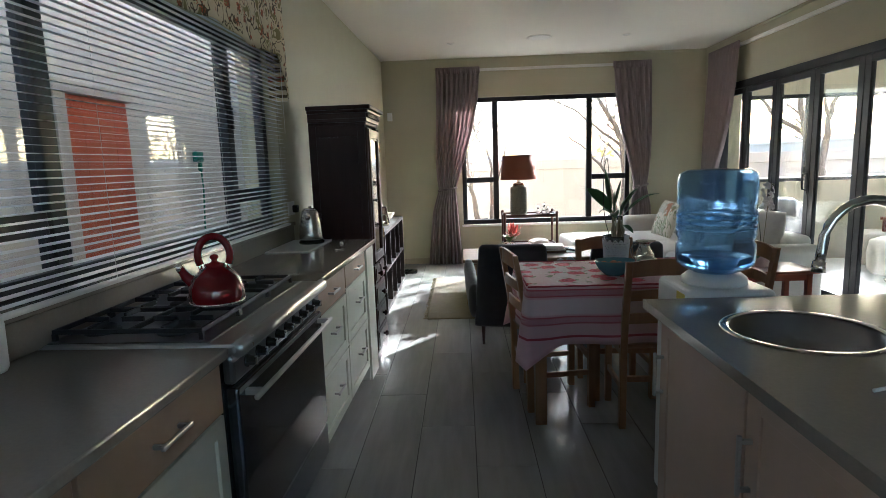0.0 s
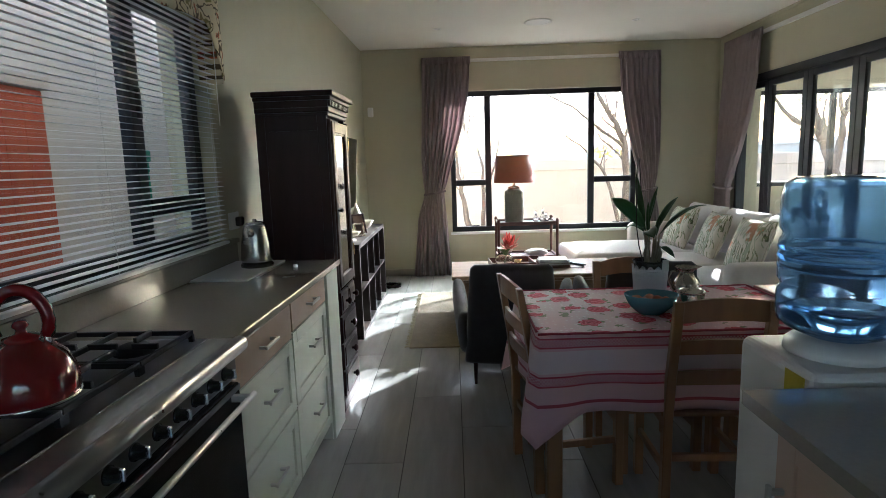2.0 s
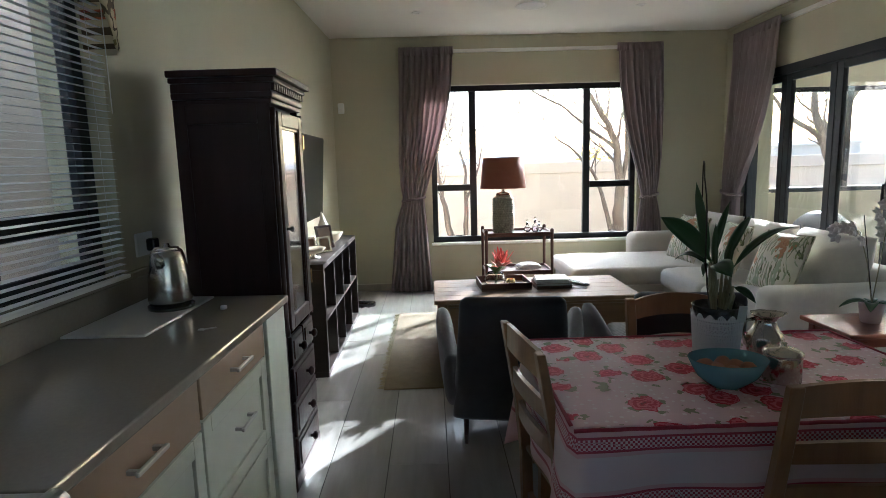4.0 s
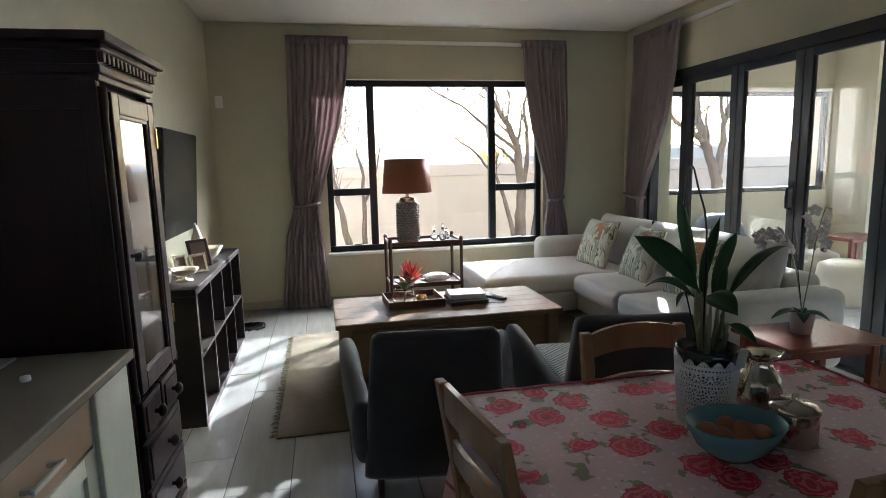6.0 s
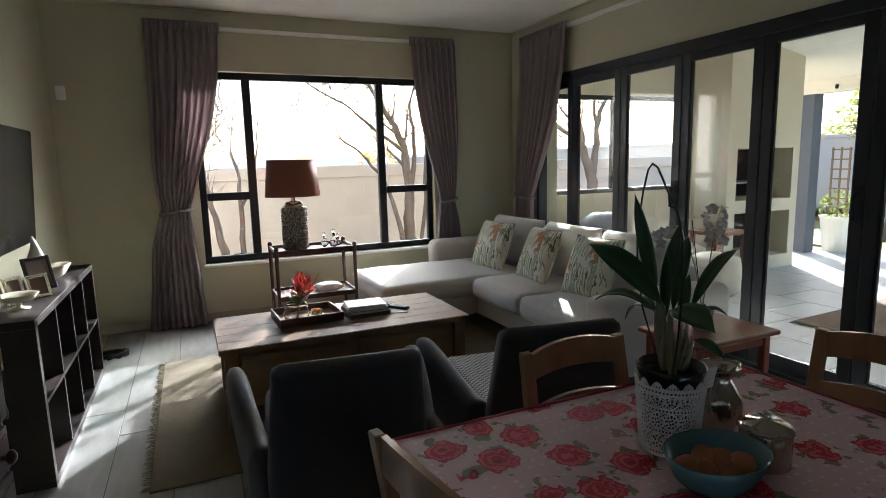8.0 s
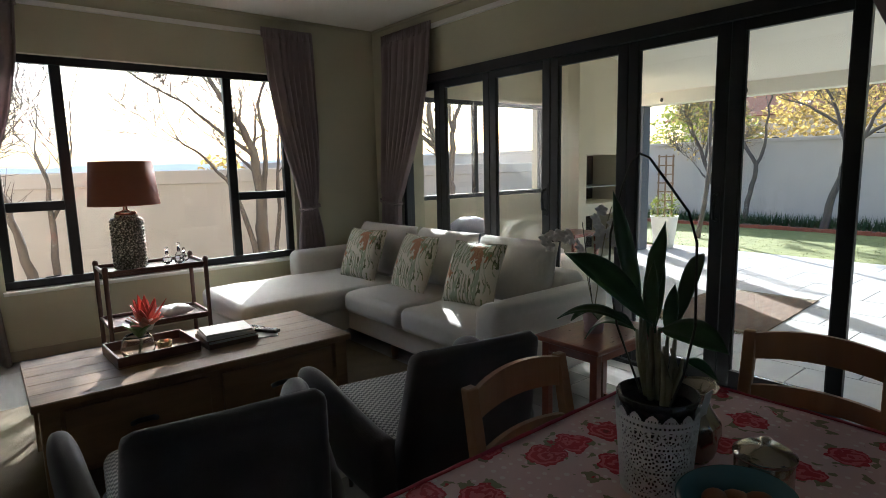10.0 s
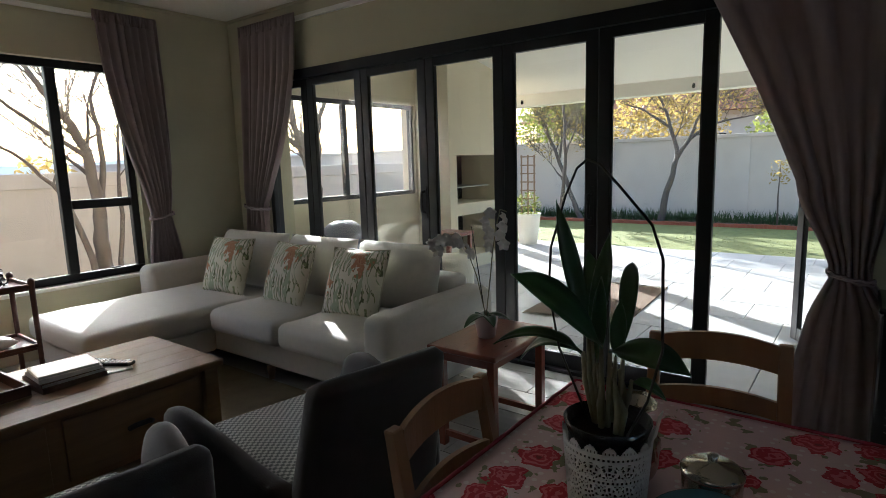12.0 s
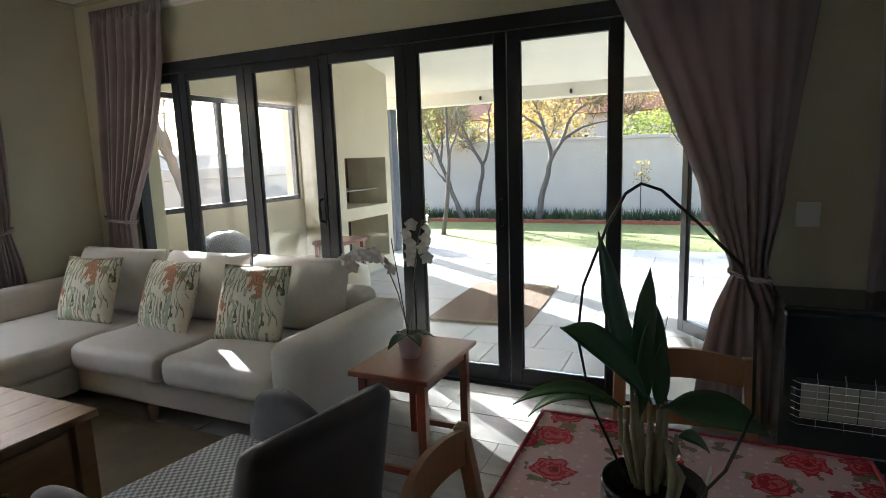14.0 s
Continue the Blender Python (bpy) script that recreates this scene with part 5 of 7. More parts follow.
# ---- bookcase with photographs ----
bk = thing("cube_bookcase", "low dark brown cube bookcase, mostly empty", "bookcase", 0.165, 7.12, 0)
BH = 0.775
part("top_board", B(-0.14, 0.15, -0.80, 0.80, BH - 0.038, BH, 0.003), "espresso", bk)
part("bottom_board", B(-0.14, 0.15, -0.80, 0.80, 0.0, 0.038, 0.003), "espresso", bk)
for s in (-1, 1):
    part("side_board", B(-0.14, 0.15, s * 0.781 - 0.019, s * 0.781 + 0.019, 0.038, BH - 0.038), "espresso", bk)
part("middle_shelf", B(-0.13, 0.148, -0.762, 0.762, 0.379, 0.397), "espresso", bk)
for k in (-1, 0, 1):
    for z0, z1 in ((0.038, 0.379), (0.397, BH - 0.038)):
        part("divider", B(-0.13, 0.148, k * 0.381 - 0.009, k * 0.381 + 0.009, z0, z1), "espresso", bk)
part("back_board", B(-0.145, -0.14, -0.80, 0.80, 0.0, BH), "espresso", bk)


def photo(x, y, rz, w, h, mat, label):
    p = thing("photo_frame", label, "photo frame", x, y, BH, rz, group="photo frames on the bookcase")
    m = pose(0, 0, 0, 0, -14, 0)
    s = 0.018
    part("moulding", box(box(box(B(-0.008, 0.008, -w, -w + s, 0, h, 0.003), -0.008, 0.008, w - s, w, 0, h, 0.003), -0.008, 0.008, -w + s, w - s, 0, s, 0.003), -0.008, 0.008, -w + s, w - s, h - s, h, 0.003), mat, p, m=m)
    part("picture", B(-0.002, 0.003, -w + s, w - s, s, h - s), "brown_book", p, m=m)
    part("strut", B(-0.07, -0.012, -0.01, 0.01, 0.0, 0.006), "enamel", p)


photo(0.17, 6.72, -35, 0.05, 0.135, "silver", "small silver photo frame standing on the bookcase")
photo(0.24, 6.84, -45, 0.055, 0.12, "silver", "silver photo frame standing on the bookcase")
photo(0.21, 7.05, -42, 0.075, 0.185, "dark_wood", "dark wooden photo frame standing on the bookcase")
gb = thing("glass_dish", "footed pressed-glass dish on the bookcase", "dish", 0.20, 6.60, BH)
part("foot", lathe(bmesh.new(), [(0.045, 0), (0.045, 0.004), (0.012, 0.012), (0.012, 0.03)], 24), "shell", gb, smooth=True)
part("dish", lathe(bmesh.new(), [(0.012, 0.03), (0.06, 0.04), (0.085, 0.07), (0.082, 0.071), (0.055, 0.046), (0.0001, 0.038)], 28), "shell", gb, smooth=True)
g2 = thing("glass_bowl", "deep glass bowl at the end of the bookcase", "bowl", 0.10, 6.47, BH)
part("bowl", lathe(bmesh.new(), [(0.04, 0), (0.06, 0.02), (0.07, 0.09), (0.067, 0.09), (0.055, 0.02), (0.0001, 0.008)], 28), "shell", g2, smooth=True)
bd = thing("bird_ornament", "cream ceramic bird-shaped bowl with raised tail", "ornament", 0.18, 7.38, BH, 60)
part("bowl", lathe(bmesh.new(), [(0.04, 0), (0.09, 0.025), (0.135, 0.085), (0.131, 0.087), (0.08, 0.04), (0.0001, 0.028)], 28, squash=0.65), "shell", bd, smooth=True)
part("tail", tube(bmesh.new(), [(-0.07, 0, 0.04), (-0.085, 0, 0.12), (-0.085, 0, 0.20), (-0.095, 0, 0.27)], [0.07, 0.055, 0.024, 0.005], 14), "shell", bd, smooth=True)
for k, (y_, z_) in enumerate(((6.52, 0.038), (6.90, 0.038), (6.62, 0.397))):
    nk = thing("trinket", "small pale ornament inside a bookcase cube", "ornament", 0.22, y_, z_, group="bookcase trinkets")
    part("pot", lathe(bmesh.new(), [(0.02, 0), (0.03, 0.02), (0.024, 0.05), (0.014, 0.06), (0.018, 0.075)], 18), "shell", nk, smooth=True)
# thick black coil stands in for a dark rounded bag
cb = thing("bag_standin", "black coil standing in for a dark rounded bag", "cable", 0.33, 8.22, 0)
part("coil", tube(bmesh.new(), [(0.10 * math.cos(t) * (1 + 0.1 * math.sin(3 * t)), 0.07 * math.sin(t), 0.014 + 0.030 * abs(math.sin(2.3 * t))) for t in [k * 0.35 for k in range(56)]], 0.013, 6), "enamel", cb, smooth=True)

# television
tv = thing("television", "black flat television on the wall, switched off", "television", 0.075, 7.22, 1.32)
part("bezel", B(-0.02, 0.02, -0.45, 0.45, -0.335, 0.335, 0.006), "enamel", tv, m=pose(0, 0, 0, 0, 4, 0))
part("screen", B(0.020, 0.022, -0.44, 0.44, -0.32, 0.325), "screen", tv, m=pose(0, 0, 0, 0, 4, 0))
part("wall_bracket", B(-0.085, -0.02, -0.1, 0.1, -0.1, 0.1), "enamel", tv)

# ---- rug and coffee table ----
rg = thing("area_rug", "olive-brown woven rug with a knotted fringe", "rug", 1.925, 6.98, 0)
part("woven_field", B(-1.225, 1.225, -0.92, 0.92, 0.001, 0.012, 0.004), "rug", rg)
bm = bmesh.new()
rnd = random.Random(9)
for k in range(110):
    y_ = -0.895 + k * 1.79 / 109
    a, b = rnd.uniform(-0.008, 0.008), rnd.uniform(0.015, 0.035)
    tube(bm, [(-1.22, y_, 0.006), (-1.235 - b * 0.5, y_ + a, 0.007), (-1.235 - b, y_ + a * 2, 0.004)], [0.004, 0.003, 0.002], 5)
tagged(part("fringe", bm, "fringe", rg), kind="stuff")

ct = thing("coffee_table", "weathered oak chest-style coffee table with drawers", "coffee table", 1.765, 6.865, 0.012)
part("tabletop", B(-0.73, 0.73, -0.355, 0.355, 0.415, 0.445, 0.006), "oak", ct)
for k in range(5):
    part("top_plank", B(-0.728, 0.728, -0.353 + k * 0.1412, -0.353 + k * 0.1412 + 0.1396, 0.4452, 0.4482, 0.0015), "oak", ct)
for sx in (-1, 1):
    for sy in (-1, 1):
        part("leg", B(sx * 0.67 - 0.035, sx * 0.67 + 0.035, sy * 0.305 - 0.035, sy * 0.305 + 0.035, 0, 0.415, 0.004), "oak", ct)
part("case", B(-0.66, 0.66, -0.30, 0.30, 0.09, 0.40), "oak", ct)
for sy in (-1, 1):
    for sx in (-1, 1):
        d = part("drawer_front", B(sx * 0.325 - 0.295, sx * 0.325 + 0.295, sy * 0.31 - 0.010, sy * 0.31 + 0.010, 0.12, 0.385, 0.004), "oak", ct)
        part("cup_pull", tube(bmesh.new(), [(sx * 0.325 - 0.05, sy * 0.322, 0.255), (sx * 0.325 - 0.03, sy * 0.345, 0.27), (sx * 0.325 + 0.03, sy * 0.345, 0.27), (sx * 0.325 + 0.05, sy * 0.322, 0.255)], 0.012, 8), "iron", d, smooth=True)
CT = 0.012 + 0.4482
ty = thing("tray", "square dark timber tray on the coffee table", "tray", 1.57, 6.92, CT, 3)
part("base", B(-0.19, 0.19, -0.16, 0.16, 0.0, 0.008), "oak", ty)
for a in ((-0.19, 0.19, -0.16, -0.15), (-0.19, 0.19, 0.15, 0.16), (-0.19, -0.18, -0.15, 0.15), (0.18, 0.19, -0.15, 0.15)):
    part("rim", B(*a, 0.008, 0.055, 0.002), "mahogany", ty)
vs_ = thing("vase", "round clear glass vase holding a red protea", "vase", 1.50, 6.86, CT + 0.008)
part("glass", lathe(bmesh.new(), [(0.04, 0), (0.072, 0.022), (0.08, 0.06), (0.066, 0.10), (0.055, 0.115), (0.053, 0.115), (0.063, 0.098), (0.077, 0.06), (0.069, 0.024), (0.0001, 0.006)], 28), "clear", vs_, smooth=True)
pr = thing("protea", "red king protea bloom with green leaves", "flower", 1.50, 6.86, CT + 0.02)
part("stem", tube(bmesh.new(), [(0, 0, 0.0), (0.02, 0, 0.08), (0.045, 0.0, 0.125)], 0.007), "stem", pr)
for ring, (nn, rise, ln, mt) in enumerate(((11, 30, 0.095, "protea_pale"), (12, 52, 0.125, "protea"), (10, 72, 0.125, "protea"))):
    for k in range(nn):
        strap_leaf(pr, (0.045, 0, 0.13), 2 * math.pi * (k + 0.5 * ring) / nn + 0.2 * math.sin(3 * k), radians(rise + 11 * math.sin(5 * k + ring)), ln * (1 + 0.15 * math.sin(7 * k)), 0.019, -0.22 + 0.25 * (k % 3 == 0), mt, "petal")
part("flower_head", lathe(bmesh.new(), [(0.02, 0.12), (0.033, 0.15), (0.024, 0.19), (0.0001, 0.205)], 16, 0.05, 0), "petal", pr, smooth=True)
for yaw in (100, 150, 185, 215, 250, 300):
    strap_leaf(pr, (0.01, 0, 0.09), radians(yaw), radians(40 + yaw % 17), 0.13, 0.024, 0.25, "green", "leaf")
cn = thing("candle_tumbler", "small brass-rimmed glass candle holder in the tray", "candle holder", 1.62, 6.86, CT + 0.008)
part("glass", lathe(bmesh.new(), [(0.032, 0), (0.034, 0.06), (0.031, 0.06), (0.029, 0.006), (0.0001, 0.005)], 24), "brass", cn, smooth=True)
for k, (w, d, h, mt) in enumerate(((0.135, 0.11, 0.022, "brown_book"), (0.13, 0.108, 0.018, "brown_book"), (0.125, 0.10, 0.016, "paper"), (0.12, 0.095, 0.014, "plastic"))):
    bo = thing("book", "large book in a stack on the coffee table", "book", 1.93, 6.87, CT + sum((0.022, 0.018, 0.016)[:k]) + 0.0004 * k, 4 - 3 * k, group="stack of books")
    part("cover", box(box(B(-w, w, -d, d, 0, 0.002), -w, w, -d, d, h - 0.002, h), -w, -w + 0.003, -d, d, 0.002, h - 0.002), mt, bo)
    part("page_block", B(-w + 0.003, w - 0.004, -d + 0.004, d - 0.004, 0.002, h - 0.002), "brown_book" if k == 0 else "paper", bo)
rm_s = thing("notepad", "white notepad lying beside the books", "notepad", 2.14, 6.84, CT, -20)
part("pad", B(-0.06, 0.06, -0.08, 0.08, 0, 0.006, 0.001), "plastic", rm_s)
def remote(x, y, z, rz, label):
    r = thing("remote_control", label, "remote control", x, y, z, rz, group="remote controls")
    part("case", B(-0.024, 0.024, -0.085, 0.085, 0, 0.018, 0.006), "enamel", r)
    for i in range(3):
        for j in range(6):
            part("button", B(-0.016 + i * 0.013, -0.008 + i * 0.013, -0.06 + j * 0.02, -0.05 + j * 0.02, 0.018, 0.020, 0.001), "paper", r)


remote(2.145, 6.86, CT + 0.0062, 32, "dark grey remote control lying on the notepad")
remote(2.115, 6.99, CT, 25, "black remote control lying behind the books")


# ---- armchairs ----
def armchair(x, y, rz, label):
    """Low upholstered chair with a slanted back and rounded winged arms; it faces +y."""
    c = thing("armchair", label, "armchair", x, y, 0, rz, group="pair of grey armchairs")

    def back(u, v):
        # closed loop in u around a rounded slab, v from bottom to top
        a = 2 * math.pi * u
        ca, sa = math.cos(a), math.sin(a)
        top = 1 - max(0, (v - 0.94) / 0.06) ** 2
        hw_ = (0.295 - 0.055 * v) * (0.90 + 0.10 * math.sqrt(max(0, top)))
        th = 0.050 * (0.25 + 0.75 * math.sqrt(max(0, top)))
        z = 0.16 + 0.635 * v
        xx = hw_ * math.copysign(abs(ca) ** 0.22, ca)
        yy = -0.27 - 0.14 * v + th * math.copysign(abs(sa) ** 0.6, sa) - 0.02 * (1 - (xx / 0.3) ** 2)
        return (xx, yy, z)
    bm = sheet(bmesh.new(), back, 40, 34, wrap=True)
    bmesh.ops.holes_fill(bm, edges=[e for e in bm.edges if e.is_boundary], sides=0)
    part("backrest", bm, "grey_velvet", c, smooth=True)
    for s in (-1, 1):
        def arm(u, v, s=s):
            a = 2 * math.pi * u
            ca, sa = math.cos(a), math.sin(a)
            y_ = -0.34 + 0.74 * v
            zt = 0.47 + 0.11 * math.sin(min(1.0, 1.25 * v) * math.pi / 2) ** 2
            end = math.sqrt(max(0.0, 1 - max(0, (v - 0.72) / 0.28) ** 2)) * math.sqrt(max(0.0, 1 - max(0, (0.06 - v) / 0.06) ** 2))
            zc, hz = (zt + 0.22) / 2, (zt - 0.22) / 2 * (0.35 + 0.65 * end)
            th = 0.050 * (0.25 + 0.75 * end)
            xo = 0.275 + 0.075 * math.sin(min(1, v * 1.1) * math.pi / 2)
            zz = zc + hz * math.copysign(abs(sa) ** 0.7, sa)
            lean = 0.16 * (zz - 0.3) * v
            return (s * (xo + lean + th * math.copysign(abs(ca) ** 0.7, ca)), y_, zz)
        bm = sheet(bmesh.new(), arm, 28, 20, wrap=True)
        bmesh.ops.holes_fill(bm, edges=[e for e in bm.edges if e.is_boundary], sides=0)
        bmesh.ops.recalc_face_normals(bm, faces=bm.faces)
        part("arm", bm, "grey_velvet", c, smooth=True)
    part("seat_base", B(-0.29, 0.29, -0.30, 0.32, 0.20, 0.32, 0.03, 3), "grey_velvet", c, smooth=True)
    part("seat_cushion", B(-0.275, 0.275, -0.27, 0.36, 0.32, 0.44, 0.045, 4), "seat_knit", c, "woven black-and-cream seat", smooth=True)
    for sx in (-1, 1):
        for sy, r in ((-0.26, -8), (0.26, 8)):
            part("leg", lathe(bmesh.new(), [(0.010, 0.0), (0.018, 0.21)], 12, sx * 0.23, sy), "dark_wood", c, smooth=True)
    return c


armchair(1.435, 5.58, -6, "dark grey velvet armchair with a woven seat")
armchair(2.27, 5.556, -10, "dark grey velvet armchair angled towards the sofa")

# ---- drinks trolley with lamp ----
tr = thing("drinks_trolley", "dark timber two-tier drinks trolley under the window", "trolley", 1.865, 8.19, 0)
for sx in (-1, 1):
    for sy in (-1, 1):
        part("post", lathe(bmesh.new(), [(0.012, 0.045), (0.016, 0.06), (0.014, 0.30), (0.016, 0.70), (0.018, 0.74), (0.020, 0.755), (0.014, 0.77), (0.0001, 0.775)], 14, sx * 0.315, sy * 0.19), "mahogany", tr, smooth=True)
        part("castor", lathe(bmesh.new(), [(0.0001, -0.012), (0.022, -0.010), (0.022, 0.010), (0.0001, 0.012)], 14), "iron", tr, m=pose(sx * 0.315, sy * 0.19, 0.022, 90, 0, 0), smooth=True)
for zz in (0.33, 0.70):
    part("shelf", B(-0.31, 0.31, -0.19, 0.19, zz, zz + 0.018, 0.003), "mahogany", tr)
    for sy in (-1, 1):
        part("gallery_rail", B(-0.31, 0.31, sy * 0.19 - 0.008, sy * 0.19 + 0.008, zz + 0.018, zz + 0.04, 0.003), "mahogany", tr)
    for sx in (-1, 1):
        part("gallery_rail", B(sx * 0.315 - 0.008, sx * 0.315 + 0.008, -0.18, 0.18, zz + 0.018, zz + 0.04, 0.003), "mahogany", tr)
lp = thing("table_lamp", "table lamp with mottled ceramic base and rust shade", "table lamp", 1.74, 8.20, 0.718)
part("base", lathe(bmesh.new(), [(0.090, 0.0), (0.098, 0.006), (0.098, 0.345), (0.092, 0.352), (0.05, 0.355)], 36), "ceramic", lp, smooth=True)
bm = bmesh.new()
rnd = random.Random(41)
for i in range(15):
    for k in range(24):
        a, z_ = 2 * math.pi * (k + 0.5 * (i % 2)) / 24 + rnd.uniform(-0.04, 0.04), 0.018 + i * 0.0225 + rnd.uniform(-0.003, 0.003)
        bmesh.ops.create_icosphere(bm, subdivisions=1, radius=rnd.uniform(0.009, 0.013), matrix=Matrix.Translation((0.098 * math.cos(a), 0.098 * math.sin(a), z_)))
tagged(part("pebble_relief", bm, "ceramic", lp, "raised mottled beads", smooth=True), kind="stuff")
part("neck", lathe(bmesh.new(), [(0.072, 0.353), (0.075, 0.362), (0.068, 0.385), (0.058, 0.395), (0.03, 0.40), (0.014, 0.408), (0.012, 0.50)], 28), "silver", lp, smooth=True)
part("shade", lathe(bmesh.new(), [(0.222, 0.44), (0.192, 0.735), (0.189, 0.735), (0.219, 0.44), (0.222, 0.44)], 48, caps=False), "shade", lp, smooth=True)
part("spider", tube(bmesh.new(), [(-0.19, 0, 0.70), (0.19, 0, 0.70)], 0.003, 6), "brass", lp)
for k, (x_, y_, h) in enumerate(((1.98, 8.22, 0.09), (2.05, 8.17, 0.12), (2.10, 8.24, 0.07))):
    dk = thing("decanter", "clear glass bottle with a stopper on the trolley", "decanter", x_, y_, 0.718, group="glass bottles on the trolley")
    part("body", lathe(bmesh.new(), [(0.028, 0.0), (0.033, 0.01), (0.03, h * 0.5), (0.012, h * 0.7), (0.011, h), (0.009, h), (0.010, h * 0.7), (0.026, h * 0.5), (0.028, 0.012), (0.0001, 0.006)], 20), "clear", dk, smooth=True)
    part("stopper", lathe(bmesh.new(), [(0.008, h), (0.015, h + 0.014), (0.010, h + 0.03), (0.0001, h + 0.033)], 14), "clear", dk, smooth=True)
cl = thing("cloth_bundle", "folded white cloth and magazines on the lower shelf", "cloth", 1.98, 8.16, 0.348, 10)
part("cloth", pillow(bmesh.new(), 0.24, 0.18, 0.08, pose(0, 0, 0.035)), "petal", cl, smooth=True)
part("magazine", B(-0.3, -0.09, -0.1, 0.1, 0, 0.012), "brown_book", cl)


# ---- corner sofa ----
sf = thing("corner_sofa", "pale oatmeal fabric sofa with a chaise end", "sofa", 3.6, 7.4, 0)
SFX, SFY = 3.6, 7.4


def sb(name, x0, x1, y0, y1, z0, z1, bev, lab=""):
    return part(name, B(x0 - SFX, x1 - SFX, y0 - SFY, y1 - SFY, z0, z1, bev, 5), "sofa", sf, lab, smooth=True)


def plump(name, x0, x1, y0, y1, z0, z1, puff=0.03):
    """A soft box with crowned faces and rounded corners."""
    bm = B(x0 - SFX, x1 - SFX, y0 - SFY, y1 - SFY, z0, z1, 0.055, 5)
    bmesh.ops.subdivide_edges(bm, edges=[e for e in bm.edges if e.calc_length() > 0.15], cuts=5, use_grid_fill=True)
    cx, cy = (x0 + x1) / 2 - SFX, (y0 + y1) / 2 - SFY
    for v_ in bm.verts:
        a, b = (v_.co.x - cx) / ((x1 - x0) / 2), (v_.co.y - cy) / ((y1 - y0) / 2)
        k = max(0, 1 - a * a) * max(0, 1 - b * b)
        if v_.co.z > (z0 + z1) / 2:
            v_.co.z += puff * k + 0.004 * math.sin(17 * v_.co.x + 5 * v_.co.y)
    return part(name, bm, "sofa", sf, smooth=True)


sb("base", 3.16, 4.06, 6.10, 8.84, 0.09, 0.27, 0.03)
sb("chaise_base", 2.34, 3.17, 7.70, 8.60, 0.09, 0.27, 0.03)
plump("chaise_cushion", 2.30, 3.72, 7.665, 8.62, 0.26, 0.425, 0.02)
plump("seat_cushion", 3.08, 3.80, 6.905, 7.66, 0.26, 0.425)
plump("seat_cushion", 3.08, 3.80, 6.13, 6.90, 0.26, 0.425)
sb("backrest", 3.84, 4.08, 6.10, 8.84, 0.20, 0.66, 0.06)
sb("arm", 3.05, 4.07, 5.90, 6.125, 0.10, 0.60, 0.07)
sb("arm", 3.17, 4.07, 8.63, 8.85, 0.10, 0.62, 0.07)
for y_, w in ((8.12, 0.88), (7.28, 0.74), (6.52, 0.74)):
    m = pose(3.80 - SFX, y_ - SFY, 0.64, 0, -76, 0) @ pose(0, 0, 0, 0, 0, 90)
    part("back_cushion", pillow(bmesh.new(), w, 0.46, 0.26, m, 16, ear=0.02), "sofa", sf, smooth=True)
for x_, y_ in ((3.25, 6.2), (4.0, 6.2), (3.3, 8.75), (4.0, 8.75), (2.42, 7.78), (2.42, 8.52), (3.18, 7.1)):
    part("foot", lathe(bmesh.new(), [(0.02, 0), (0.03, 0.09)], 12, x_ - SFX, y_ - SFY), "oak", sf, smooth=True)

# printed scatter cushions
cm = M["cushion"]
for stretch, sc, dist, cut, tint, patch in (((1, 1, 0.35), 9, 9, 0.90, (0.26, 0.29, 0.15), 6.0), ((1, 1.3, 0.6), 7, 11, 0.92, (0.13, 0.14, 0.07), 8.0), ((1, 0.8, 0.3), 6, 13, 0.88, (0.36, 0.40, 0.27), 5.0)):
    wv_ = cm.node_tree.nodes.new("ShaderNodeTexWave")
    wv_.inputs["Scale"].default_value, wv_.inputs["Distortion"].default_value, wv_.inputs["Detail"].default_value = sc, dist, 4
    wv_.inputs["Detail Scale"].default_value = 1.6
    wv_.bands_direction = "Y"
    cm.node_tree.links.new(coords(cm, stretch), wv_.inputs["Vector"])
    gap = cm.node_tree.nodes.new("ShaderNodeTexNoise")
    gap.inputs["Scale"].default_value = patch
    cm.node_tree.links.new(coords(cm), gap.inputs["Vector"])
    pick(cm, maths(cm, "MULTIPLY", maths(cm, "GREATER_THAN", wv_.outputs["Fac"], cut), maths(cm, "GREATER_THAN", gap.outputs["Fac"], 0.44)), tint)
blotches(cm, coords(cm, (1, 1, 0.8)), 4.4, 0.08, 0.25, [(0.38, 0.18, 0.09), (0.46, 0.27, 0.15), (0.30, 0.12, 0.06)], leaf=(0.22, 0.25, 0.13), wobble=0.9)
for y_, x_, r, z_ in ((8.02, 3.50, 8, 0.63), (7.28, 3.51, -4, 0.635), (6.62, 3.52, 5, 0.635)):
    pc = thing("scatter_cushion", "cream cushion printed with green and orange flowers", "cushion", x_, y_, z_, r, group="printed scatter cushions")
    pc_m = pose(0, 0, 0, 0, -68, 0) @ pose(0, 0, 0, 0, 0, 90)
    part("cover", pillow(bmesh.new(), 0.47, 0.46, 0.16, pc_m, 16, ear=0.05), "cushion", pc, smooth=True)
    q = [pc_m @ Vector((a * 0.234, b * 0.229, 0)) for a, b in ((-1, -1), (0, -0.95), (1, -1), (0.95, 0), (1, 1), (0, 0.95), (-1, 1), (-0.95, 0), (-1, -1))]
    part("piping", tube(bmesh.new(), q, 0.004, 6), "shell", pc, smooth=True)

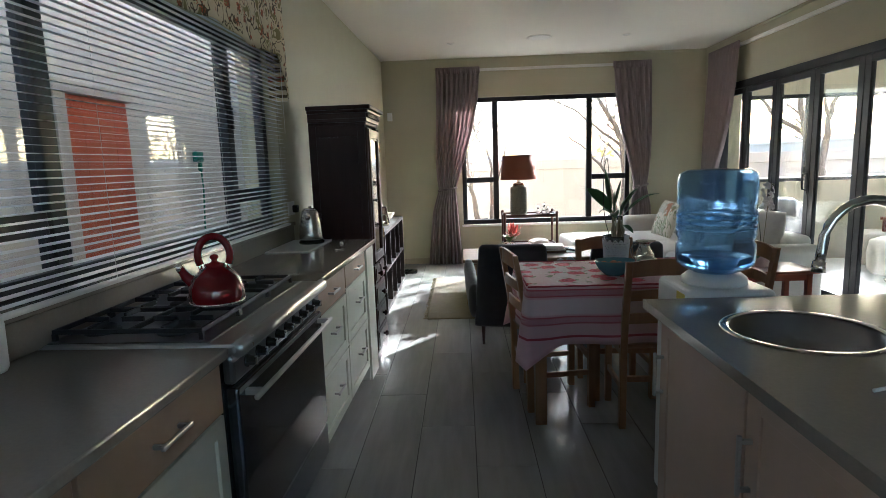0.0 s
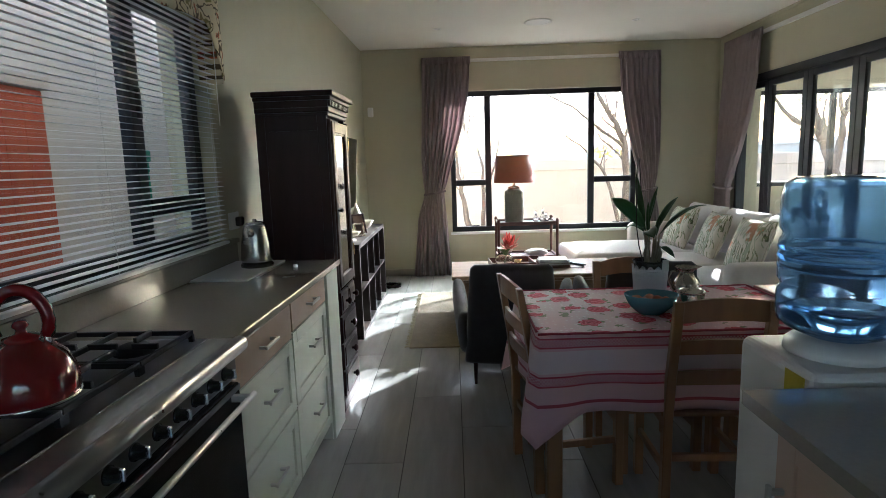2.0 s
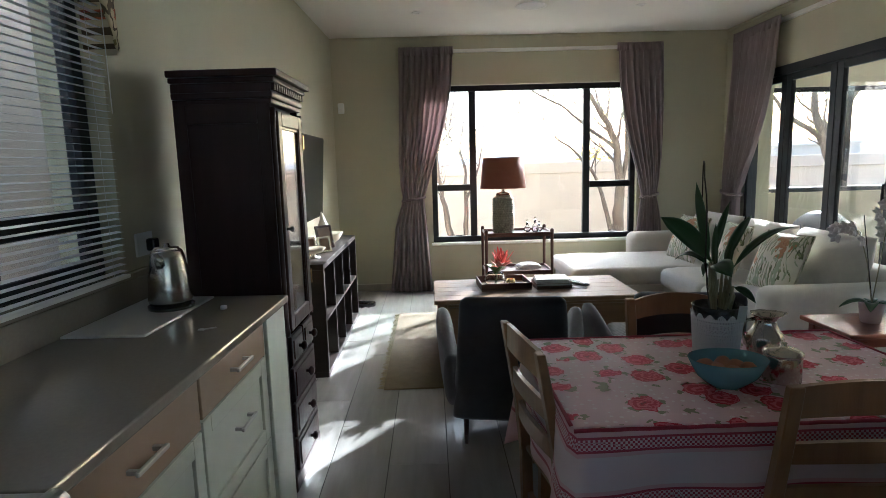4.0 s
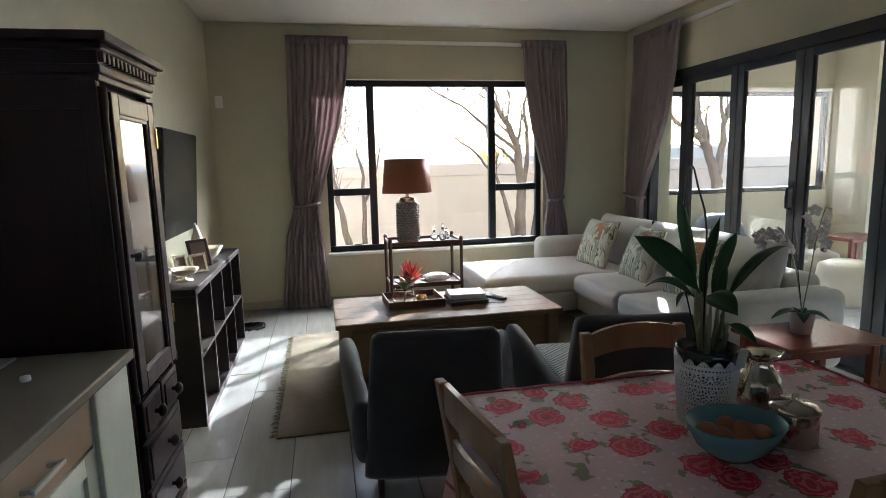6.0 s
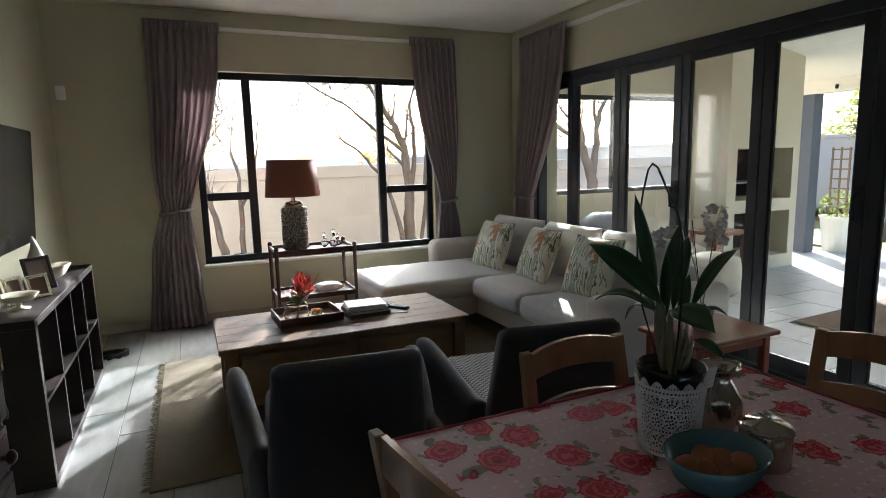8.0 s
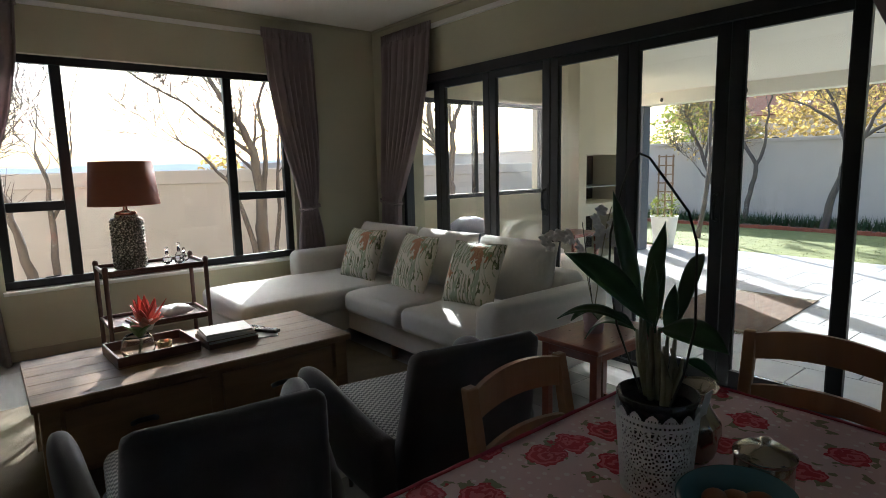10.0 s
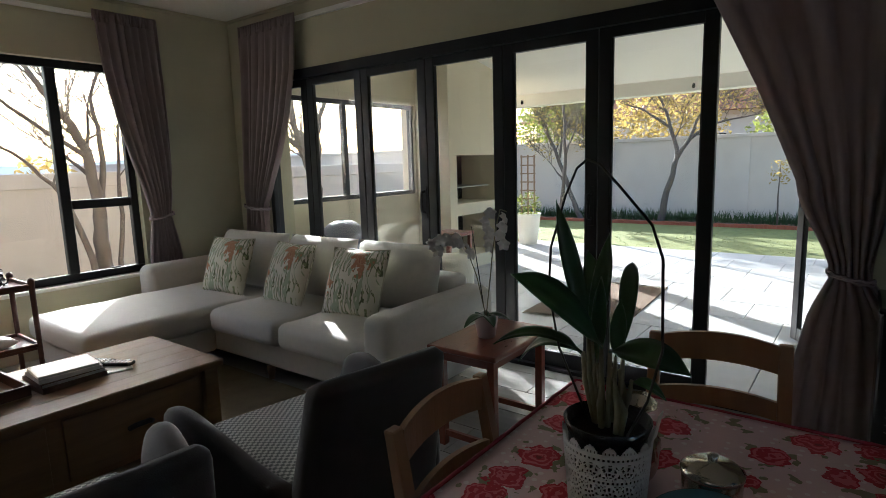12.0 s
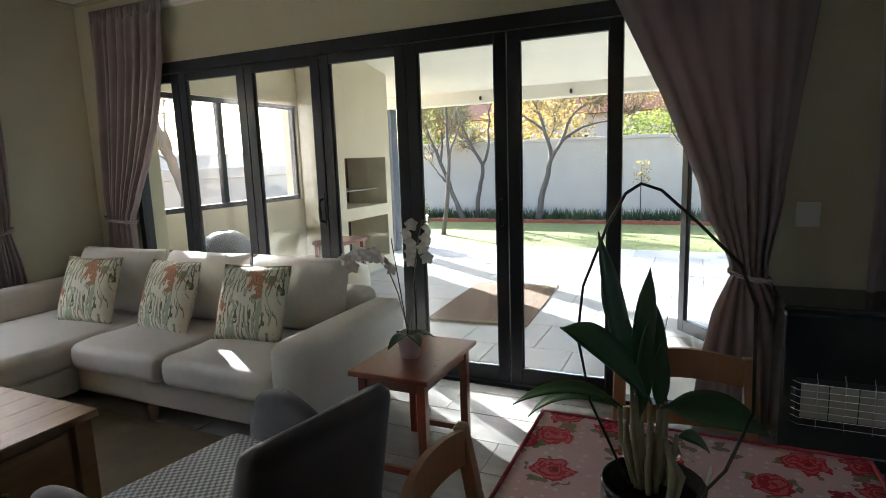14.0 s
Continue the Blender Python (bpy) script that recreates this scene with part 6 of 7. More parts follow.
# ---- end table and orchid ----
et = thing("end_table", "red-stained wooden side table by the sofa", "side table", 3.35, 5.475, 0)
part("tabletop", B(-0.29, 0.29, -0.195, 0.195, 0.495, 0.52, 0.008, 3), "redwood", et)
for sx in (-1, 1):
    for sy in (-1, 1):
        part("leg", B(sx * 0.235 - 0.02, sx * 0.235 + 0.02, sy * 0.145 - 0.02, sy * 0.145 + 0.02, 0, 0.495, 0.004), "redwood", et)
for sx in (-1, 1):
    part("apron", B(sx * 0.235 - 0.009, sx * 0.235 + 0.009, -0.125, 0.125, 0.44, 0.495), "redwood", et)
    part("stretcher", B(sx * 0.235 - 0.009, sx * 0.235 + 0.009, -0.125, 0.125, 0.05, 0.08), "redwood", et)
for sy in (-1, 1):
    part("apron", B(-0.215, 0.215, sy * 0.145 - 0.009, sy * 0.145 + 0.009, 0.44, 0.495), "redwood", et)
op = thing("white_orchid", "white moth orchid in a pale pink pot", "potted plant", 3.32, 5.49, 0.52)
part("pot", lathe(bmesh.new(), [(0.042, 0), (0.045, 0.004), (0.06, 0.105), (0.057, 0.107), (0.05, 0.09), (0.0001, 0.088)], 28), material("pink_pot", (0.46, 0.33, 0.31), 0.45, var=0.08), op, smooth=True)
for yaw, ln in ((170, 0.17), (230, 0.14), (300, 0.13), (60, 0.12)):
    strap_leaf(op, (0, 0, 0.10), radians(yaw), radians(22), ln, 0.03, 0.5)
stems = [[(0, 0, 0.1), (0, 0.05, 0.30), (0, 0.11, 0.44), (0, 0.19, 0.505), (0, 0.28, 0.485), (0, 0.325, 0.44)],
         [(0, 0, 0.1), (0.0, -0.025, 0.28), (0.0, -0.045, 0.44), (0.0, -0.07, 0.57), (0.0, -0.09, 0.64), (0.0, -0.125, 0.63)]]
for st in stems:
    part("flower_stem", tube(bmesh.new(), st, 0.003, 6), "stem", op, smooth=True)
part("stake", tube(bmesh.new(), [(0.01, 0.01, 0.09), (-0.04, 0.05, 0.56)], 0.0025, 6), "cane", op)


def bloom(parent, p, yaw, size):
    bm = bmesh.new()
    for k in range(5):
        a = 2 * math.pi * k / 5 + 0.3
        w = size * (0.55 if k in (1, 4) else 0.42)
        def f(u, v):
            r = size * u
            s = w * math.sin(math.pi * (0.1 + 0.85 * u)) * (2 * v - 1)
            return (0.25 * size * (u * u) - 0.2 * abs(s), r * math.cos(a) - s * math.sin(a), r * math.sin(a) + s * math.cos(a))
        sheet(bm, f, 4, 4)
    part("bloom", bm, "petal", parent, smooth=True, m=pose(*p, 0, 15, yaw), solid=0.001)


rnd = random.Random(3)
for k in range(11):
    t = k / 10
    bloom(op, Vector((rnd.uniform(-0.03, 0.01), 0.07 + 0.26 * t, 0.43 + 0.05 * math.sin(math.pi * t) + rnd.uniform(-0.045, 0.02))), 180 + rnd.uniform(-40, 40), 0.036)
for k in range(9):
    bloom(op, Vector((rnd.uniform(-0.03, 0.01), -0.03 - 0.07 * (k % 2) + rnd.uniform(-0.012, 0.012), 0.62 - 0.021 * k)), 180 + rnd.uniform(-40, 40), 0.033)

# ---- gas heater by the pier ----
gh = thing("gas_heater", "black cabinet gas heater with a wire guard", "gas heater", 4.02, 3.70, 0)
part("cabinet", B(-0.20, 0.19, -0.23, 0.23, 0.05, 0.735, 0.02, 3), "enamel", gh)
part("top_panel", B(-0.215, 0.195, -0.24, 0.24, 0.735, 0.76, 0.01), "enamel", gh)
part("burner_recess", B(-0.206, -0.20, -0.175, 0.175, 0.235, 0.445, 0.004), "iron", gh)
for k in range(3):
    part("ceramic_plaque", B(-0.214, -0.206, -0.155 + k * 0.105, -0.155 + k * 0.105 + 0.10, 0.27, 0.42, 0.003), "skirt", gh)
for k in range(7):
    zz = 0.245 + k * 0.031
    part("guard_wire", tube(bmesh.new(), [(-0.205, -0.19, zz), (-0.235, -0.165, zz), (-0.235, 0.165, zz), (-0.205, 0.19, zz)], 0.0022, 5), "chrome", gh)
for y_ in (-0.1, 0.0, 0.1):
    part("guard_wire", tube(bmesh.new(), [(-0.205, y_, 0.47), (-0.235, y_, 0.445), (-0.235, y_, 0.235), (-0.205, y_, 0.225)], 0.0022, 5), "chrome", gh)
part("control_knob", lathe(bmesh.new(), [(0.02, 0), (0.018, 0.014), (0.0001, 0.016)], 18), "chrome", gh, m=pose(-0.20, -0.165, 0.66, 0, -90, 0), smooth=True)
for sx in (-1, 1):
    for sy in (-1, 1):
        part("castor", lathe(bmesh.new(), [(0.0001, -0.012), (0.025, -0.01), (0.025, 0.01), (0.0001, 0.012)], 14), "enamel", gh, m=pose(sx * 0.16, sy * 0.19, 0.025, 90, 0, 0), smooth=True)
part("lettering", B(-0.2025, -0.2005, -0.20, -0.08, 0.115, 0.125), "chrome", gh, "small silver lettering")


# ---- garden and patio ----
GZ = -0.05
piece("ground", B(-400, 600, -300, 600, GZ - 0.3, GZ - 0.012), "earth", "dry red-brown earth reaching to the horizon", "ground")
piece("lawn", B(9.95, 13.2, -8, 30, GZ - 0.012, GZ + 0.02), "grass", "sunlit mown lawn beyond the patio", "lawn", kind="stuff")
bm = bmesh.new()
rnd = random.Random(21)
for k in range(9000):
    x_, y_ = rnd.uniform(9.95, 13.1), rnd.uniform(0.5, 13)
    h, a = rnd.uniform(0.006, 0.02), rnd.uniform(0, 6.28)
    c, s = 0.008 * math.cos(a), 0.008 * math.sin(a)
    bm.faces.new((bm.verts.new((x_ - c, y_ - s, GZ + 0.018)), bm.verts.new((x_ + c, y_ + s, GZ + 0.018)), bm.verts.new((x_ + 2 * s, y_ - 2 * c, GZ + 0.018 + h))))
piece("grass_blades", bm, "grass", "short grass blades over the lawn", "grass", kind="stuff")
piece("patio_bed", B(EAST + 0.24, 9.95, -3.0, 8.94, GZ - 0.2, GZ - 0.004), "grout", "mortar bed under the patio tiles", "paving")
WX, WY = 14.2, 13.0
piece("garden_wall_east", box(box(B(WX, WX + 0.22, -12, 40, GZ - 0.1, 1.72), WX - 0.04, WX + 0.26, -12, 40, 1.72, 1.80, 0.01), WX - 0.03, WX, 6.0, 6.35, GZ, 1.72), "plaster", "tall grey-pink plastered garden wall", "garden wall")
piece("garden_wall_north", box(B(-12, WX, WY, WY + 0.22, GZ - 0.1, 1.19), -12, WX, WY - 0.04, WY + 0.26, 1.19, 1.40, 0.012), "plaster", "grey-pink plastered garden wall beyond the window", "garden wall")

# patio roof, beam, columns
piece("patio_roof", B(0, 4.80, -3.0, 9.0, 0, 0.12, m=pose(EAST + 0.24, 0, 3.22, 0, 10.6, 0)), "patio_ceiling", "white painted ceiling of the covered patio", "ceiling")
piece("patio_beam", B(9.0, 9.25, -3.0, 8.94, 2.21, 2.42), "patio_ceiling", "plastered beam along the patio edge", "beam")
for y_ in (4.6, 5.9, 7.2, 8.4):
    fl = thing("festoon_lamp", "small unlit black lamp hanging under the patio beam", "lamp", 8.97, y_, 2.30, group="patio beam lamps")
    part("holder", lathe(bmesh.new(), [(0.012, 0.0), (0.02, -0.02), (0.02, -0.05), (0.012, -0.06)], 12), "enamel", fl, smooth=True)
    part("arm", B(0.0, 0.032, -0.008, 0.008, -0.02, -0.004), "enamel", fl)
piece("patio_column", B(9.02, 9.22, 8.72, 8.94, -0.05, 2.21, 0.006), "tarp", "dark grey steel column at the patio corner", "column")
pnw = slab(bmesh.new(), "x", 8.72, 0.22, EAST + 0.24, 6.75, -0.05, 3.2, [(4.60, 6.72, 1.0, 2.11)])
piece("patio_wall_north", pnw, "patio_wall", "cream plastered patio wall with a black window", "wall")
glazing("window_3", "black aluminium window in the patio wall", "x", 8.78, 4.60, 6.72, 1.0, 2.11, [5.54], [], bar=0.05)
# braai fireplace block
bm = bmesh.new()
bx0, bx1, by0, by1 = 6.75, 8.01, 8.20, 8.94
for a in ((bx0, bx0 + 0.155, by0, by1, -0.05, 3.0), (bx1 - 0.12, bx1, by0, by1, -0.05, 3.0), (bx0 + 0.155, bx1 - 0.12, by1 - 0.1, by1, -0.05, 3.0),
          (bx0 + 0.155, bx1 - 0.12, by0, by1 - 0.1, 1.473, 3.0), (bx0 + 0.155, bx1 - 0.12, by0, by1 - 0.1, 0.70, 0.85), (bx0 + 0.155, bx1 - 0.12, by0, by1 - 0.1, -0.05, 0.14)):
    box(bm, *a)
piece("patio_fireplace", bm, "patio_wall", "plastered barbecue fireplace with a wood store below", "fireplace")
piece("fireplace_lining", B(bx0 + 0.16, bx1 - 0.125, by1 - 0.125, by1 - 0.104, 0.855, 1.468), "soot", "soot-black back of the barbecue", "fireplace")
piece("wood_store_lining", B(bx0 + 0.16, bx1 - 0.125, by1 - 0.125, by1 - 0.104, 0.145, 0.695), "soot", "dark back of the wood store", "fireplace")
gr = thing("barbecue_grid", "steel barbecue grid in the fireplace", "grill", 7.40, 8.50, 0.852)
part("frame", box(box(B(-0.40, 0.40, -0.2, -0.19, 0.20, 0.215), -0.40, 0.40, 0.19, 0.2, 0.20, 0.215), -0.40, -0.39, -0.19, 0.19, 0.0, 0.42), "steel", gr)
for k in range(14):
    part("bar", tube(bmesh.new(), [(-0.37 + k * 0.057, -0.19, 0.207), (-0.37 + k * 0.057, 0.19, 0.207)], 0.004, 5), "steel", gr)

# covered kettle barbecue, wicker seats and pots outside
gc = thing("covered_barbecue", "grey cover draped over a garden barbecue", "barbecue", 5.0, 8.30, -0.03)


def cover(u, v):
    a = 2 * math.pi * u
    r = 0.34 * (0.15 + 0.85 * math.sin(math.pi / 2 * min(1, v * 1.5)) ** 0.8) * (1 + 0.06 * math.sin(7 * a + 4 * v) * v)
    return (r * math.cos(a), 0.75 * r * math.sin(a), 0.86 - 0.84 * v ** 1.6)


part("cover", sheet(bmesh.new(), cover, 48, 14, wrap=True), "tarp", gc, smooth=True, solid=0.003)
for k, (x_, y_) in enumerate(((6.15, 8.25), (5.9, 7.6))):
    ws = thing("garden_pouf", "round cream outdoor pouf on the patio", "pouf", x_, y_, -0.028, group="patio poufs")
    part("cushion", lathe(bmesh.new(), [(0.20, 0), (0.25, 0.05), (0.26, 0.25), (0.24, 0.38), (0.15, 0.42), (0.0001, 0.43)], 28), "shell", ws, smooth=True)
lt = thing("patio_side_table", "low red-brown table on the patio", "table", 6.35, 7.95, -0.028)
part("top", B(-0.25, 0.25, -0.2, 0.2, 0.56, 0.60, 0.006), "redwood", lt)
for sx in (-1, 1):
    for sy in (-1, 1):
        part("leg", B(sx * 0.21 - 0.02, sx * 0.21 + 0.02, sy * 0.16 - 0.02, sy * 0.16 + 0.02, 0, 0.56), "redwood", lt)
pm = thing("patio_mat", "worn brown woven mat with pale fringed ends", "mat", 6.40, 6.10, -0.028, 3)
part("weave", B(-0.78, 0.78, -0.47, 0.47, 0.001, 0.012, 0.004), "mat", pm)
for sx in (-1, 1):
    bm = bmesh.new()
    for k in range(60):
        y_ = -0.465 + k * 0.93 / 59
        tube(bm, [(sx * 0.775, y_, 0.008), (sx * 0.81, y_ + 0.004 * math.sin(5 * k), 0.007), (sx * 0.84, y_ + 0.008 * math.sin(5 * k), 0.004)], [0.005, 0.004, 0.002], 4)
    tagged(part("fringe", bm, "fringe", pm), kind="stuff")
    part("border_stripe", B(sx * 0.74 - 0.02, sx * 0.74 + 0.02, -0.465, 0.465, 0.0122, 0.0135), "fringe", pm)


def shrub(parent, r, h, n, mat, seed, z0=0.0, size=0.05, name="foliage"):
    rn = random.Random(seed)
    bm = bmesh.new()
    for k in range(n):
        a, q = rn.uniform(0, 6.283), rn.random() ** 0.5
        zz = z0 + h * rn.random()
        rr = r * q * (0.6 + 0.5 * math.sin(math.pi * min(1, (zz - z0) / h * 0.9 + 0.1)))
        leaf_quad(bm, Vector((rr * math.cos(a), rr * math.sin(a), zz)), size * rn.uniform(0.6, 1.3), rn)
    return tagged(part(name, bm, mat, parent), kind="stuff")


def leaf_quad(bm, p, s, rn):
    d = Vector((rn.gauss(0, 1), rn.gauss(0, 1), rn.gauss(0, 0.7))).normalized()
    e = d.cross(Vector((rn.gauss(0, 1), rn.gauss(0, 1), rn.gauss(0, 1)))).normalized()
    bm.faces.new([bm.verts.new(p + q) for q in (-d * s, e * s * 0.45, d * s, -e * s * 0.45)])


wp = thing("garden_pot", "tall white planter with a climber on a trellis", "planter", 9.55, 8.62, -0.03)
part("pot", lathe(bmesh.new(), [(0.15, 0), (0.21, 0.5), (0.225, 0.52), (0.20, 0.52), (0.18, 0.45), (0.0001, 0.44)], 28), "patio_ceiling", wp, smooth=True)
shrub(wp, 0.22, 0.45, 260, M["leaf_green"], 4, 0.42, 0.035)
for y_ in (-0.12, 0.0, 0.12):
    part("trellis_upright", B(-0.01, 0.01, y_ - 0.01, y_ + 0.01, 0.45, 1.5), "oak", wp)
for k in range(7):
    part("trellis_rung", B(-0.008, 0.008, -0.14, 0.14, 0.62 + k * 0.14, 0.64 + k * 0.14), "oak", wp)

# planting bed along the east wall
piece("planting_bed", B(13.2, WX, -8, 30, GZ - 0.012, GZ + 0.06, 0.02), "earth", "red-brown soil bed along the garden wall", "flower bed")
bm = bmesh.new()
rnd = random.Random(33)
for k in range(220):
    y_ = -2 + k * 0.072
    box(bm, 13.12, 13.22, y_, y_ + 0.066, GZ, GZ + 0.085 + rnd.uniform(-0.01, 0.01), m=None)
piece("brick_edging", bm, "brick", "red brick edging between lawn and bed", "edging", kind="stuff")
bm = bmesh.new()
for k in range(5200):
    x_, y_ = rnd.uniform(13.45, 14.1), rnd.uniform(-1, 14)
    h = rnd.uniform(0.10, 0.28)
    a = rnd.uniform(0, 6.28)
    c, s = math.cos(a), math.sin(a)
    p = Vector((x_, y_, GZ + 0.05))
    bm.faces.new((bm.verts.new(p + Vector((-0.012 * s, 0.012 * c, 0))), bm.verts.new(p + Vector((0.012 * s, -0.012 * c, 0))), bm.verts.new(p + Vector((0.1 * c, 0.1 * s, h)))))
piece("border_plants", bm, "leaf_dark", "low dark green grassy plants in the bed", "plants", kind="stuff")
bm = bmesh.new()
for k in range(1400):
    x_, y_ = rnd.uniform(-2, 6), rnd.uniform(10.6, 12.9)
    r = rnd.uniform(0.02, 0.08)
    vsr = bmesh.ops.create_icosphere(bm, subdivisions=1, radius=r, matrix=Matrix.Translation((x_, y_, GZ)) @ Matrix.Diagonal((1, rnd.uniform(0.6, 1), 0.5, 1)))
piece("leaf_litter_stones", bm, "earth", "stones and dry litter below the garden wall", "stones", kind="stuff")


# ---- trees ----
def tree(name, label, x, y, height, seed, stems=1, leaves=0, leaf_mat="leaf_gold", spread=1.0, trunk=0.09, leafsize=0.05, low=0.3, twigs=0):
    rn = random.Random(seed)
    t = thing(name, label, "tree", x, y, GZ)
    bm, tb_, tips = bmesh.new(), bmesh.new(), []

    def grow(p, d, length, r, depth):
        pts, rs = [p], [r]
        n = 4
        for i in range(n):
            d = (d + Vector((rn.gauss(0, 0.16), rn.gauss(0, 0.16), rn.gauss(0.05, 0.10)))).normalized()
            p = p + d * length / n
            pts.append(p)
            rs.append(r * (1 - 0.45 * (i + 1) / n))
        tube(bm, pts, rs, 7 if depth < 2 else 5, caps=depth == 0)
        if depth >= 2:
            for q0 in pts[1:]:
                for _ in range(twigs):
                    e = (d + Vector((rn.gauss(0, 0.7), rn.gauss(0, 0.7), rn.gauss(0.2, 0.5)))).normalized()
                    ln = rn.uniform(0.12, 0.38)
                    q1 = q0 + e * ln * 0.5
                    q2 = q1 + (e + Vector((rn.gauss(0, 0.3), rn.gauss(0, 0.3), 0.25))).normalized() * ln * 0.5
                    tube(tb_, [q0, q1, q2], [0.0045, 0.0035, 0.002], 3, caps=False)
                    tips.append(q2)
        if depth >= 4 or r < 0.004:
            tips.append(p)
            return
        for k in range(rn.choice((2, 2, 3))):
            a = rn.uniform(0, 6.283)
            side = Vector((math.cos(a), math.sin(a), rn.uniform(0.0, 0.5)))
            nd = (d * rn.uniform(0.7, 1.1) + side * rn.uniform(0.45, 0.9) * spread).normalized()
            grow(pts[rn.choice((-1, -1, -2))], nd, length * rn.uniform(0.62, 0.85), rs[-1] * rn.uniform(0.62, 0.85), depth + 1)
        tips.append(p)
    for s in range(stems):
        a = 6.283 * s / max(1, stems) + seed
        lean = Vector((0.28 * math.cos(a), 0.28 * math.sin(a), 1)) if stems > 1 else Vector((rn.uniform(-0.15, 0.15), rn.uniform(-0.15, 0.15), 1))
        grow(Vector((0.10 * math.cos(a) * (stems > 1), 0.10 * math.sin(a) * (stems > 1), -0.1)), lean.normalized(), height * low, trunk * rn.uniform(0.8, 1.1), 0)
    part("trunk", bm, "bark", t, smooth=True)
    if twigs:
        tagged(part("twigs", tb_, "bark", t), kind="stuff")
    else:
        tb_.free()
    if leaves:
        lb = bmesh.new()
        for k in range(leaves):
            c = rn.choice(tips)
            p = c + Vector((rn.gauss(0, 0.16), rn.gauss(0, 0.16), rn.gauss(0, 0.14)))
            leaf_quad(lb, p, leafsize * rn.uniform(0.6, 1.4), rn)
        tagged(part("crown", lb, M[leaf_mat], t), kind="stuff")
    return t


def limbed_tree(name, label, x, y, limbs, seed, twigs=2, leaves=0, leaf_mat="leaf_gold", leafsize=0.03, sub=0.75):
    """A tree whose main limbs follow given bends; side branches and twigs sprout from their upper parts."""
    rn = random.Random(seed)
    t = thing(name, label, "tree", x, y, GZ)
    tb_, tips = bmesh.new(), []

    def twig(p, d):
        e = (d + Vector((rn.gauss(0, 0.6), rn.gauss(0, 0.6), rn.gauss(0.15, 0.4)))).normalized()
        ln = rn.uniform(0.15, 0.42)
        q1 = p + e * ln * 0.5
        q2 = q1 + (e + Vector((rn.gauss(0, 0.35), rn.gauss(0, 0.35), 0.2))).normalized() * ln * 0.5
        tube(tb_, [p, q1, q2], [0.0055, 0.004, 0.002], 4, caps=False)
        tips.extend((q1, q2))

    def branch(bm, p, d, length, r, depth):
        pts, rs = [p], [r]
        for i in range(4):
            d = (d + Vector((rn.gauss(0, 0.20), rn.gauss(0, 0.20), rn.gauss(0.06, 0.12)))).normalized()
            p = p + d * length / 4
            pts.append(p)
            rs.append(r * (1 - 0.2 * (i + 1)))
        tube(bm, pts, rs, 6, caps=False)
        for q in pts[1:]:
            for _ in range(twigs):
                twig(q, d)
        if depth:
            for q, rq in zip(pts[1:], rs[1:]):
                if rn.random() < 0.62:
                    a = rn.uniform(0, 6.283)
                    branch(bm, q, (d + Vector((math.cos(a), math.sin(a), rn.uniform(-0.1, 0.4))) * 0.8).normalized(), length * rn.uniform(0.5, 0.75), max(0.005, rq * 0.6), depth - 1)
    for r0, path in limbs:
        bm = bmesh.new()
        P = [Vector(q) for q in path]
        pts = []
        for k in range(len(P) - 1):
            a, b, c, e = P[max(k - 1, 0)], P[k], P[k + 1], P[min(k + 2, len(P) - 1)]
            for h in range(4):
                u = h / 4
                q = 0.5 * (2 * b + (c - a) * u + (2 * a - 5 * b + 4 * c - e) * u * u + (3 * b - a - 3 * c + e) * u ** 3)
                pts.append(q + Vector((rn.gauss(0, 0.012), rn.gauss(0, 0.012), 0)))
        pts.append(P[-1])
        n = len(pts)
        rs = [0.8 * r0 * (1 - 0.78 * i / (n - 1)) * (1 + 0.06 * math.sin(3.1 * i + seed)) for i in range(n)]
        tube(bm, pts, rs, 9)
        for i in range(n // 2, n):
            if rn.random() < sub or i == n - 1:
                d = (pts[i] - pts[i - 1]).normalized()
                a = rn.uniform(0, 6.283)
                branch(bm, pts[i], (d + Vector((math.cos(a), math.sin(a), 0.25)) * (0.9 if i < n - 1 else 0.25)).normalized(), rn.uniform(0.45, 0.95), max(0.008, rs[i] * 0.45), 2)
        part("limb", bm, "bark", t, smooth=True)
    tagged(part("twigs", tb_, "bark", t), kind="stuff")
    if leaves:
        lb = bmesh.new()
        for k in range(leaves):
            p = rn.choice(tips) + Vector((rn.gauss(0, 0.07), rn.gauss(0, 0.07), rn.gauss(-0.03, 0.06)))
            leaf_quad(lb, p, leafsize * rn.uniform(0.6, 1.4), rn)
        tagged(part("crown", lb, M[leaf_mat], t), kind="stuff")
    return t


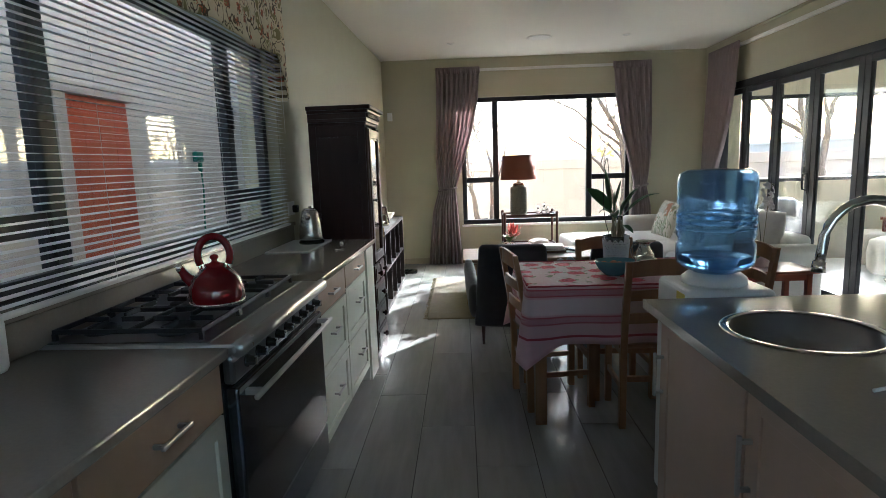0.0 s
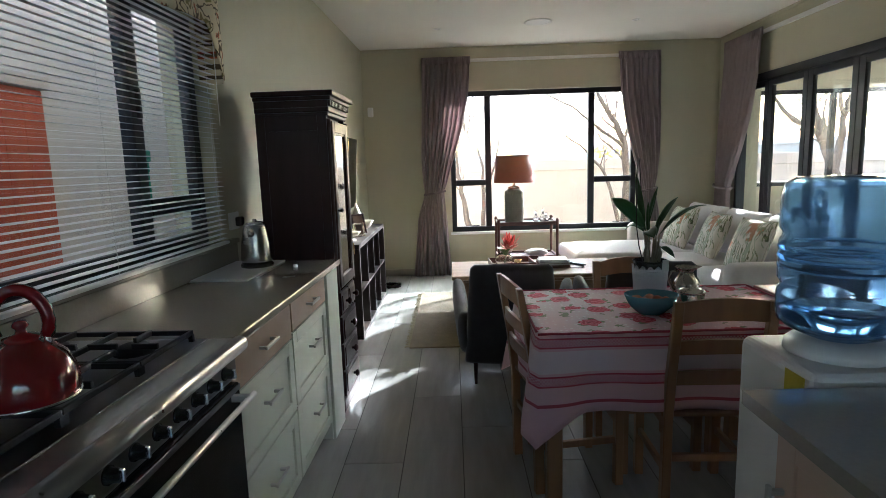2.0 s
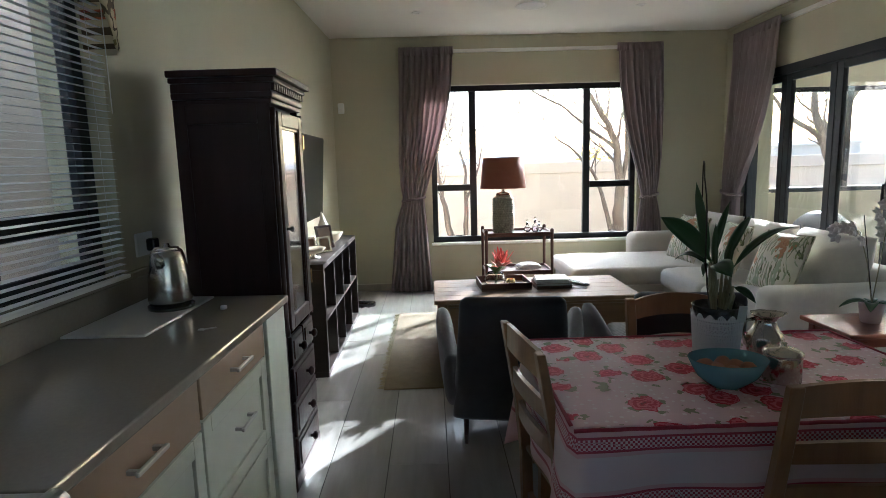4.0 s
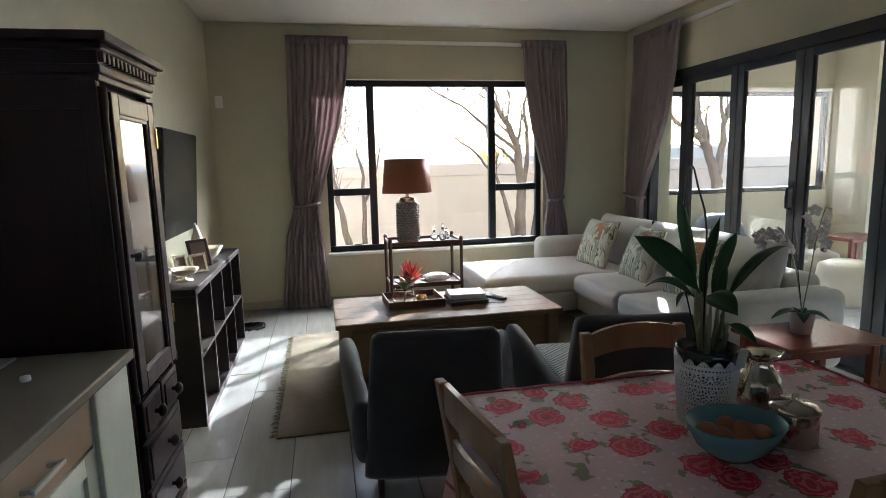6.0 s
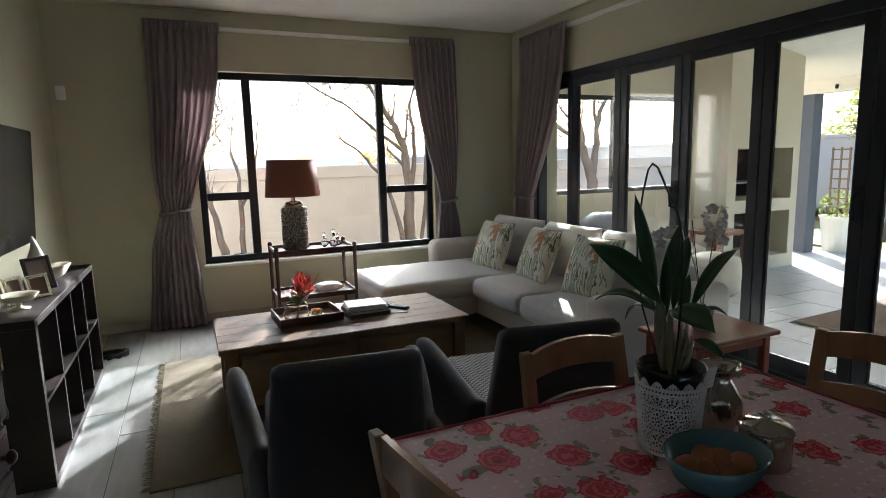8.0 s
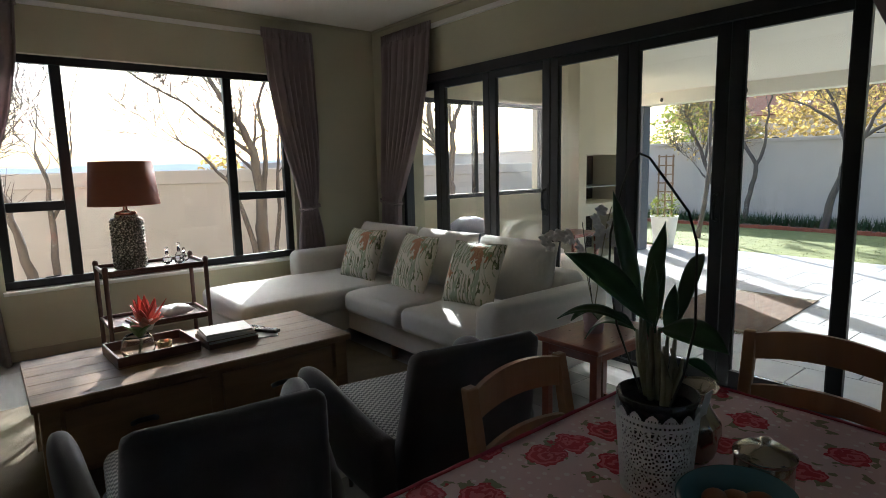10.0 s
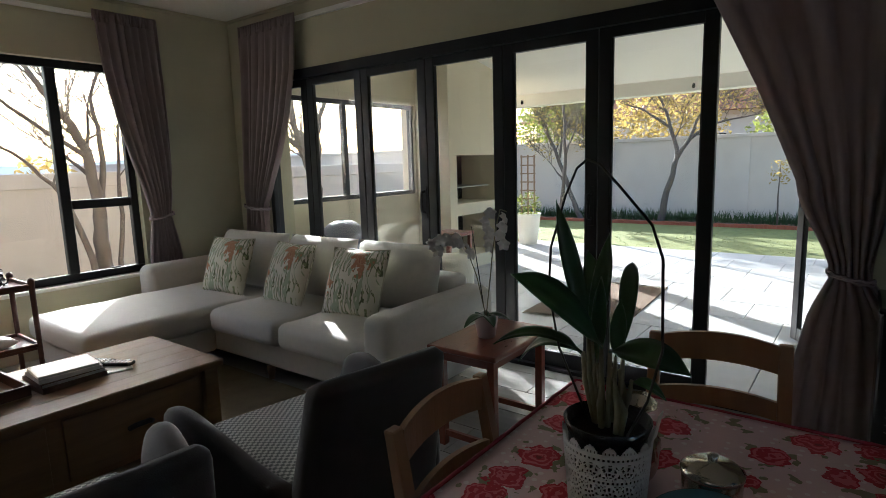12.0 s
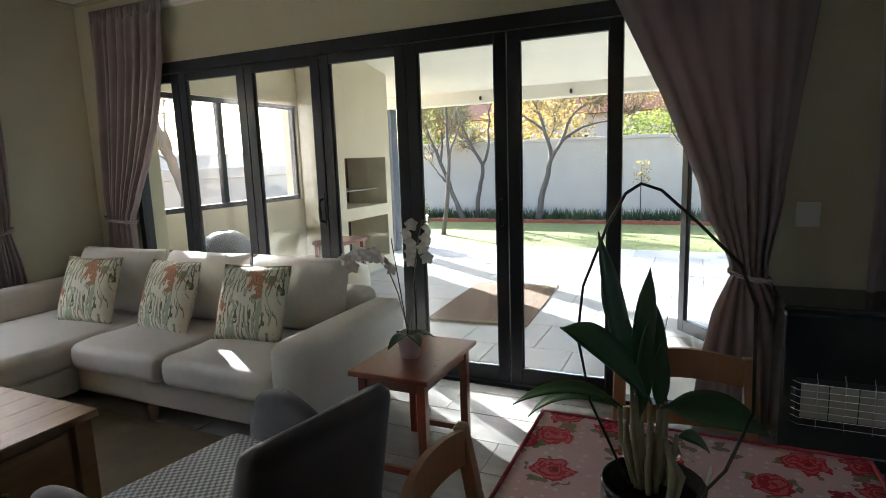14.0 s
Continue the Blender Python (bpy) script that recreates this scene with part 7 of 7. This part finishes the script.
# seen through the north window
limbed_tree("bare_tree", "bare pollarded winter tree beside the wall", 1.38, 11.5,
            [(0.085, [(0.03, 0, -0.1), (-0.08, 0, 0.5), (-0.20, 0.02, 1.1), (-0.23, 0, 1.6)]), (0.06, [(0.22, 0.05, -0.1), (0.20, 0.05, 0.7), (0.21, 0, 1.3), (0.12, 0, 1.7)]),
             (0.03, [(0.20, 0.05, 0.9), (0.42, 0.1, 1.4), (0.50, 0.1, 2.0)])], 11, 1, 30, leafsize=0.02, sub=0.4)
limbed_tree("bare_tree", "bare multi-stemmed winter tree by the garden wall", 3.95, 11.4,
            [(0.13, [(0.02, 0, -0.1), (0.0, 0, 0.5), (0.0, 0, 1.05), (-0.07, 0, 1.7), (-0.36, 0, 2.25), (-0.55, 0.1, 2.65)]), (0.055, [(-0.12, -0.1, -0.1), (-0.20, -0.05, 0.6), (-0.36, 0, 1.2), (-0.70, 0, 1.6), (-1.05, 0, 1.85)]),
             (0.055, [(0.0, 0, 0.9), (0.12, 0, 1.6), (0.06, 0, 2.3), (0.25, 0, 2.8)]), (0.045, [(0.16, 0.1, -0.1), (0.30, 0.1, 0.9), (0.34, 0.1, 1.8), (0.5, 0.1, 2.4)]), (0.04, [(-0.05, 0, 1.6), (-0.5, 0.1, 2.0), (-0.9, 0.1, 2.3), (-1.2, 0.1, 2.45)])], 12, 1, 70, leafsize=0.022, sub=0.42)
limbed_tree("bare_tree", "bare forked tree with a stout trunk outside the patio window", 7.40, 11.4,
            [(0.15, [(0.0, 0, -0.1), (-0.04, 0, 0.6), (-0.10, 0, 1.2), (-0.33, 0, 1.75), (-0.42, 0.05, 2.4), (-0.20, 0.1, 3.2)]), (0.09, [(-0.08, 0, 1.1), (0.02, 0, 1.6), (0.06, 0, 2.1), (0.28, 0, 2.6), (0.6, 0, 3.2)]),
             (0.06, [(-0.33, 0, 1.72), (-0.85, 0, 2.05), (-1.25, 0, 2.5), (-1.7, 0.1, 2.8)]), (0.05, [(0.05, 0, 2.0), (-0.1, -0.1, 2.5), (0.1, -0.1, 3.0)])], 18, 2, 700, "leaf_green", leafsize=0.022)
tree("bare_tree", "bare grey-barked tree with twisting branches", 5.3, 12.1, 3.4, 15, 2, 60, "leaf_green", trunk=0.05, low=0.30, leafsize=0.025, twigs=2)
# on the lawn and in the bed
limbed_tree("garden_tree", "slender garden tree with thin autumn leaves", 11.0, 8.80,
            [(0.06, [(0, 0, -0.05), (0, -0.16, 0.9), (0, -0.18, 1.7), (0, -0.14, 2.5), (0, -0.2, 3.1)]), (0.03, [(0, -0.17, 1.5), (0, -0.36, 1.95), (0, -0.48, 2.5)])], 23, 1, 420, "leaf_green")
limbed_tree("garden_tree", "leaning garden tree with yellowing leaves in the bed", 13.4, 9.27,
            [(0.085, [(0, 0, -0.05), (0, 0.20, 0.35), (0, 0.42, 0.9), (0, 0.80, 1.85), (0, 1.08, 2.5), (0, 1.2, 3.0)]), (0.04, [(0, 0.42, 0.9), (0, 0.62, 1.08), (0, 0.80, 1.32)]), (0.04, [(0, 0.6, 1.4), (0, 0.55, 2.0), (0, 0.7, 2.7)])], 27, 2, 1500, "leaf_gold", leafsize=0.032)
limbed_tree("garden_tree", "upright forked garden tree with yellowing leaves", 13.75, 9.15,
            [(0.075, [(0, 0, -0.05), (0, -0.12, 0.7), (0, -0.19, 1.3), (0, 0.12, 1.85), (0, 0.36, 2.5), (0, 0.4, 3.0)]), (0.05, [(0, -0.19, 1.25), (0, -0.36, 1.7), (0, -0.40, 2.5), (0, -0.6, 3.0)])], 29, 2, 1300, "leaf_gold", leafsize=0.032)
limbed_tree("garden_tree", "spreading garden tree with golden autumn leaves", 13.5, 7.55,
            [(0.10, [(0, 0, -0.05), (0, -0.12, 0.7), (0, -0.29, 1.4), (0, -0.12, 2.15), (0, 0.2, 2.85)]), (0.06, [(0, -0.27, 1.35), (0, -0.55, 1.85), (0, -0.8, 2.35), (0, -1.45, 2.75)]), (0.05, [(0, -0.5, 1.75), (0, -1.0, 2.05), (0, -1.6, 2.15)]), (0.04, [(0, -0.15, 2.0), (0, 0.4, 2.4), (0, 0.9, 2.6)])], 31, 2, 2600, "leaf_gold", leafsize=0.034)
tree("garden_tree", "garden tree with golden autumn leaves by the wall", 13.5, 4.0, 4.0, 36, 2, 2800, "leaf_gold", trunk=0.06, low=0.34, leafsize=0.033, twigs=1)
sg = thing("sapling", "thin staked sapling with a few pale leaves", "sapling", 13.3, 5.35, GZ)
part("stem", tube(bmesh.new(), [(0, 0, 0), (0.01, 0.02, 0.6), (0, 0, 1.25)], [0.018, 0.014, 0.006], 7), "bark", sg, smooth=True)
shrub(sg, 0.20, 0.45, 90, M["leaf_gold"], 77, 0.85, 0.04)
for k, (x_, y_, r, h, mt) in enumerate(((16.5, 11.5, 1.6, 3.0, "leaf_green"), (16.8, 8.6, 1.8, 3.0, "leaf_gold"), (17.2, 5.2, 1.7, 2.5, "leaf_green"), (16.0, 2.6, 1.4, 2.5, "leaf_green"), (4.3, 14.2, 0.6, 1.7, "leaf_gold"))):
    sh = thing("hedge_bush", "dense bush rising behind the garden wall", "bush", x_, y_, GZ)
    shrub(sh, r, h, 5200 if r > 1 else 420, M[mt], 50 + k, 0.0, 0.07)

# neighbour's house and far hills
nh = thing("neighbour_house", "neighbouring house with a brown tiled roof", "house", 27, 9, GZ)
part("wall", B(-3, 3, -7, 7, 0, 3.1), "plaster", nh)
bm = bmesh.new()
q = [bm.verts.new(p) for p in ((-3.6, -7.6, 3.0), (3.6, -7.6, 3.0), (3.6, 7.6, 3.0), (-3.6, 7.6, 3.0), (0, -5.5, 5.4), (0, 5.5, 5.4))]
for f_ in ((0, 1, 4), (1, 2, 5, 4), (2, 3, 5), (3, 0, 4, 5), (3, 2, 1, 0)):
    bm.faces.new([q[i] for i in f_])
part("roof", bm, "roof", nh)
for y_ in (-4, 0, 4):
    wn_ = part("window", B(-3.04, -2.98, y_ - 0.7, y_ + 0.7, 0.9, 2.2, 0.01), "black", nh)
    part("pane", B(-3.05, -3.041, y_ - 0.62, y_ + 0.62, 0.98, 2.12), "screen", wn_)


def ridge(u, v):
    a = radians(-70 + 190 * u)
    R = 520
    hgt = (9 + 7 * math.sin(5 * u * 3.1) + 4 * math.sin(23 * u) + 2 * noise.noise((u * 60, 0, 0))) * v
    return (R * math.sin(a), R * math.cos(a), -2 + hgt)


piece("backdrop_hills", sheet(bmesh.new(), ridge, 240, 3), "hill", "low wooded ridge, haze put into its pale glowing colour", "hills", smooth=True)

# ---- floor and patio tiles ----
flo = piece("floor", B(-0.6, EAST, -1.5, NORTH, -0.12, -0.005), "grout", "dark grout bed under wood-look porcelain planks", "floor")
TW, TL, GAP = 0.281, 1.18, 0.004
bmt = B(-(TW - GAP) / 2, (TW - GAP) / 2, -(TL - GAP) / 2, (TL - GAP) / 2, -0.0045, 0.0, 0.0012, 1)
first = part("plank_tile", bmt, "tile", flo, m=pose(0.516 + TW / 2, 3.2, 0))
tile_mesh = first.data
rnd = random.Random(2)


def clipped(x0, x1, y0, y1):
    me = part("plank_tile", B(x0, x1, y0, y1, -0.0045, 0.0, 0.0012, 1), "tile", flo)
    return me


for i in range(-4, 14):
    xc = 0.516 + (i - 0.5) * TW + TW
    off = (0.0, 0.42, 0.83)[i % 3]
    y_ = -1.5 - off
    while y_ < NORTH:
        a, b = max(y_ + GAP / 2, -1.5), min(y_ + TL - GAP / 2, NORTH)
        x0, x1 = max(xc - TW / 2 + GAP / 2, -0.5), min(xc + TW / 2 - GAP / 2, EAST)
        if b - a > 0.05 and x1 - x0 > 0.02:
            if b - a > TL - GAP - 1e-4 and x1 - x0 > TW - GAP - 1e-4:
                o = new("plank_tile", tile_mesh)
                o.parent = flo
                o.matrix_basis = pose(xc, (a + b) / 2, 0.0006 * math.sin(7 * i + 3 * y_), 0, 0, 0)
            else:
                clipped(x0, x1, a, b)
        y_ += TL
bpy.data.objects.remove(first)
pav = piece("patio_paving", B(EAST + 0.24, 9.95, -3.0, 8.72, GZ - 0.003, GZ + 0.006), "grout", "grey grout between the patio tiles", "paving")
PT = 0.60
pt = part("paving_tile", B(-PT / 2 + 0.003, PT / 2 - 0.003, -PT / 2 + 0.003, PT / 2 - 0.003, 0, 0.018, 0.002, 1), "patio", pav, m=pose(4.9, 8.6, GZ + 0.004))
for i in range(9):
    for j in range(20):
        if i == 0 and j == 19:
            continue
        o = new("paving_tile", pt.data)
        o.parent = pav
        o.matrix_basis = pose(4.85 + i * PT, -2.7 + j * PT + (0.3 if i % 2 else 0) - 0.3, GZ + 0.004)
pt.matrix_basis = pose(4.85, 8.4, GZ + 0.004)
